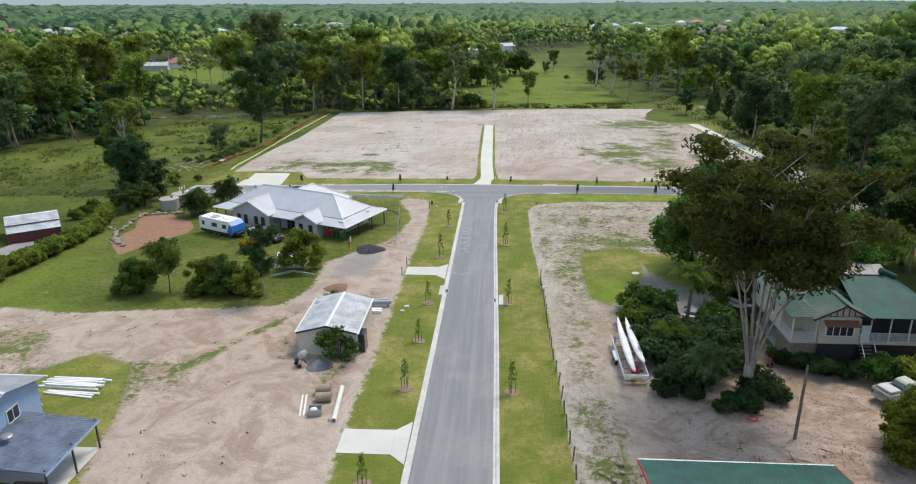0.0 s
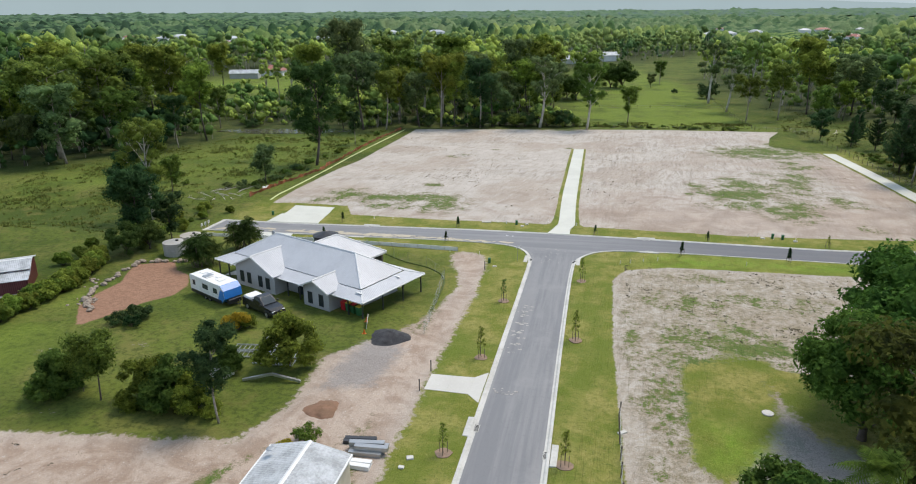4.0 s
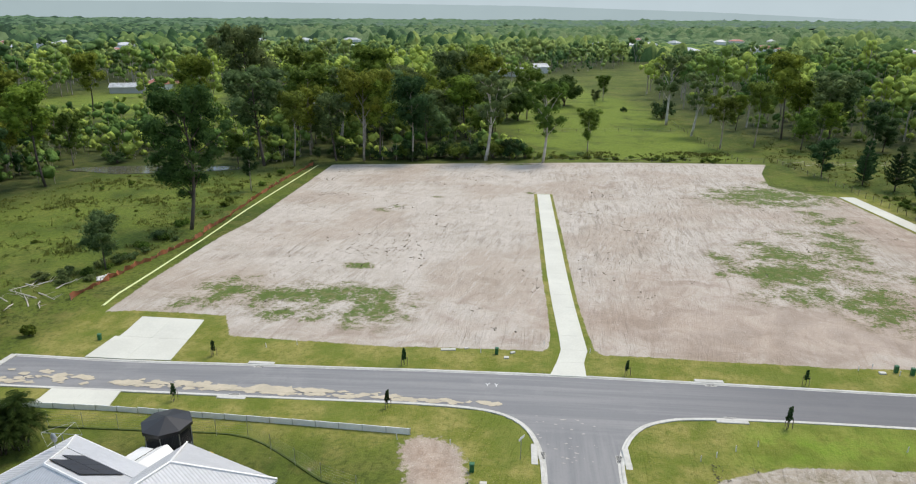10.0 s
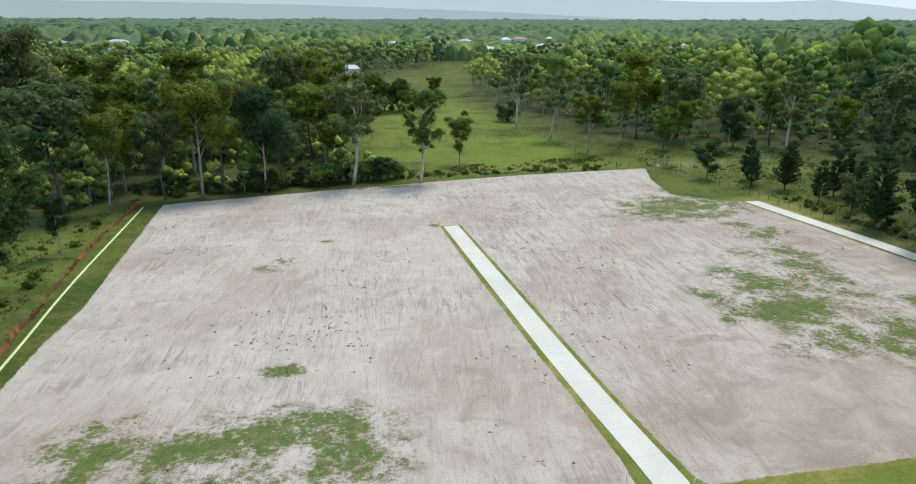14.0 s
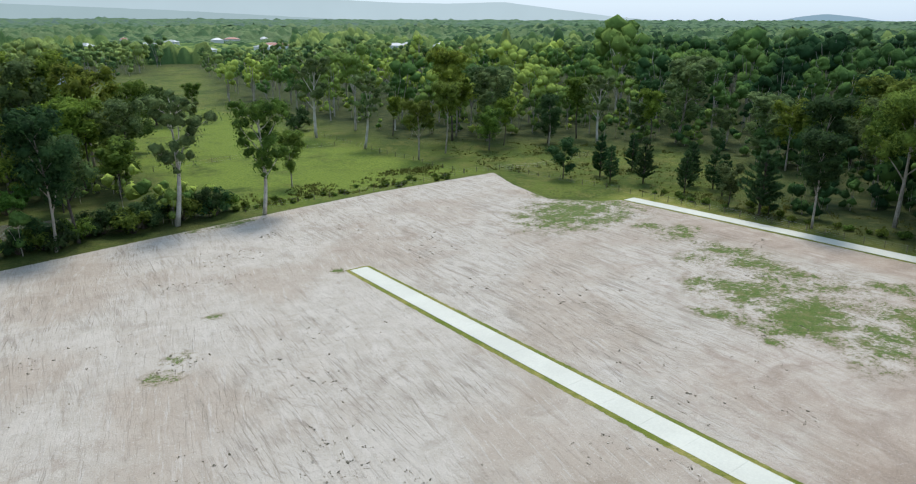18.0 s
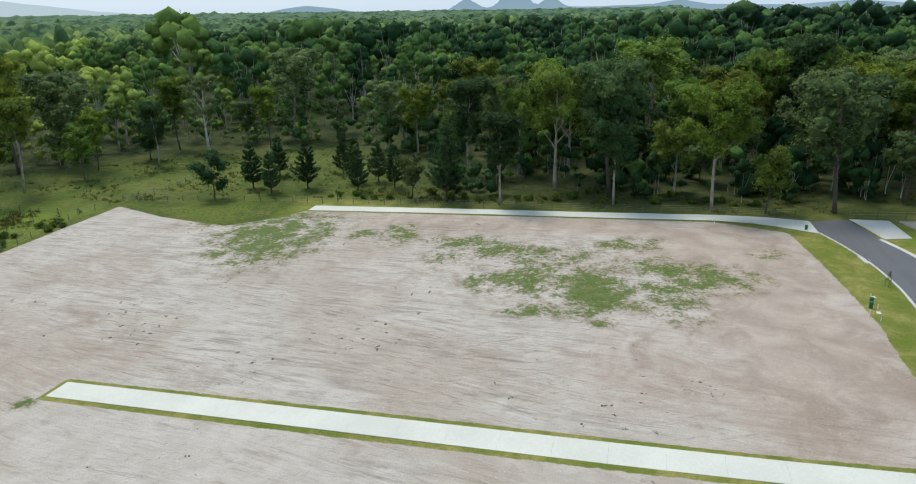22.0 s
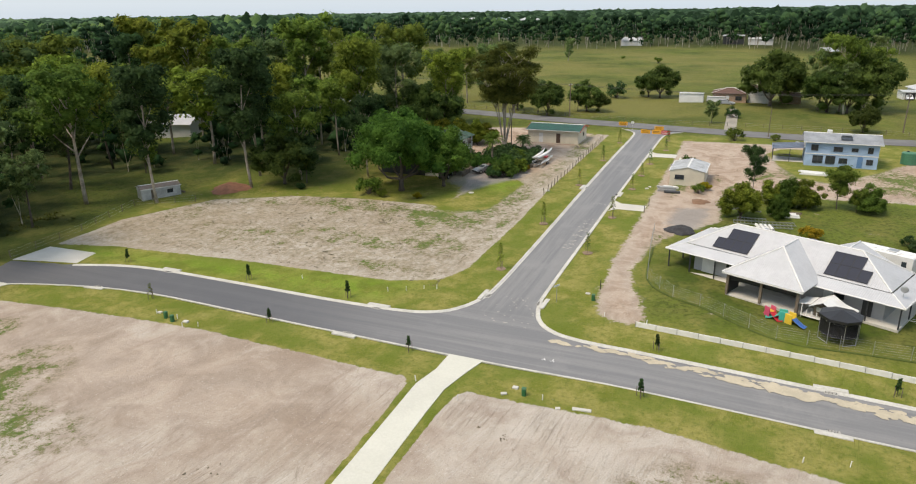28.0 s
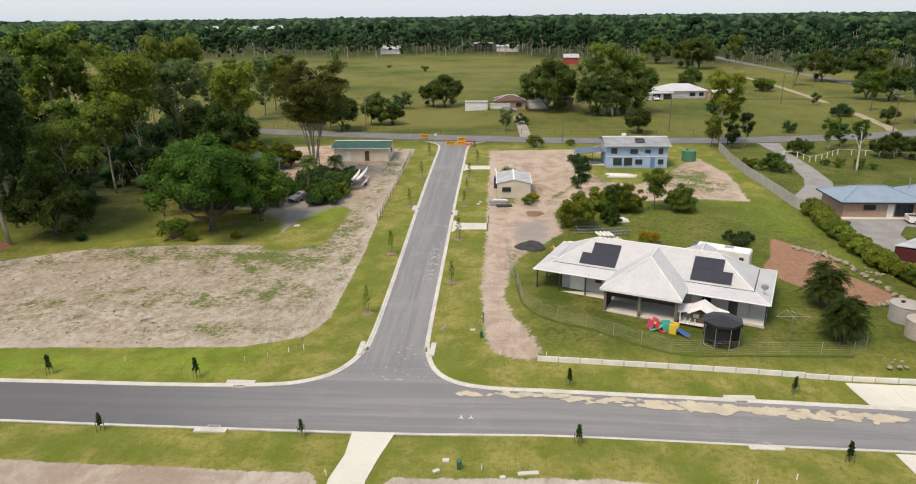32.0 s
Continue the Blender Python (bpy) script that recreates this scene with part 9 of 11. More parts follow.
PALM_BARK = mat("palm_trunk", (0.20, 0.16, 0.12), (0.11, 0.09, 0.07), 1, 7, .95)
PALMS = [Species("palm_tree", palm_geo(s, h, n, r, d), PALM_BARK, l, lab, "palm") for s, h, n, r, d, l, lab in ((81, 5.2, 26, 2.3, .8, LEAF_MANGO, "tall fan palm with drooping green fronds"), (82, 3.6, 34, 2.6, .9, LEAF_GREY, "shaggy palm with grey-green fronds"), (83, 2.2, 26, 2.9, 1.05, LEAF_MANGO, "clumping golden cane palm by water tanks"))]
for x, y, k, i in ((19.2, 62.3, 1.15, 0), (17.6, 49.8, .95, 1), (16.4, 57.0, 1.0, 2), (39, 66, 1.6, 0), (44, 60, 1.6, 0)):
    PALMS[i].plant(x, y, k, i * 77 + x * 13)


def cane_clump(seed, h, stems, fronds, reach):
    """Clumping palm: many leaning canes, each with arching feathery fronds."""
    rs = np.random.default_rng(seed)
    g, V, F, n = Geo(), [], [], 0
    for i in range(stems):
        a, k = i * 2.4, math.sqrt((i + .5) / stems)
        hh = h * rs.uniform(.35, .8) * (1.12 - .4 * k)
        foot, tip = (.5 * k * math.cos(a), .5 * k * math.sin(a), -.2), (1.25 * k * math.cos(a), 1.25 * k * math.sin(a), hh)
        g.tube(bend(foot, tip, .1, rs, 4), [.07, .06, .05, .04], 5)
        _, v, f = palm_geo(seed * 50 + i, 0, fronds, reach * rs.uniform(.85, 1.2), 1.0)
        V.append(v + np.array(tip))
        F.append(f + n)
        n += len(v)
    return g, np.concatenate(V), np.concatenate(F)


CANE_LEAF = leaf_mat("cane_palm_leaf", (0.012, 0.030, 0.008), (0.100, 0.140, 0.030))
CANE_PALM = [Species("cane_palm", cane_clump(s, 5.6, 11, 15, 1.75), PALM_BARK, CANE_LEAF, "dense dark olive clumping cane palm beside the lawn", "palm") for s in (84, 85)]
for i, (x, y, k) in enumerate(((-44.9, 110.3, 1.0), (-45.8, 109.2, .92), (-46.5, 102.6, .95), (-47.2, 101.2, 1.02))):
    CANE_PALM[i % 2].plant(x, y, k, i * 67)
BEDS = [Species("garden_shrub", shrub(s, 2.2, 1.5, 100, .18, 12), BARK_DARK, l, lab, "shrub") for s, l, lab in ((91, LEAF_GREEN, "fresh green rounded garden shrub"), (92, LEAF_DARK, "dark green dense garden shrub"), (93, LEAF_GOLD, "bright golden-leaved garden shrub in bed"), (94, LEAF_YELLOW, "lime green rounded garden shrub in bed"))]
for x, y, k, i in ((15.4, 66.0, 1.5, 0), (14.4, 62.5, 1.3, 3), (16.5, 63.8, 1.7, 0), (14.6, 58.0, 1.2, 1), (15.0, 54.6, 1.4, 1), (16.8, 59.6, 1.6, 1), (18.6, 56.2, 1.7, 1), (15.4, 50.6, 1.2, 1), (18.8, 52.6, 1.5, 1), (20.3, 58.6, 1.6, 1), (22.0, 62.0, 1.4, 0), (21.2, 55.0, 1.5, 1), (14.2, 49.0, .8, 1),
                   (19.5, 47.6, .9, 1), (22.6, 49.4, 1.0, 1), (14.0, 60.2, .6, 2), (13.6, 60.8, .5, 2), (17.4, 67.0, 1.1, 1), (28.4, 53.4, 1.0, 1), (30.5, 53.0, .9, 1), (33.0, 52.6, 1.2, 0), (35.5, 51.8, 1.4, 3), (31.5, 36.5, 1.0, 0), (15.9, 52.1, .9, 1), (16.5, 48.6, .7, 1), (18.3, 46.9, .6, 1), (20.5, 47.2, .6, 1), (23.0, 48.8, .7, 1), (21.6, 50.4, 1.0, 1), (17.4, 50.4, 1.0, 1), (25.5, 55.2, .8, 1), (27.2, 54.4, .8, 1), 
                   (30.2, 84.0, .6, 3), (24.2, 83.0, .5, 2), (45.6, 84.5, .6, 1), (-32.0, 84.0, .95, 2), (-31.4, 84.6, .7, 3), (-17.6, 64.2, .7, 2), (-43.6, 84.6, .8, 1)):
    BEDS[i].plant(x, y, k, x * 31 % 360)
LEAFY = Species("leafy_tree", dome(70, 6, 2.7, 150, .15, 60, .06, None, .16), BARK_DARK, leaf_mat("olive_leaf", (0.030, 0.055, 0.008), (0.270, 0.300, 0.040)), "bushy yellow-green tree over the gravel yard", "tree")
for x, y, k in ((28.8, 40.4, .82), (30.2, 42.9, .86), (31.8, 40.4, .9), (33.2, 44.0, .85), (35.0, 41.0, .95), (37.6, 44.0, 1.0), (40.0, 47.6, .95)):
    LEAFY.plant(x, y, k, x * 47 % 360, "trees over the yard")
HEDGE = Species("cane_hedge", shrub(95, 2.6, 1.3, 90, .22, 14), BARK_DARK, leaf_mat("cane_leaf", (0.070, 0.115, 0.016), (0.36, 0.41, 0.070)), "tall bushy yellow-green cane along the ditch", "hedge")
for i in range(44):
    t = i / 43
    HEDGE.plant(float(np.interp(t, [0, .4, .7, 1], [-58.6, -57.6, -58.0, -60.6])) + _r.uniform(-.5, .5), 70 + 30 * t + _r.uniform(-.6, .6), _r.uniform(.7, 1.15), _r.uniform(0, 360), "cane along the ditch")
for i in range(16):
    HEDGE.plant(-58.2 - _r.uniform(0, 9), 99 + i * 2.2 + _r.uniform(-1, 1), _r.uniform(.5, 1.0), _r.uniform(0, 360), "cane along the ditch")
WEEDY = Species("weed_clump", shrub(96, 1.0, 1.1, 44, .19, 8), BARK_DARK, LEAF_GUM, "rank weeds and low scrub in the paddock", "weeds")
for i in range(16):
    x, y = _r.uniform(-95, -61), _r.uniform(110, 215)
    WEEDY.plant(x, y, _r.uniform(.4, 1.0), _r.uniform(0, 360), "weeds of the western paddock")
for i in range(14):
    WEEDY.plant(_r.uniform(-64, -60.8), _r.uniform(138, 228), _r.uniform(.5, 1.1), _r.uniform(0, 360), "weeds along the silt fence")
for i in range(34):
    WEEDY.plant(_r.uniform(-5, 44), _r.uniform(244.5, 250), _r.uniform(.5, 1.0), _r.uniform(0, 360), "weeds along the north fence")


# ---- boats on a trailer ----
def boat_trailer():
    root = thing("boat_trailer", pose(12.35, 54.6, gz(12.3, 54.6), 0, 0, 90), "white boat trailer carrying two long canoes", "trailer")
    part("frame", Geo().box(-3.6, -.95, .55, 3.6, -.83, .67).box(-3.6, .83, .55, 3.6, .95, .67).box(-3.6, -.83, .55, -3.45, .83, .67).box(3.45, -.83, .55, 3.6, .83, .67), STEEL, root)
    for i in range(7):
        part("cross_bar", Geo().box(-3 + i, -.83, .57, -2.92 + i, .83, .64), STEEL, root)
    part("tailboard", Geo().cham(-3.75, -1.0, .5, -3.60, 1.0, .95, .02), WHITE_PAINT, root)
    part("number_board", Geo().box(-3.78, -.5, .55, -3.755, .5, .7), YELLOW, root)
    for s in (-1, 1):
        part("side_rail", Geo().cham(-3.6, s * 1.0 - .03, .67, 3.6, s * 1.0 + .03, .95, .01), WHITE_PAINT, root)
        part("mudguard", Geo().cham(-.75, s * 1.16 - .14, .62, .95, s * 1.16 + .14, .76, .04), WHITE_PAINT, root)
        for x in (-.35, .5):
            wheel(root, x, s * 1.15, .31, .2)
    part("drawbar", Geo().tube([(3.5, -.6, .58), (5.2, 0, .55), (3.5, .6, .58)], .05, 6), STEEL, root)
    for x in (-2.2, 2.2):
        part("boat_rack", Geo().box(x - .05, -.95, .67, x + .05, -.85, 1.5).box(x - .05, .85, .67, x + .05, .95, 1.5).box(x - .05, -.95, 1.42, x + .05, .95, 1.5), STEEL, root)
    part("load", Geo().cham(-3.0, -.4, .67, -2.0, .3, .95, .05), RED_PLASTIC, root, "red gear on the trailer bed")


boat_trailer()


def canoe(x, y, z, L, turn, label):
    g, n = Geo(), 14
    vs, fs = [], []
    for i in range(n + 1):
        t = i / n
        w = .30 * math.sin(math.pi * t) ** .6 + .012
        s = (t - .5) * L
        lift = .38 * abs(2 * t - 1) ** 4
        for k in range(7):
            a = math.pi * k / 6
            vs.append((s, w * math.cos(a), lift + .40 - .42 * math.sin(a) * (w / .3) ** .5))
    for i in range(n):
        for k in range(6):
            fs.append((i * 7 + k, (i + 1) * 7 + k, (i + 1) * 7 + k + 1, i * 7 + k + 1))
        fs.append((i * 7, i * 7 + 6, (i + 1) * 7 + 6, (i + 1) * 7))
    root = thing("canoe", pose(x, y, gz(x, y) + z, 0, 0, turn), label, "canoe")
    part("hull", g.add(vs, fs), WHITE_PAINT, root, smooth=True)


canoe(11.95, 54.4, 1.45, 10.2, 89, "long white racing canoe resting on a trailer")
canoe(12.85, 55.2, 1.45, 8.6, 91, "white racing canoe resting on a trailer")
canoe(23.8, 66.6, 1.2, 6.5, 120, "white kayak on a rack beside the house")
canoe(24.6, 66.9, 1.2, 6.5, 120, "white kayak on a rack beside the house")
solid("kayak_rack", Geo().box(22.6, 65.0, 1.0, 22.7, 68.5, 2.1 + .3).box(25.4, 65.0, 1.0, 25.5, 68.5, 2.4).box(22.6, 66.7, 2.42, 25.5, 66.8, 2.5), TIMBER, "timber rack for kayaks", "rack")
car("parked_car", pose(25.4, 69.6, gz(25, 69), 0, 0, 100), PAINT_BLACK, "dark car parked beside the timber house", False, 4.6, 1.8, 1.6)
car("parked_buggy", pose(20.6, 64.6, gz(20, 65), 0, 0, 60), PAINT_SILVER, "small grey utility parked by the garden bed", False, 3.2, 1.5, 1.4)
car("old_utility", pose(33.2, 49.6, gz(33, 50), 0, 0, 20), plain("pale_green_paint", (0.42, 0.47, 0.40), .5), "pale utility with ladder rack under foliage", True, 5.2, 1.8, 1.7, STEEL)

# ---- fences ----
def post_row(name, pts, gap, h, r, wires, label, group="", material=None, jitter=0.0, square=False, wire_r=0.008, top_rail=False, mesh=False):
    """A fence of posts and wires along a line of points, one thing."""
    root = thing(name, pose(0, 0, 0), label, "fence", group)
    spots = []
    for (ax, ay), (bx, by) in zip(pts, pts[1:]):
        n = max(1, round(math.hypot(bx - ax, by - ay) / gap))
        spots += [(ax + (bx - ax) * k / n, ay + (by - ay) * k / n) for k in range(n)]
    spots.append(pts[-1])
    me = (Geo().box(-r, -r, -.4, r, r, h) if square else Geo().tube([(0, 0, -.4), (0, 0, h)], r, 7)).mesh("post", material or TIMBER)
    for x, y in spots:
        p = part("post", me, None, root)
        p.matrix_basis = pose(x, y, gz(x, y), _r.uniform(-1, 1) * jitter, _r.uniform(-1, 1) * jitter, _r.uniform(0, 90) if not square else 0)
    for k in range(wires):
        z = h * (.92 if wires == 1 else .18 + .76 * k / (wires - 1))
        part("wire", Geo().tube([(x, y, gz(x, y) + z) for x, y in spots], wire_r, 3, False), STEEL, root)
    if top_rail:
        part("top_rail", Geo().tube([(x, y, gz(x, y) + h) for x, y in spots], .025, 5, False), material or STEEL, root)
    return root


post_row("wire_fence", [(6.2, 30), (6.0, 46), (5.75, 57), (5.7, 75)], 2.1, 1.2, .06, 4, "leaning timber posts and sagging wire beside the verge", jitter=6)
post_row("boundary_fence", [(62.6, 131.5), (63.2, 145), (62.2, 165), (61.9, 185), (61.2, 214), (57.4, 246.5), (48, 247.6)], 3.0, 1.15, .055, 4, "timber post and wire fence along the woods", jitter=3)
post_row("boundary_fence", [(48, 247.6), (29, 243.9), (10, 245.0), (-4, 243.6)], 3.4, 1.1, .05, 3, "timber post and wire fence along the paddock", jitter=3)
post_row("paddock_fence", [(48, 248), (46.5, 275), (45.5, 310), (46.5, 345)], 4.0, 1.1, .06, 3, "timber post and wire fence dividing paddocks", jitter=3)
post_row("paddock_fence", [(45.8, 300), (20, 296), (-8, 292)], 4.5, 1.0, .06, 2, "timber post and wire fence across the paddock", jitter=3)
post_row("paddock_fence", [(57.4, 246.5), (66, 243), (90, 247)], 3.5, 1.1, .06, 3, "old timber fence beside pines", jitter=3)
post_row("boundary_fence", [(62.8, 124), (63.2, 113), (66, 101), (58, 96)], 3.2, 1.1, .055, 3, "timber post and wire fence behind the street's end", jitter=4)
post_row("road_fence", [(-70, 9.0), (-37, 6.3), (-2, 6.4), (30, 1.0), (70, -9)], 4.0, 1.0, .06, 3, "post and wire paddock fence along the main road", jitter=3)
post_row("chain_fence", [(-13.2, 86.8), (-13.7, 93), (-14.9, 103.2), (-18.2, 107.2), (-21, 108.4), (-28.2, 113.2), (-36, 113.4), (-44.7, 113.2), (-46.4, 112.0)], 2.9, 1.5, .022, 6, "galvanised chain-wire fence round the house lawn", material=STEEL, top_rail=False, wire_r=.006)
post_row("orange_net_fence", [(-60.6, 140), (-59.9, 148), (-59, 154), (-57.9, 160), (-57.4, 168), (-57.8, 179.5), (-58.7, 196), (-58.8, 213), (-57.8, 231)], 3.0, .75, .03, 0, "sagging orange silt-fence posts along the ditch", material=TIMBER, jitter=9)
post_row("white_rail_fence", [(-69.3, 31.6), (-71.6, 32.6), (-72.3, 36.6), (-75.5, 34.5), (-80.8, 29.5), (-88, 31.5), (-95, 34)], 2.4, 1.1, .06, 0, "white timber rail fence beside the drive", material=WHITE_PAINT, square=True, top_rail=True)


def strip_fence(name, pts, h, material, label, wob=0.0, gap=1.2, lean=0.0):
    g, vs, fs = Geo(), [], []
    d = []
    for (ax, ay), (bx, by) in zip(pts, pts[1:]):
        n = max(1, int(math.hypot(bx - ax, by - ay) / gap))
        d += [(ax + (bx - ax) * k / n, ay + (by - ay) * k / n) for k in range(n)]
    d.append(pts[-1])
    for x, y in d:
        a, b = _r.uniform(-wob, wob), _r.uniform(-wob, wob)
        hh = h * (1 + _r.uniform(-wob, wob))
        vs += [(x + a * .6, y, gz(x, y) - .1), (x + a * .6 + lean + b * .5, y, gz(x, y) + hh), (x + a * .6 + lean + b * .5 + .03, y, gz(x, y) + hh), (x + a * .6 + .03, y, gz(x, y) - .1)]
    for i in range(len(d) - 1):
        for k in range(4):
            fs.append((i * 4 + k, i * 4 + (k + 1) % 4, i * 4 + 4 + (k + 1) % 4, i * 4 + 4 + k))
    return solid(name, g.add(vs, fs), material, label, "fence")


ORANGE_NET = mat("faded_orange_net", (0.42, 0.13, 0.05), (0.26, 0.11, 0.06), 1.2, 7, .9)
strip_fence("silt_fence", [(-60.55, 140), (-59.9, 148), (-59, 154), (-57.9, 160), (-57.4, 168), (-57.8, 179.5), (-58.7, 196), (-58.8, 213), (-57.8, 231)], .55, ORANGE_NET, "faded orange plastic silt fence along the ditch", .55, .7, .12)
# narrow dark green strip along the foot of the wire fence
ribbon("fence_grass", smooth_line([(-14.0, 93), (-14.9, 103.2), (-18.2, 107.2), (-21, 108.4), (-28.2, 113.2), (-36, 113.4), (-44.7, 113.2)], 1.5), .10, .08, mat("dark_green_strip", (0.085, 0.115, 0.020), (0.050, 0.075, 0.012), 1.5, 8, .95, 0, .6, True), "dark green strip below the wire fence", "grass")
ribbon("turf_edging", smooth_line([(-56.0, 139), (-55.9, 150), (-56.1, 166), (-56.7, 190), (-56.4, 229.6)], 3), .16, .03, mat("pale_lime_edging", (0.62, 0.68, 0.34), (0.50, 0.56, 0.26), 1, 5, .9), "pale lime edging strip along the turf", "edging")
strip_fence("iron_fence", [(-58.4, 25), (-57.0, 39.4), (-56.8, 47.3), (-57.2, 54.2), (-57.5, 61.5), (-57.5, 67.1), (-58.2, 70.6)], 1.75, mat("grey_fence_sheet", (0.40, 0.40, 0.37), (0.30, 0.30, 0.28), .8, 4, .7, 0, 0, ribs=("Y", 3)), "weathered grey corrugated iron fence", .02, 2.4)


def sleeper_wall():
    root = thing("sleeper_wall", Matrix(), "low white concrete sleeper retaining wall along the verge", "retaining wall")
    xs = np.arange(-15.7, -59.0, -1.95)
    for i, (a, b) in enumerate(zip(xs, xs[1:])):
        y0, y1 = float(np.interp(-a, [15.7, 25, 35, 42, 50, 60], [115.0, 115.6, 116.2, 116.75, 116.9, 116.9])), float(np.interp(-b, [15.7, 25, 35, 42, 50, 60], [115.0, 115.6, 116.2, 116.75, 116.9, 116.9]))
        z = (gz(a, y0) + gz(b, y1)) / 2 + (0.0 if i < 12 else -.06)
        d = math.degrees(math.atan2(y1 - y0, b - a))
        m = pose(a, y0, z, 0, 0, d)
        part("sleeper", Geo().cham(.03, -.03, -.3, 1.93, .03, .54, .012, m), WHITE_PAINT, root)
        part("steel_post", Geo().box(-.03, -.06, -.3, .03, .06, .56, m), STEEL, root)


sleeper_wall()

# ---- street furniture ----
MULCH = mat("bark_mulch", (0.30, 0.20, 0.14), (0.20, 0.14, 0.10), 2.5, 12, .95, 0, .5)


def sapling_kind(seed, h, leaf, leaves, label):
    rs = np.random.default_rng(seed)
    g = Geo().tube(bend((0, 0, -.1), (0, 0, h), .05, rs, 5), [.03, .026, .022, .016, .008], 6)
    cl = []
    for i in range(16):
        z = h * (.34 + .64 * i / 15)
        a, r = i * 2.4, .34 * h / 2.6 * (1.15 - .65 * i / 15) * rs.uniform(.6, 1.2)
        e = (r * math.cos(a), r * math.sin(a), z + .12)
        g.tube([(0, 0, z - .1), e], [.011, .005], 4, False)
        cl.append((*e, .20 * h / 2.6))
    q, f = leaf_quads(cl, leaves, .085, rs, .9)
    return g.mesh("trunk", BARK_DARK, True), quick_mesh("crown", q, f, leaf), label


SAPLINGS = [sapling_kind(201, 2.7, LEAF_YELLOW, 18, "young staked street tree in a mulched square"), sapling_kind(202, 2.5, LEAF_GREEN, 16, "young staked street tree in a mulched square"), sapling_kind(203, 1.35, LEAF_DARK, 30, "small bushy street tree in a mulched square")]


def street_tree(x, y, kind, k=1.0):
    tr, cr, label = SAPLINGS[kind]
    y -= 2.0 * float(fall(x, y))
    root = thing("street_tree", pose(x, y, gz(x, y), 0, 0, _r.uniform(0, 360)), label, "street tree", "street trees")
    for o in (part("trunk", tr, None, root), part("crown", cr, None, root)):
        o.scale = (k * .8, k * .8, k)
    n = 10
    ring = [(.62 * (1 + _r.uniform(-.15, .15)) * math.cos(6.283 * i / n), .62 * (1 + _r.uniform(-.15, .15)) * math.sin(6.283 * i / n)) for i in range(n)]
    if y < 112:
        part("mulch", Geo().prism(ring, -.1, .05), MULCH, root, "brown bark mulch")
    for a in (0, 2.1, 4.2):
        part("stake", Geo().box(.32 * math.cos(a) - .02, .32 * math.sin(a) - .02, -.2, .32 * math.cos(a) + .02, .32 * math.sin(a) + .02, .95), TIMBER, root)


for x, y, i, k in ((-6.7, 97.4, 1, 1.0), (-6.7, 82.8, 0, 1.1), (-6.7, 67.2, 0, .9), (-6.75, 49.1, 1, 1.05), (-7.9, 36.6, 1, .9), (-6.7, 58.0, 0, .8), (1.7, 105.8, 0, 1.1), (1.7, 88.4, 0, 1.1), (1.9, 67.5, 0, 1.0), (2.0, 48.9, 1, 1.1), (2.2, 32, 0, 1.0), (-7.0, 27, 1, .9),
                   (-37.6, 127.0, 2, 1.15), (-18.2, 127.1, 2, 1.15), (2.9, 127.1, 2, 1.0), (19.0, 126.9, 2, 1.0), (35.2, 126.9, 0, .65), (-37.2, 118.1, 2, 1.1), (-18.3, 118.9, 2, 1.1), (14.6, 119.0, 2, 1.3), (28.2, 118.9, 2, 1.3), (46.8, 119.6, 2, 1.15)):
    street_tree(x, y, i, k)


def gully_pit(x, y, turn, label="concrete kerb inlet with steel grate"):
    y -= (2.0 if y < 123 else 2.4) * float(fall(x, y))
    root = thing("gully_pit", pose(x, y, gz(x, y), 0, 0, turn), label, "gully pit", "gully pits")
    part("lintel", Geo().cham(-1.3, -.05, -.1, 1.3, .45, .09, .03), KERB, root)
    part("grate_frame", Geo().box(-.5, -.62, -.1, .5, -.08, -.035), KERB, root)
    for i in range(9):
        part("grate_bar", Geo().box(-.42 + i * .1, -.58, -.06, -.38 + i * .1, -.12, -.02), BLACK, root)


for x, y, a in ((-5.75, 113.2, 90), (.75, 113.2, -90), (10.3, 126.42, 0), (10.4, 119.75, 180), (-32.2, 125.62, 0), (-32.4, 119.32, 180), (.9, 68.5, -90), (-5.4, 71.0, 90), (39.5, 119.75, 180), (44, 126.85, 8)):
    gully_pit(x, y, a)


def peg(x, y, h=.5, material=None, name="survey_peg", label="white survey peg in the ground"):
    solid(name, Geo().box(-.03, -.03, -.2, .03, .03, h, pose(x, y, gz(x, y), _r.uniform(-6, 6), _r.uniform(-6, 6), _r.uniform(0, 90))), material or WHITE_PAINT, label, "peg", "survey pegs")


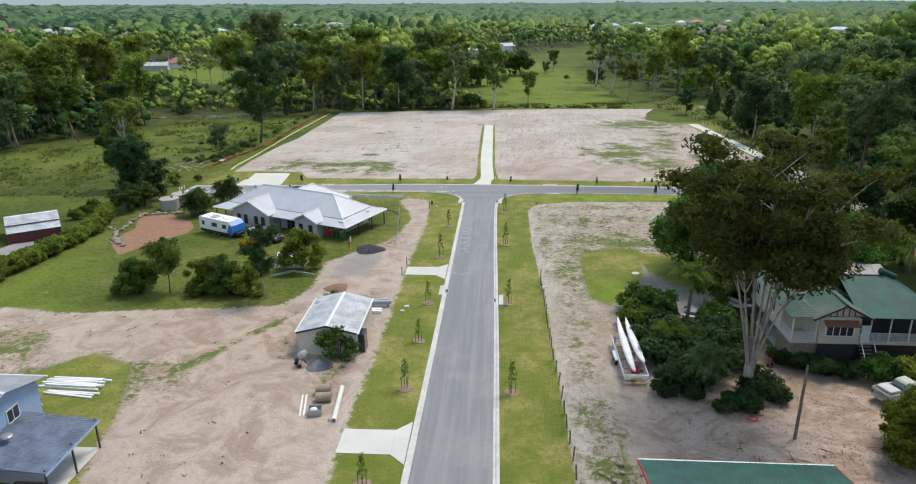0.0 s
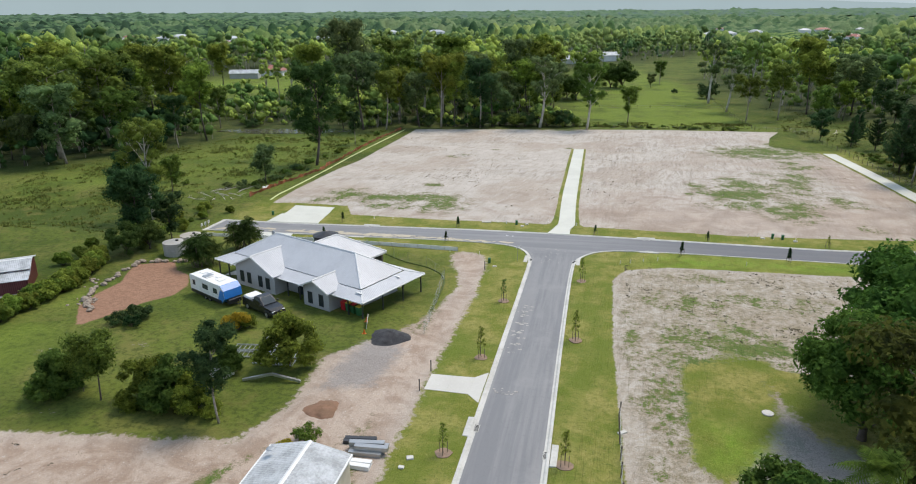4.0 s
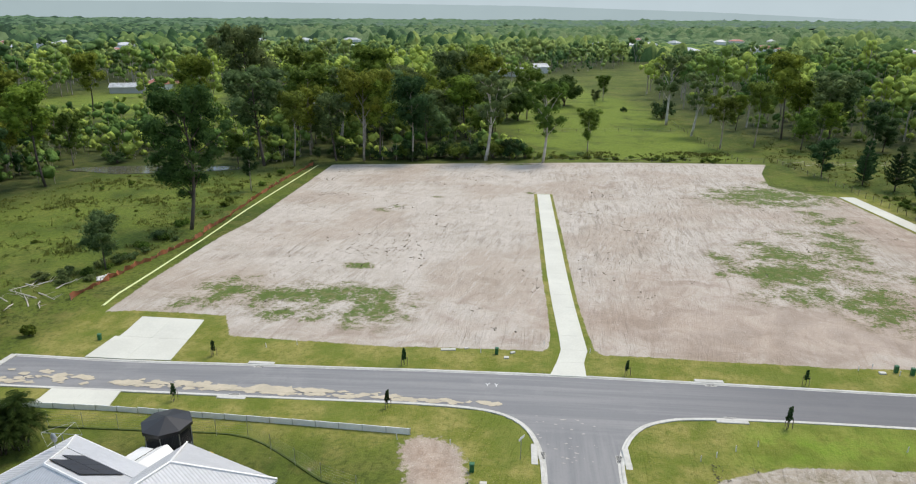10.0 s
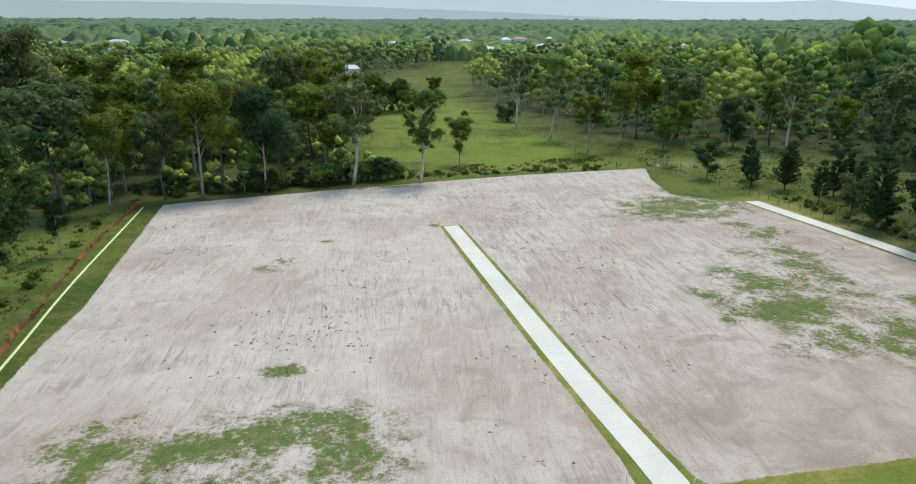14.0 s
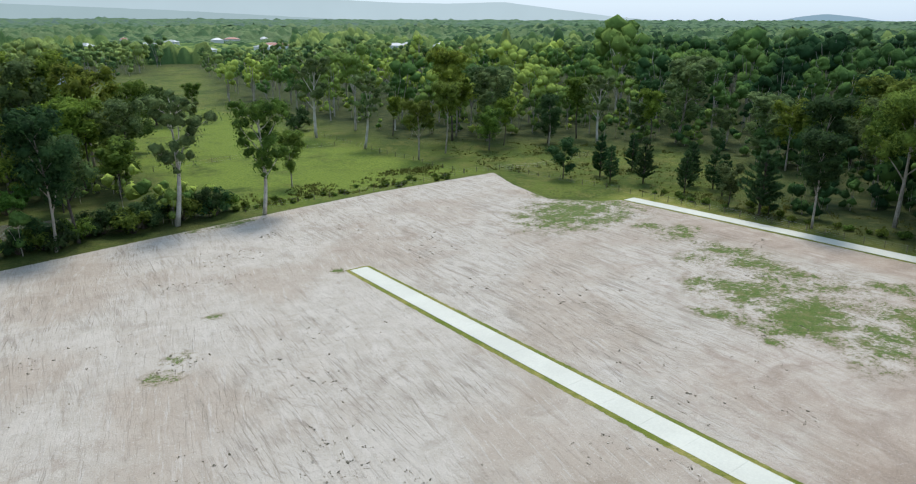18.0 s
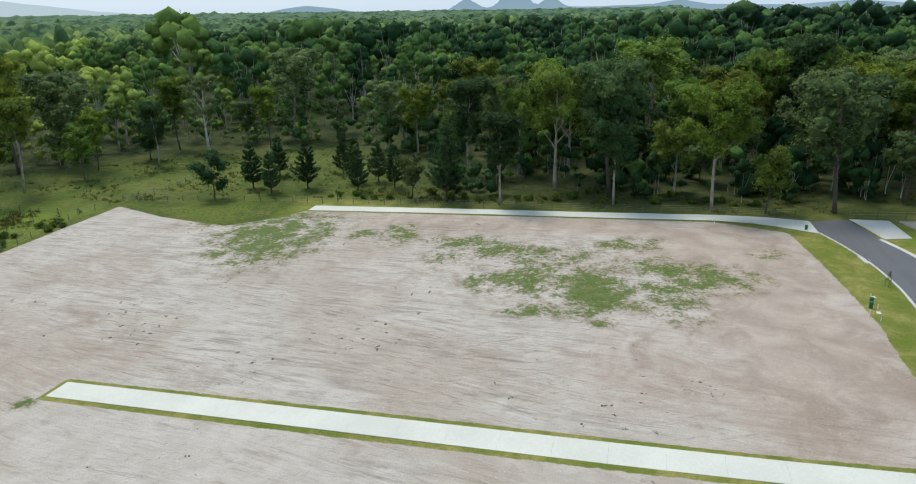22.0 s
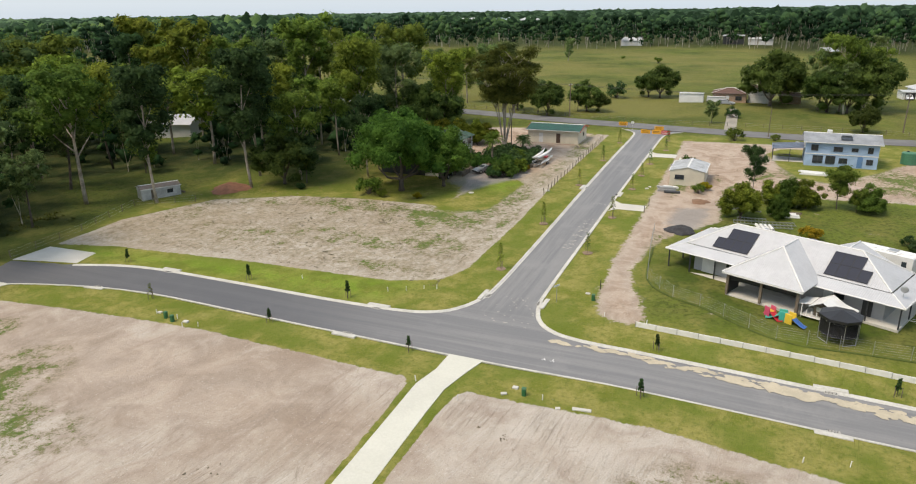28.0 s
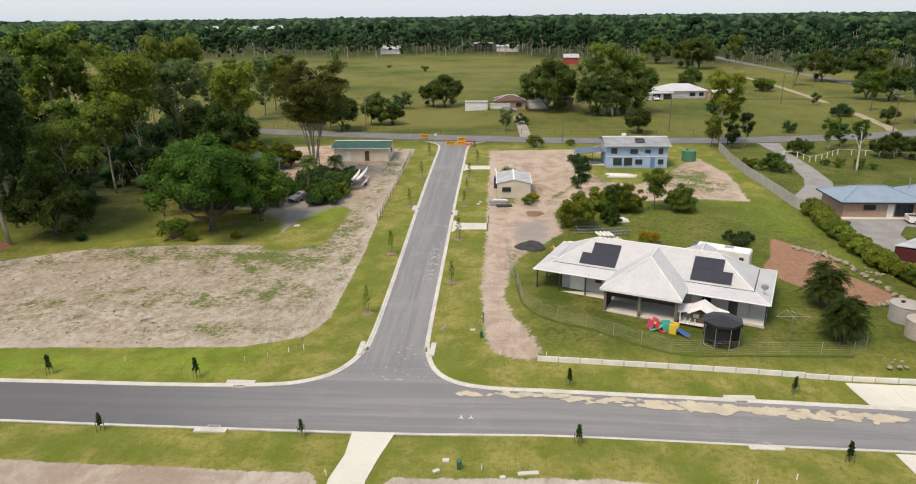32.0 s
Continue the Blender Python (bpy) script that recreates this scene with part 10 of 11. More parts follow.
for x, y in ((6.4, 113.6), (7.7, 114.2), (9.4, 115.2), (11.3, 116.0), (22.5, 116.4), (-12.4, 113.9), (-16.6, 114.2), (-.1, 131.6), (-4.6, 133.0), (28.6, 129.7), (31.6, 129.6), (26.7, 131.0), (57.2, 143.4), (58.2, 132.5), (-33.0, 130.2), (-30, 131.0), (-11, 130.5), (25.2, 130.4)):
    peg(x, y)
for x, y in ((-9.4, 130.4), (28.6, 130.4), (29.9, 130.0), (56.2, 131.2), (-10.5, 110.6), (-51.5, 131)):
    root = thing("service_pillar", pose(x, y, gz(x, y)), "green plastic electrical service pillar on the verge", "service pillar", "service pillars")
    part("pillar_body", Geo().cham(-.17, -.17, -.2, .17, .17, .62, .04), GREEN_PLASTIC, root)
    part("pillar_cap", Geo().cham(-.19, -.19, .62, .19, .19, .70, .03), GREEN_PLASTIC, root)
for x, y, a, b, t in ((-14.3, 130.8, 1.5, .35, 8), (-7.8, 130.8, .5, .3, 30), (-8.4, 129.6, .5, .4, 0), (31.5, 129.3, .5, .35, 10), (27.2, 130.0, .6, .4, 0), (-9.6, 109.2, .5, .3, 0), (5.9, 72.5, .7, .35, 40), (-8.9, 66.2, .5, .4, 20), (-9.2, 65.0, .4, .3, 0), (-12.5, 131.3, .4, .3, 15)):
    solid("concrete_offcut", Geo().cham(-a / 2, -b / 2, -.05, a / 2, b / 2, .12, .02), CONCRETE, "pale concrete slab lying on the verge", "slab", m=pose(x, y, gz(x, y), 0, 0, t))


def sign_post(x, y, turn, board, label, h=2.2, w=.6, bh=.3):
    root = thing("sign_post", pose(x, y, gz(x, y), 0, 0, turn), label, "sign")
    part("pole", Geo().tube([(0, 0, -.3), (0, 0, h)], .03, 7), STEEL, root)
    part("board", Geo().cham(-w / 2, -.05, h - bh, w / 2, -.02, h, .008), board, root)
    return root


sign_post(-7.0, 112.4, 60, WHITE_PAINT, "white street-name board on a steel pole", 2.0, .8, .2)
for x, y, h in ((-10.6, 107.6, 1.2), (-10.7, 75.6, 1.1), (-10.6, 79.2, 1.1)):
    solid("bollard", Geo().tube([(x, y, gz(x, y) - .2), (x, y, gz(x, y) + h)], .05, 7), BLACK, "dark timber marker post beside the drive", "post")


ORANGE_BOARD = plain("orange_sign_board", (0.78, 0.36, 0.02), 0.5)


def barrier(x, y, turn, col, label):
    root = thing("road_barrier", pose(x, y, gz(x, y) + .08, 0, 0, turn), label, "road barrier", "road works barriers")
    part("board", Geo().cham(-1.0, -.02, .25, 1.0, .02, 1.1, .008), col, root)
    for z in (.48, .76):
        part("lettering_bar", Geo().box(-.75, .022, z, .75, .028, z + .10), BLACK if col is not RED_PLASTIC else WHITE_PAINT, root)
        part("lettering_bar", Geo().box(-.75, -.028, z, .75, -.022, z + .10), BLACK if col is not RED_PLASTIC else WHITE_PAINT, root)
    for s in (-1, 1):
        part("leg", Geo().tube([(s * .8, -.3, 0), (s * .8, 0, 1.0), (s * .8, .3, 0)], .02, 5), STEEL, root)


for x, y, a, c in ((-1.4, 21.6, 4, ORANGE_BOARD), (-3.8, 21.7, -5, ORANGE_BOARD), (-3.7, 17.0, 6, ORANGE_BOARD), (5.1, 13.2, 10, ORANGE_BOARD), (-5.7, 21.7, 3, RED_PLASTIC)):
    barrier(x, y, a, c, "orange road-works sign board on folding legs" if c is not RED_PLASTIC else "red plastic road barrier across the street")
sign_post(2.2, 17.4, 0, WHITE_PAINT, "triangular white give-way sign back on a pole", 2.1, .6, .5)
for x, y in ((-58.9, 121), (-58.9, 122), (-58.9, 123)):
    g = sign_post(x, y, 90, WHITE_PAINT, "small black and white hazard marker at the street's end", .95, .5, .45)
    part("stripe", Geo().box(-.1, -.055, .55, .05, -.05, .9), BLACK, g)
    g["group"] = "hazard markers"

# sand washed over the asphalt, sprayed marks
SANDY = random.Random(5)


def blotches(name, spots, material, label, category):
    g = Geo()
    for k, (x, y, r) in enumerate(spots):
        n = 9
        pts = [(x + r * SANDY.uniform(.35, 1.25) * 1.8 * math.cos(6.283 * i / n), y + r * SANDY.uniform(.35, 1.2) * math.sin(6.283 * i / n)) for i in range(n)]
        g.add([(a, b, gz(a, b) - .042 + k * .0001) for a, b in pts], [tuple(range(n))])
    return tagged(solid(name, g, material, label, category), kind="stuff")


_sp = [(SANDY.uniform(-44, -9), 120.35 + abs(SANDY.gauss(0, .40)), SANDY.uniform(.12, .42)) for _ in range(140)]
_sp += [(SANDY.uniform(-56.5, -47), 119.8 + SANDY.random() * 2.6, SANDY.uniform(.15, .5)) for _ in range(40)]
_sp += [(SANDY.uniform(-45, -24), 120.75 + abs(SANDY.gauss(0, .42)), SANDY.uniform(.25, .6)) for _ in range(56)]
_sp = [(x, y - 2.0 * float(fall(x, y)), r) for x, y, r in _sp]
blotches("spilt_sand", _sp, SAND, "sandy soil washed over the asphalt beside the kerb", "sand")
_sp = [(SANDY.gauss(-4.0, .35), SANDY.uniform(84, 97), SANDY.uniform(.06, .18)) for _ in range(45)] + [(SANDY.uniform(-6, -1), SANDY.uniform(112, 119), SANDY.uniform(.04, .12)) for _ in range(40)] + [(SANDY.uniform(-4.6, -2.6), SANDY.gauss(77, .3), SANDY.uniform(.05, .12)) for _ in range(14)]
blotches("pale_scuffs", _sp, mat("pale_scuff", (0.42, 0.40, 0.36), (0.34, 0.32, 0.29), 1, 6, .9), "pale mud scuffs on the asphalt", "scuffs")
for x, y in ((-9.2, 124.0), (-10.0, 124.0)):
    solid("sprayed_mark", Geo().box(-.03, -.25, 0, .03, .05, .004).box(-.03, 0, 0, .03, .3, .004, pose(0, .02, 0, 0, 0, 35)).box(-.03, 0, 0, .03, .3, .004, pose(0, .02, 0, 0, 0, -35)), WHITE_PAINT, "white sprayed Y mark on the asphalt", "road mark", m=pose(x, y, gz(x, y) - .054))


# ---- power poles and lines ----
def power_pole(x, y, h, turn, label="timber power pole with cross-arm and insulators", arm=True, r=.15):
    root = thing("power_pole", pose(x, y, gz(x, y), 0, 0, turn), label, "power pole", "power poles")
    part("pole", Geo().tube([(0, 0, -.5), (0, 0, h)], [r, r * .7], 9), TIMBER, root)
    if arm:
        part("cross_arm", Geo().box(-.06, -1.1, h - .6, .06, 1.1, h - .45), TIMBER, root)
        for v in (-1.0, -.4, .4, 1.0):
            part("insulator", Geo().tube([(0, v, h - .45), (0, v, h - .25)], .05, 7), TRIM, root)
    return root


power_pole(-53, 3.6, 8.5, -4)
power_pole(-26.4, 17.0, 6.5, -4, "slim pale service pole beside the main road", False, .1)
power_pole(20.7, 3.2, 8.5, -10)
power_pole(-117, -4, 8.5, 10)
power_pole(82, -12, 8.5, -12)
power_pole(-106, -182, 9, 80)
power_pole(-120, -93, 9, 80)
power_pole(-105, 4, 8.5, 20)
power_pole(-38.3, -29, 8, 0, "slim service pole on the lawn", False, .1)
power_pole(22.3, 43.5, 6.0, 0, "leaning timber service pole by the garden bed", False, .13)
power_pole(-128, -95, 9, 30)
power_pole(-98, -46, 9, 30)
for a, b in (((-117, -4), (-53, 3.6)), ((-53, 3.6), (20.7, 3.2)), ((20.7, 3.2), (82, -12))):
    for v in (-.9, .9):
        pts = []
        for k in range(15):
            t = k / 14
            x, y = a[0] + (b[0] - a[0]) * t, a[1] + (b[1] - a[1]) * t + v
            pts.append((x, y, gz(x, y) + 8.25 - 1.2 * 4 * t * (1 - t)))
        solid("power_line", Geo().tube(pts, .025, 4, False), BLACK, "sagging black power line over the road", "power line", "power lines")

# ---- yard clutter ----
def mound(name, x, y, r, h, material, label, seed):
    rs = np.random.default_rng(seed)
    vs, fs, nu, nv = [], [], 22, 9
    for j in range(nv + 1):
        t = j / nv
        for i in range(nu):
            a = 6.283 * i / nu
            k = 1 + .12 * math.sin(3 * a + seed) + .06 * rs.normal()
            rr = r * t * k
            vs.append((rr * math.cos(a), rr * math.sin(a), h * (1 - t ** 1.4) * (1 + .06 * rs.normal()) - .06 * t))
    for j in range(nv):
        for i in range(nu):
            fs.append((j * nu + i, (j + 1) * nu + i, (j + 1) * nu + (i + 1) % nu, j * nu + (i + 1) % nu))
    return solid(name, Geo().add(vs, fs), material, label, "heap", m=pose(x, y, gz(x, y)), smooth=True)


mound("gravel_mound", -16.4, 85.2, 2.1, .75, mat("dark_gravel", (0.055, 0.055, 0.058), (0.025, 0.025, 0.028), 1.5, 12, .95, 0, .8), "heap of dark crushed rock on the track", 1)
mound("gravel_mound", -14.9, 52.6, 1.15, .7, mat("grey_crushed_rock", (0.20, 0.20, 0.215), (0.13, 0.13, 0.14), 1.5, 14, .95, 0, .7), "heap of grey crushed rock before the shed", 2)
mound("earth_mound", 57.6, 88.0, 3.4, 1.1, mat("red_soil_heap", (0.32, 0.14, 0.08), (0.22, 0.10, 0.06), 1.2, 8, .95, 0, .8), "heap of red soil at the lot's edge", 3)
mound("earth_mound", -17.6, 71.0, 1.6, .35, mat("brown_spoil", (0.24, 0.13, 0.08), (0.17, 0.10, 0.06), 1.2, 8, .95, 0, .8), "low heap of brown soil and roots beside the track", 4)
PVC = plain("pale_green_pipe", (0.62, 0.68, 0.56), .45)
PIPE_C = mat("earthy_concrete_pipe", (0.34, 0.26, 0.18), (0.26, 0.20, 0.14), 1, 6, .9)


def pipe(name, p, q, r, material, label, group=""):
    """An open pipe with wall thickness."""
    p, q = Vector(p), Vector(q)
    n, t = 16, (q - p).normalized()
    a = t.cross(Vector((0, 0, 1))).normalized()
    b = t.cross(a)
    vs, fs = [], []
    for c, rr in ((p, r), (q, r), (q, r * .82), (p, r * .82)):
        vs += [c + (a * math.cos(6.283 * k / n) + b * math.sin(6.283 * k / n)) * rr for k in range(n)]
    for s in range(4):
        for k in range(n):
            fs.append((s * n + k, s * n + (k + 1) % n, ((s + 1) % 4) * n + (k + 1) % n, ((s + 1) % 4) * n + k))
    return solid(name, Geo().add(vs, fs), material, label, "pipe", group)


zz = gz(-12, 46)
pipe("drain_pipe", (-11.5, 43.8, zz + .22), (-11.9, 48.6, zz + .22), .2, PVC, "long pale green plastic drain pipe on the ground")
pipe("concrete_pipe", (-13.6, 46.7, zz + .38), (-12.4, 46.9, zz + .38), .38, PIPE_C, "earthy concrete culvert pipe lying on its side", "culvert pipes")
pipe("concrete_pipe", (-13.9, 47.9, zz + .38), (-12.7, 48.1, zz + .38), .38, PIPE_C, "earthy concrete culvert pipe lying on its side", "culvert pipes")
for i, (a, b) in enumerate((((-14.3, 44.6), (-14.9, 47.4)), ((-14.0, 44.6), (-14.6, 47.5)))):
    solid("timber_batten", Geo().box(-.06, -1.5, 0, .06, 1.5, .1), WHITE_PAINT, "pale timber batten lying on the ground", "timber", "battens", m=pose((a[0] + b[0]) / 2, (a[1] + b[1]) / 2, zz, 0, 0, 11))
root = thing("crate", pose(-13.2, 44.9, zz, 0, 0, 8), "grey steel stillage crate with white bags", "crate")
part("crate_base", Geo().box(-.5, -.4, 0, .5, .4, .12), STEEL, root)
for s in (-1, 1):
    part("crate_side", Geo().box(-.5, s * .4 - .02, .12, .5, s * .4 + .02, .6), STEEL, root)
    part("crate_end", Geo().box(s * .5 - .02, -.38, .12, s * .5 + .02, .38, .5), STEEL, root)
part("bag", Geo().ball((-.1, 0, .42), (.33, .25, .2), 9, 6, .15, rng), WHITE_PAINT, root)


def stack(name, x, y, turn, L, n, layers, w, material, label, category="stack", wob=4):
    root = thing(name, pose(x, y, gz(x, y), 0, 0, turn), label, category)
    for j in range(layers):
        for i in range(n - j):
            l = L * _r.uniform(.8, 1.05)
            part("length", Geo().cham(-l / 2, -w / 2, 0, l / 2, w / 2, w * .8, .01, pose(_r.uniform(-.3, .3), (i - (n - j - 1) / 2) * w * 1.15, j * w * .82, 0, 0, _r.uniform(-wob, wob))), material, root)
    return root


stack("pipe_stack", -34.4, 48.3, 178, 5.2, 7, 2, .2, TRIM, "stack of white plastic conduit lengths on the grass")
stack("pipe_stack", -34.0, 46.7, 174, 4.6, 3, 1, .2, TRIM, "a few white plastic conduit lengths on the grass")
stack("steel_stack", -11.9, 66.4, 5, 2.6, 3, 2, .42, STEEL, "bundled galvanised steel purlins beside the track")
stack("steel_stack", -12.4, 64.6, 0, 2.4, 2, 1, .4, WHITE_PAINT, "bundle of pale steel channel beside the track")
stack("steel_stack", -13.2, 67.4, 4, 2.8, 2, 1, .35, RENDER_DARK, "bundle of dark steel channel beside the track")
stack("timber_stack", -29.2, 74.6, 12, 3.4, 6, 2, .22, WHITE_PAINT, "stack of pale timber lengths beneath trees")
stack("timber_stack", -29.6, 73.2, 8, 3.6, 4, 1, .22, TIMBER, "stack of weathered timber lengths beneath trees")
for i in range(4):
    pipe("white_pipe", (-25.6 - i * .55, 80.3, gz(0, 80) + .25), (-26.1 - i * .55, 82.2, gz(0, 80) + .25), .2, TRIM, "short white pipe leaning on steel frames", "white pipes")


def steel_frame(x, y, turn, label):
    root = thing("steel_gate_panel", pose(x, y, gz(x, y) + .1, 0, 0, turn), label, "gate", "steel gate panels")
    for v in (-.7, .7):
        part("long_rail", Geo().box(-1.9, v - .04, 0, 1.9, v + .04, .12), STEEL, root)
    for i in range(9):
        part("rung", Geo().box(-1.85 + i * .46, -.66, .02, -1.80 + i * .46, .66, .08), STEEL, root)


for x, y, a in ((-24.6, 79.4, 6), (-25.0, 78.0, 4), (-28.6, 78.8, 10), (-28.2, 80.0, 8)):
    steel_frame(x, y, a, "galvanised steel frame lying on the grass")
solid("steel_truss", Geo().box(-2.6, -.1, 0, 0, .1, .2, pose(0, 0, .62, 0, -12, 4)).box(0, -.1, 0, 2.6, .1, .2, pose(0, 0, .62, 0, 12, -4)), STEEL, "bent galvanised roof truss lying beneath trees", "truss", m=pose(-23.6, 74.6, gz(0, 74.6), 0, 0, 8))
# sandstone blocks round the red pad
ROCK = mat("sandstone_rock", (0.33, 0.27, 0.21), (0.20, 0.165, 0.13), 1.4, 6, .95, 0, .6)
_rk = np.random.default_rng(77)
for i in range(34):
    t = i / 33
    x = float(np.interp(t, [0, .35, .75, 1], [-50.6, -53.8, -56.0, -50.2])) + _r.uniform(-.3, .3)
    y = float(np.interp(t, [0, .35, .75, 1], [85.4, 88.6, 101.2, 102.6])) + _r.uniform(-.3, .3)
    s = _r.uniform(.28, .55)
    solid("rock", Geo().ball((0, 0, s * .35), (s, s * .8, s * .6), 8, 5, .35, _rk), ROCK, "rough sandstone rock edging the red pad", "rock", "rocks round the pad", m=pose(x, y, gz(x, y), 0, 0, _r.uniform(0, 360)))
for cx, cy, n in ((-52.3, 87.6, 14), (-56.6, 93.4, 12), (-47.6, 114.2, 8), (9.0, 38.4, 12)):
    for i in range(n):
        s = _r.uniform(.12, .32)
        solid("rubble", Geo().ball((0, 0, s * .3), (s, s * .8, s * .5), 7, 4, .4, _rk), ROCK, "pale broken rubble on the ground", "rubble", "rubble", m=pose(cx + _r.gauss(0, .8), cy + _r.gauss(0, .6), gz(cx, cy), 0, 0, _r.uniform(0, 360)))
# panels and cones at the verandah corner
for i in range(3):
    solid("fence_panel", Geo().cham(-.35, -.03, 0, .35, .03, .8, .01), CONCRETE, "pale panel leaning by the verandah", "panel", "loose panels", m=hp(12.9 + i * .45, -5.3 - i * .55, 0, -50) @ pose(0, 0, 0, -8))
for u, v in ((12.7, -5.2), (14.6, -7.6)):
    root = thing("traffic_cone", hp(u, v), "small orange traffic cone", "cone", "cones")
    part("cone_base", Geo().cham(-.17, -.17, 0, .17, .17, .04, .01), ORANGE, root)
    part("cone_body", Geo().tube([(0, 0, .04), (0, 0, .5)], [.12, .03], 10), ORANGE, root)
solid("clothes_line", Geo().tube([(-40.6, 109.3, .2), (-40.6, 109.3, 2.2)], .04, 6).tube([(-42.2, 109.3, 2.2), (-39.0, 109.3, 2.2)], .02, 4).tube([(-40.6, 107.7, 2.2), (-40.6, 110.9, 2.2)], .02, 4).tube([(-42.2, 109.3, 2.2), (-40.6, 110.9, 2.2), (-39.0, 109.3, 2.2), (-40.6, 107.7, 2.2), (-42.2, 109.3, 2.2)], .012, 3), STEEL, "rotary clothes line on the lawn", "clothes line")
solid("lid_cover", Geo().tube([(0, 0, 0), (0, 0, .12)], .45, 14), CONCRETE, "round pale concrete tank lid in the grass", "lid", m=pose(17.2, 77.6, gz(17, 78)))
# fallen sticks and tussocks on the graded earth
DEAD = mat("dead_grass_tuft", (0.31, 0.265, 0.19), (0.20, 0.175, 0.12), 2, 9, .95)


def tufts():
    rs = np.random.default_rng(55)
    V, F = [], []
    n = 0
    spots = []
    for x0, x1, y0, y1, n_c, per in ((-52, -5, 134, 232, 26, 16), (1, 55, 134, 238, 26, 14), (7, 60, 87, 113, 60, 15), (-45, -12, 28, 62, 8, 10)):
        for _ in range(n_c):
            cx, cy, r = rs.uniform(x0, x1), rs.uniform(y0, y1), rs.uniform(.8, 3.5)
            spots += [(min(max(cx + rs.normal() * r, x0), x1), min(max(cy + rs.normal() * r, y0), y1)) for _ in range(per)]
    # churned patches in the western field
    for cx, cy, r in ((-30, 189.4, 1.6), (-34.4, 197.6, 2.6), (-41.5, 197, 2.2), (-28, 163, 2.4), (-32, 163, 1.8), (-24.6, 164, 1.4), (-45.4, 200, 2.0)):
        spots += [(cx + rs.normal() * r, cy + rs.normal() * r * .7) for _ in range(22)]
    for x, y in spots:
        k = rs.integers(3, 7)
        s = rs.uniform(.03, .13)
        for _ in range(k):
            a = rs.uniform(0, 6.28)
            o = rs.normal(size=2) * s
            p = np.array([x + o[0], y + o[1], gz(x, y)])
            d = np.array([math.cos(a), math.sin(a), 0]) * s
            V += [p - d * .5, p + d * .5, p + d * .6 + (0, 0, s * .8), p - d * .3 + (0, 0, s * .9)]
            F.append((n, n + 1, n + 2, n + 3))
            n += 4
    me = quick_mesh("dead_tufts", np.array(V), np.array(F), DEAD)
    tagged(new("dead_tufts", me), "dead grass tufts and clods on the bare earth", "tufts", kind="stuff")


tufts()


def grass_tussocks(name, areas, label, seed):
    """Rank grass in the paddocks: fans of bent blades in drifts, thick in some places and thin in others."""
    rs = np.random.default_rng(seed)
    P, T = [], []
    for x0, x1, y0, y1, n, hold in areas:
        x, y = rs.uniform(x0, x1, n), rs.uniform(y0, y1, n)
        keep = signed(x, y, hold) > 0.3
        d = np.array([noise.noise(Vector((a * .11, b * .11, 4))) + .6 * noise.noise(Vector((a * .4, b * .4, 8))) for a, b in zip(x, y)])
        keep &= d > rs.uniform(-.35, .5, n)
        P.append(np.stack([x, y], -1)[keep])
        T.append(d[keep])
    P, T = np.concatenate(P), np.concatenate(T)
    z = np.array([gz(a, b) for a, b in P])
    k = 7
    n = len(P)
    size = rs.uniform(.22, .6, (n, 1)) * (1 + .5 * np.clip(T, -.5, 1))[:, None]
    a = rs.uniform(0, 6.283, (n, k))
    foot = np.stack([P[:, :1] + rs.normal(size=(n, k)) * size * .45, P[:, 1:] + rs.normal(size=(n, k)) * size * .45, np.repeat(z[:, None], k, 1) - .03], -1)
    out = np.stack([np.cos(a), np.sin(a), np.zeros_like(a)], -1)
    side = np.stack([-np.sin(a), np.cos(a), np.zeros_like(a)], -1) * (size * .22)[..., None]
    tip = foot + out * (size * rs.uniform(.3, .9, (n, k)))[..., None] + np.array([0, 0, 1]) * (size * rs.uniform(.5, 1.0, (n, k)))[..., None]
    V = np.stack([foot - side, foot + side, tip], 2).reshape(-1, 3)
    me = quick_mesh(name, V, np.arange(len(V)).reshape(-1, 3), TUSSOCK)
    return tagged(new(name, me), label, "grass", kind="stuff")


TUSSOCK = leaf_mat("rank_grass", (0.045, 0.062, 0.012), (0.255, 0.265, 0.070), 0.006)
W_PADDOCK = [(-118, 112), (-64, 112), (-61.5, 146), (-59.5, 170), (-60.5, 228), (-72, 219), (-98, 211), (-104, 190), (-116, 160)]
E_MEADOW = [(63.2, 132), (63.6, 165), (63.0, 212), (56, 247), (60, 300), (98, 262), (112, 235), (98, 205), (82, 194), (78, 150), (80, 110), (70, 104)]
N_STRIP = [(-4, 243), (52, 248.5), (48, 262), (-8, 256)]
grass_tussocks("paddock_tussocks", [(-118, -60, 112, 228, 9000, W_PADDOCK)], "rank yellow-green grass tussocks of the western paddock", 61)
grass_tussocks("meadow_tussocks", [(56, 112, 104, 300, 8000, E_MEADOW), (-8, 52, 243, 262, 2200, N_STRIP)], "rough grass tussocks of the eastern meadow", 62)
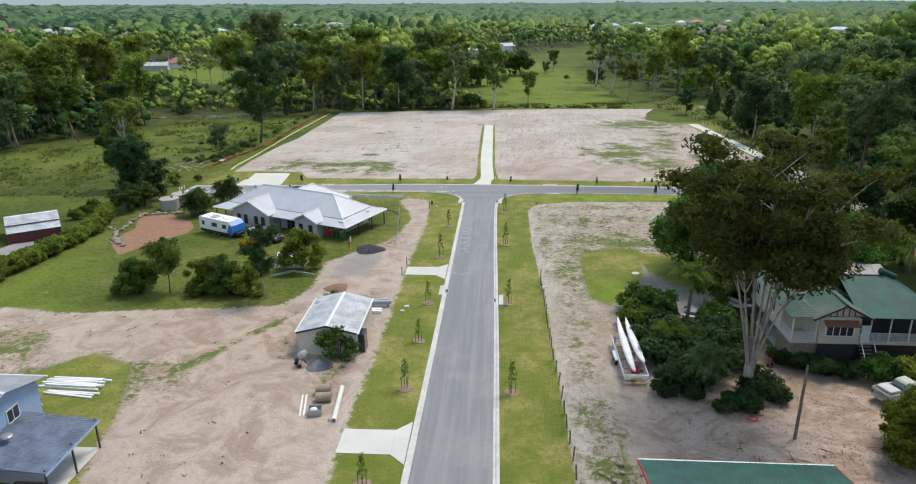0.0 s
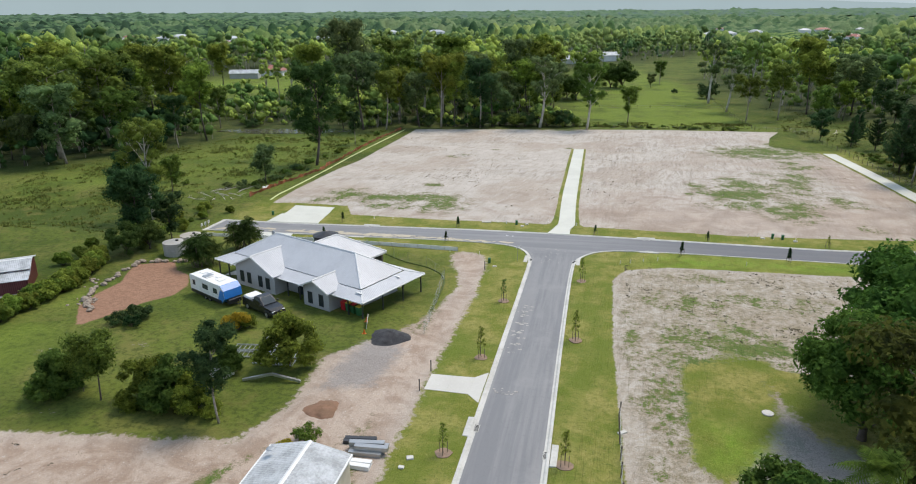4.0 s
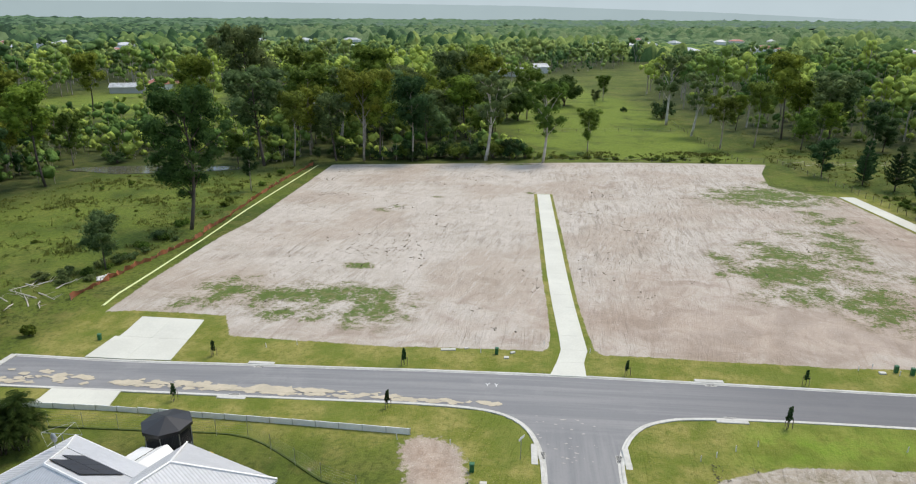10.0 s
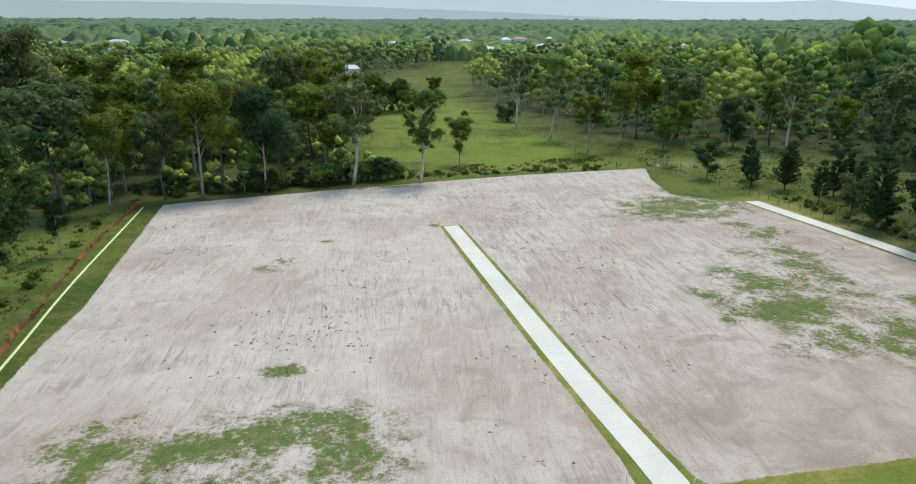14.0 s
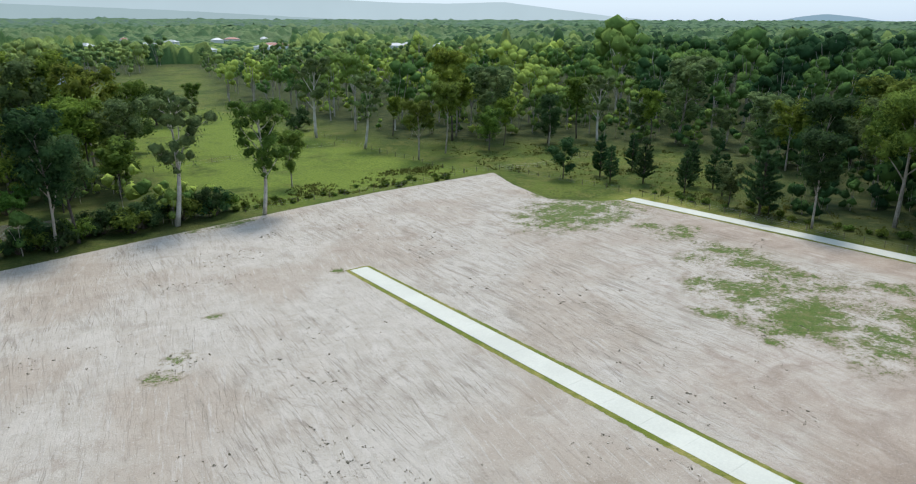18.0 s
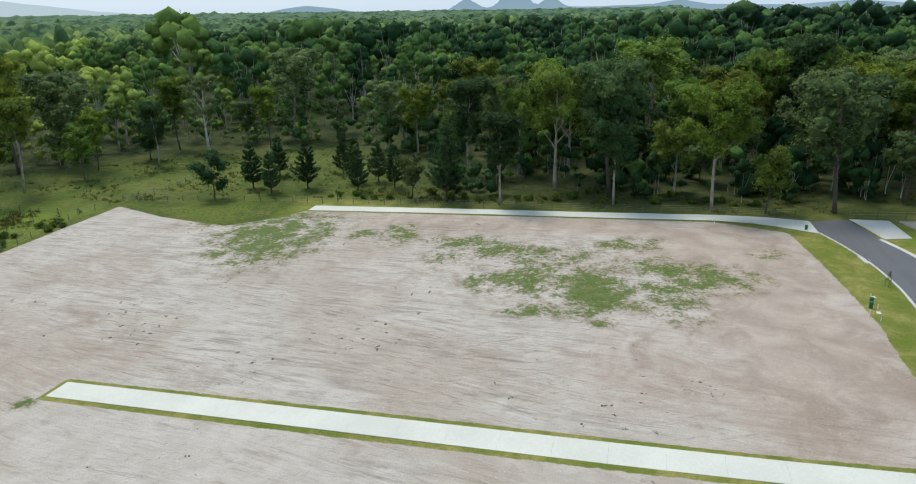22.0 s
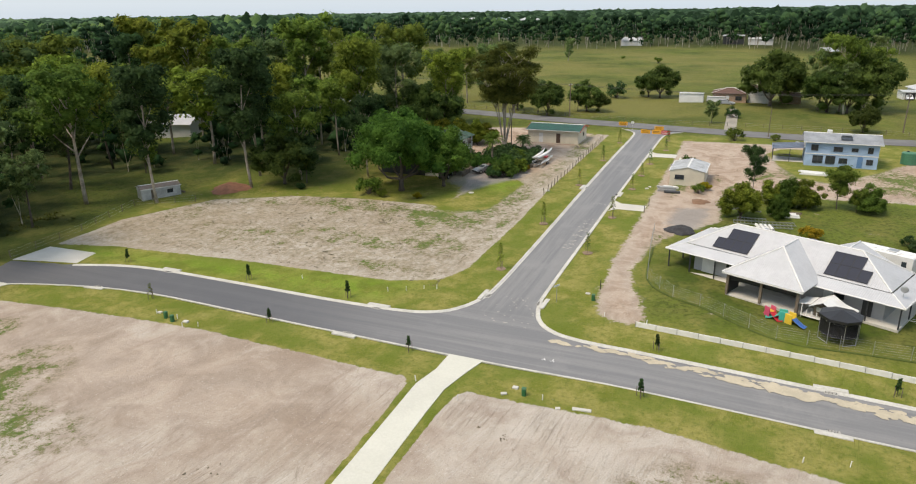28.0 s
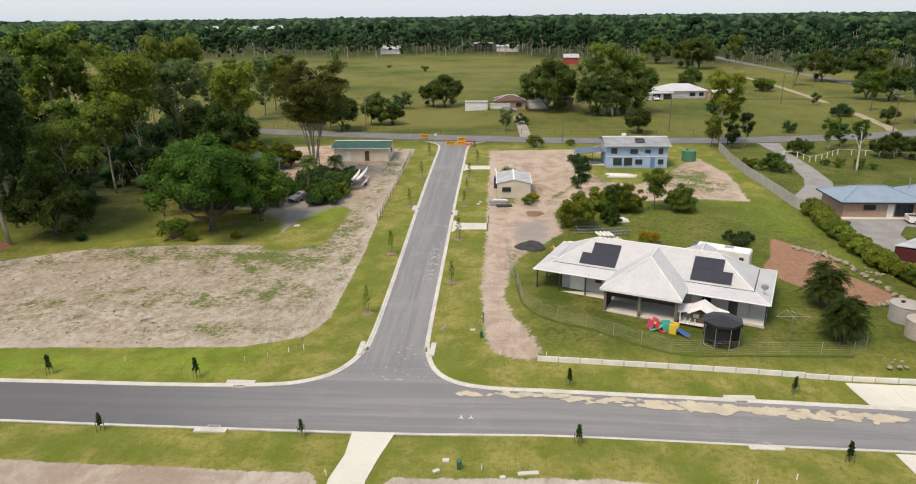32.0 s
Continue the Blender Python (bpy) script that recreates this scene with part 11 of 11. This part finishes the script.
# brush heap and grey bushes where the silt fence starts
STICKS = random.Random(83)
for i in range(13):
    x, y, a, L = STICKS.uniform(-71, -64), STICKS.uniform(137, 145), STICKS.uniform(0, 6.28), STICKS.uniform(1.4, 4.6)
    z0 = gz(x, y)
    run_x, run_y = math.cos(a) * L, math.sin(a) * L
    path = [(x, y, z0 + .06), (x + run_x * .4 + STICKS.uniform(-.2, .2), y + run_y * .4, z0 + .25), (x + run_x, y + run_y, z0 + .12 + STICKS.uniform(0, .5))]
    g = Geo().tube(path, [.09, .06, .02], 6)
    for k in range(3):
        f = STICKS.uniform(.3, .9)
        b = a + STICKS.choice((-1, 1)) * STICKS.uniform(.4, 1.0)
        q = (x + run_x * f, y + run_y * f, z0 + .22)
        g.tube([q, (q[0] + math.cos(b) * L * .3, q[1] + math.sin(b) * L * .3, q[2] + STICKS.uniform(.1, .6))], [.03, .01], 4)
    solid("fallen_branch", g, SNAG.trunk.materials[0], "grey dead fallen branch lying in rank grass", "branch", "fallen branches")
GREY_BUSH = Species("grey_bush", shrub(97, 1.4, 1.2, 40, .15, 9), BARK_DARK, LEAF_GREY, "low grey-green bush beside the silt fence", "bush")
for x, y, k in ((-62.4, 153.5, 1.0), (-61.4, 155.4, .8), (-63.8, 151.6, .9), (-61.3, 158.4, .7), (-66.0, 147.5, 1.1), (-64.6, 144.8, .9), (-68.2, 145.6, 1.0), (-62.0, 146.2, .7), (-59.9, 164.6, .6), (-62.8, 164.9, 1.2)):
    GREY_BUSH.plant(x, y, k, STICKS.uniform(0, 360), "grey bushes")
for i in range(30):
    y = 134 + 2.6 * i + STICKS.uniform(-1, 1)
    x = float(np.interp(y, [134, 165, 212], [66.5, 66.5, 64.5])) + abs(STICKS.gauss(0, 3.0))
    WEEDY.plant(x, y, STICKS.uniform(.5, 1.25), STICKS.uniform(0, 360), "weeds along the wood's edge")
BAG = mat("white_sandbag", (0.66, 0.66, 0.62), (0.48, 0.47, 0.43), 2, 9, .9)
for x, y, a in ((-60.7, 146.4, 10), (-61.3, 147.3, 60), (-60.9, 148.3, 95)):
    solid("sandbag", Geo().cham(-.55, -.3, 0, .55, .3, .26, .11), BAG, "full white sandbag slumped beside the silt fence", "sandbag", "sandbags", m=pose(x, y, gz(x, y) - .02, 0, 4, a))


def leaf_litter(name, x0, x1, y0, y1, n, seed):
    """Fallen bark strips, twigs and leaves on the beaten earth under the old eucalypt."""
    rs = np.random.default_rng(seed)
    cx, cy = rs.uniform(x0, x1, n // 9), rs.uniform(y0, y1, n // 9)
    pick = rs.integers(0, len(cx), n)
    x, y = cx[pick] + rs.normal(size=n) * .8, cy[pick] + rs.normal(size=n) * .8
    z = np.array([gz(a, b) for a, b in zip(x, y)]) + .03
    a, L, w = rs.uniform(0, 6.283, n), np.where(rs.random(n) < .03, rs.uniform(.3, .7, n), rs.uniform(.05, .14, n)), rs.uniform(.015, .045, n)
    d, e = np.stack([np.cos(a), np.sin(a)], -1) * L[:, None], np.stack([-np.sin(a), np.cos(a)], -1) * w[:, None]
    p = np.stack([x, y], -1)
    q = np.stack([p - d, p + e, p + d, p - e], 1)
    zz = np.repeat(z[:, None], 4, 1) + rs.uniform(0, .05, (n, 4))
    me = quick_mesh(name, np.concatenate([q, zz[..., None]], -1).reshape(-1, 3), np.arange(4 * n).reshape(-1, 4), LITTER)
    return tagged(new(name, me), "brown fallen leaves, bark strips and twigs on bare earth", "leaf litter", kind="stuff")


LITTER = leaf_mat("fallen_leaf", (0.095, 0.062, 0.036), (0.300, 0.215, 0.130), 0.03)
leaf_litter("leaf_litter", 13.5, 36, 37.5, 58, 2600, 71)
leaf_litter("leaf_litter", 22, 46, 66, 84, 1200, 72)
g = Geo().tube([(.34 * math.cos(k * .4488), .34 * math.sin(k * .4488), .06) for k in range(15)], .05, 6)
solid("hose_ring", g, RED_PLASTIC, "coiled red hose lying beside the garden bed", "hose", m=pose(20.2, 46.0, gz(20, 46)))
root = thing("hand_trolley", pose(24.6, 54.6, gz(24, 54), 0, 0, 25), "red steel hand trolley beside the house wall", "hand trolley")
part("frame", Geo().tube([(-.18, 0, .1), (-.18, .18, 1.15), (.18, .18, 1.15), (.18, 0, .1)], .022, 6).tube([(-.18, .07, .5), (.18, .07, .5)], .018, 6).tube([(-.18, .13, .85), (.18, .13, .85)], .018, 6), RED_PLASTIC, root)
part("toe_plate", Geo().box(-.2, -.28, .03, .2, 0, .06), RED_PLASTIC, root)
for sx in (-.24, .24):
    part("wheel", Geo().tube([(sx - .03, .05, .13), (sx + .03, .05, .13)], .13, 12), TYRE, root)


def cement_mixer(x, y, turn):
    root = thing("cement_mixer", pose(x, y, gz(x, y), 0, 0, turn), "grubby grey cement mixer on two wheels beside the shed", "cement mixer")
    part("drum", Geo().tube([(-.42, 0, .78), (-.28, 0, .86), (.0, 0, 1.0), (.34, 0, 1.16), (.42, 0, 1.2)], [.16, .34, .40, .30, .26], 12), plain("cement_grey", (0.34, 0.33, 0.31), .8), root)
    part("frame", Geo().tube([(-.5, -.3, 0), (-.2, -.32, .8), (.4, -.3, 0)], .03, 6).tube([(-.5, .3, 0), (-.2, .32, .8), (.4, .3, 0)], .03, 6).tube([(-.5, -.3, .12), (-.5, .3, .12)], .03, 6), RENDER_DARK, root)
    part("motor_box", Geo().cham(-.72, -.16, .5, -.42, .16, .85, .03), RENDER_DARK, root)
    for s in (-1, 1):
        part("wheel", Geo().tube([(-.5, s * .34, .2), (-.5, s * .42, .2)], .2, 12), BLACK, root)


cement_mixer(-16.3, 52.7, 35)
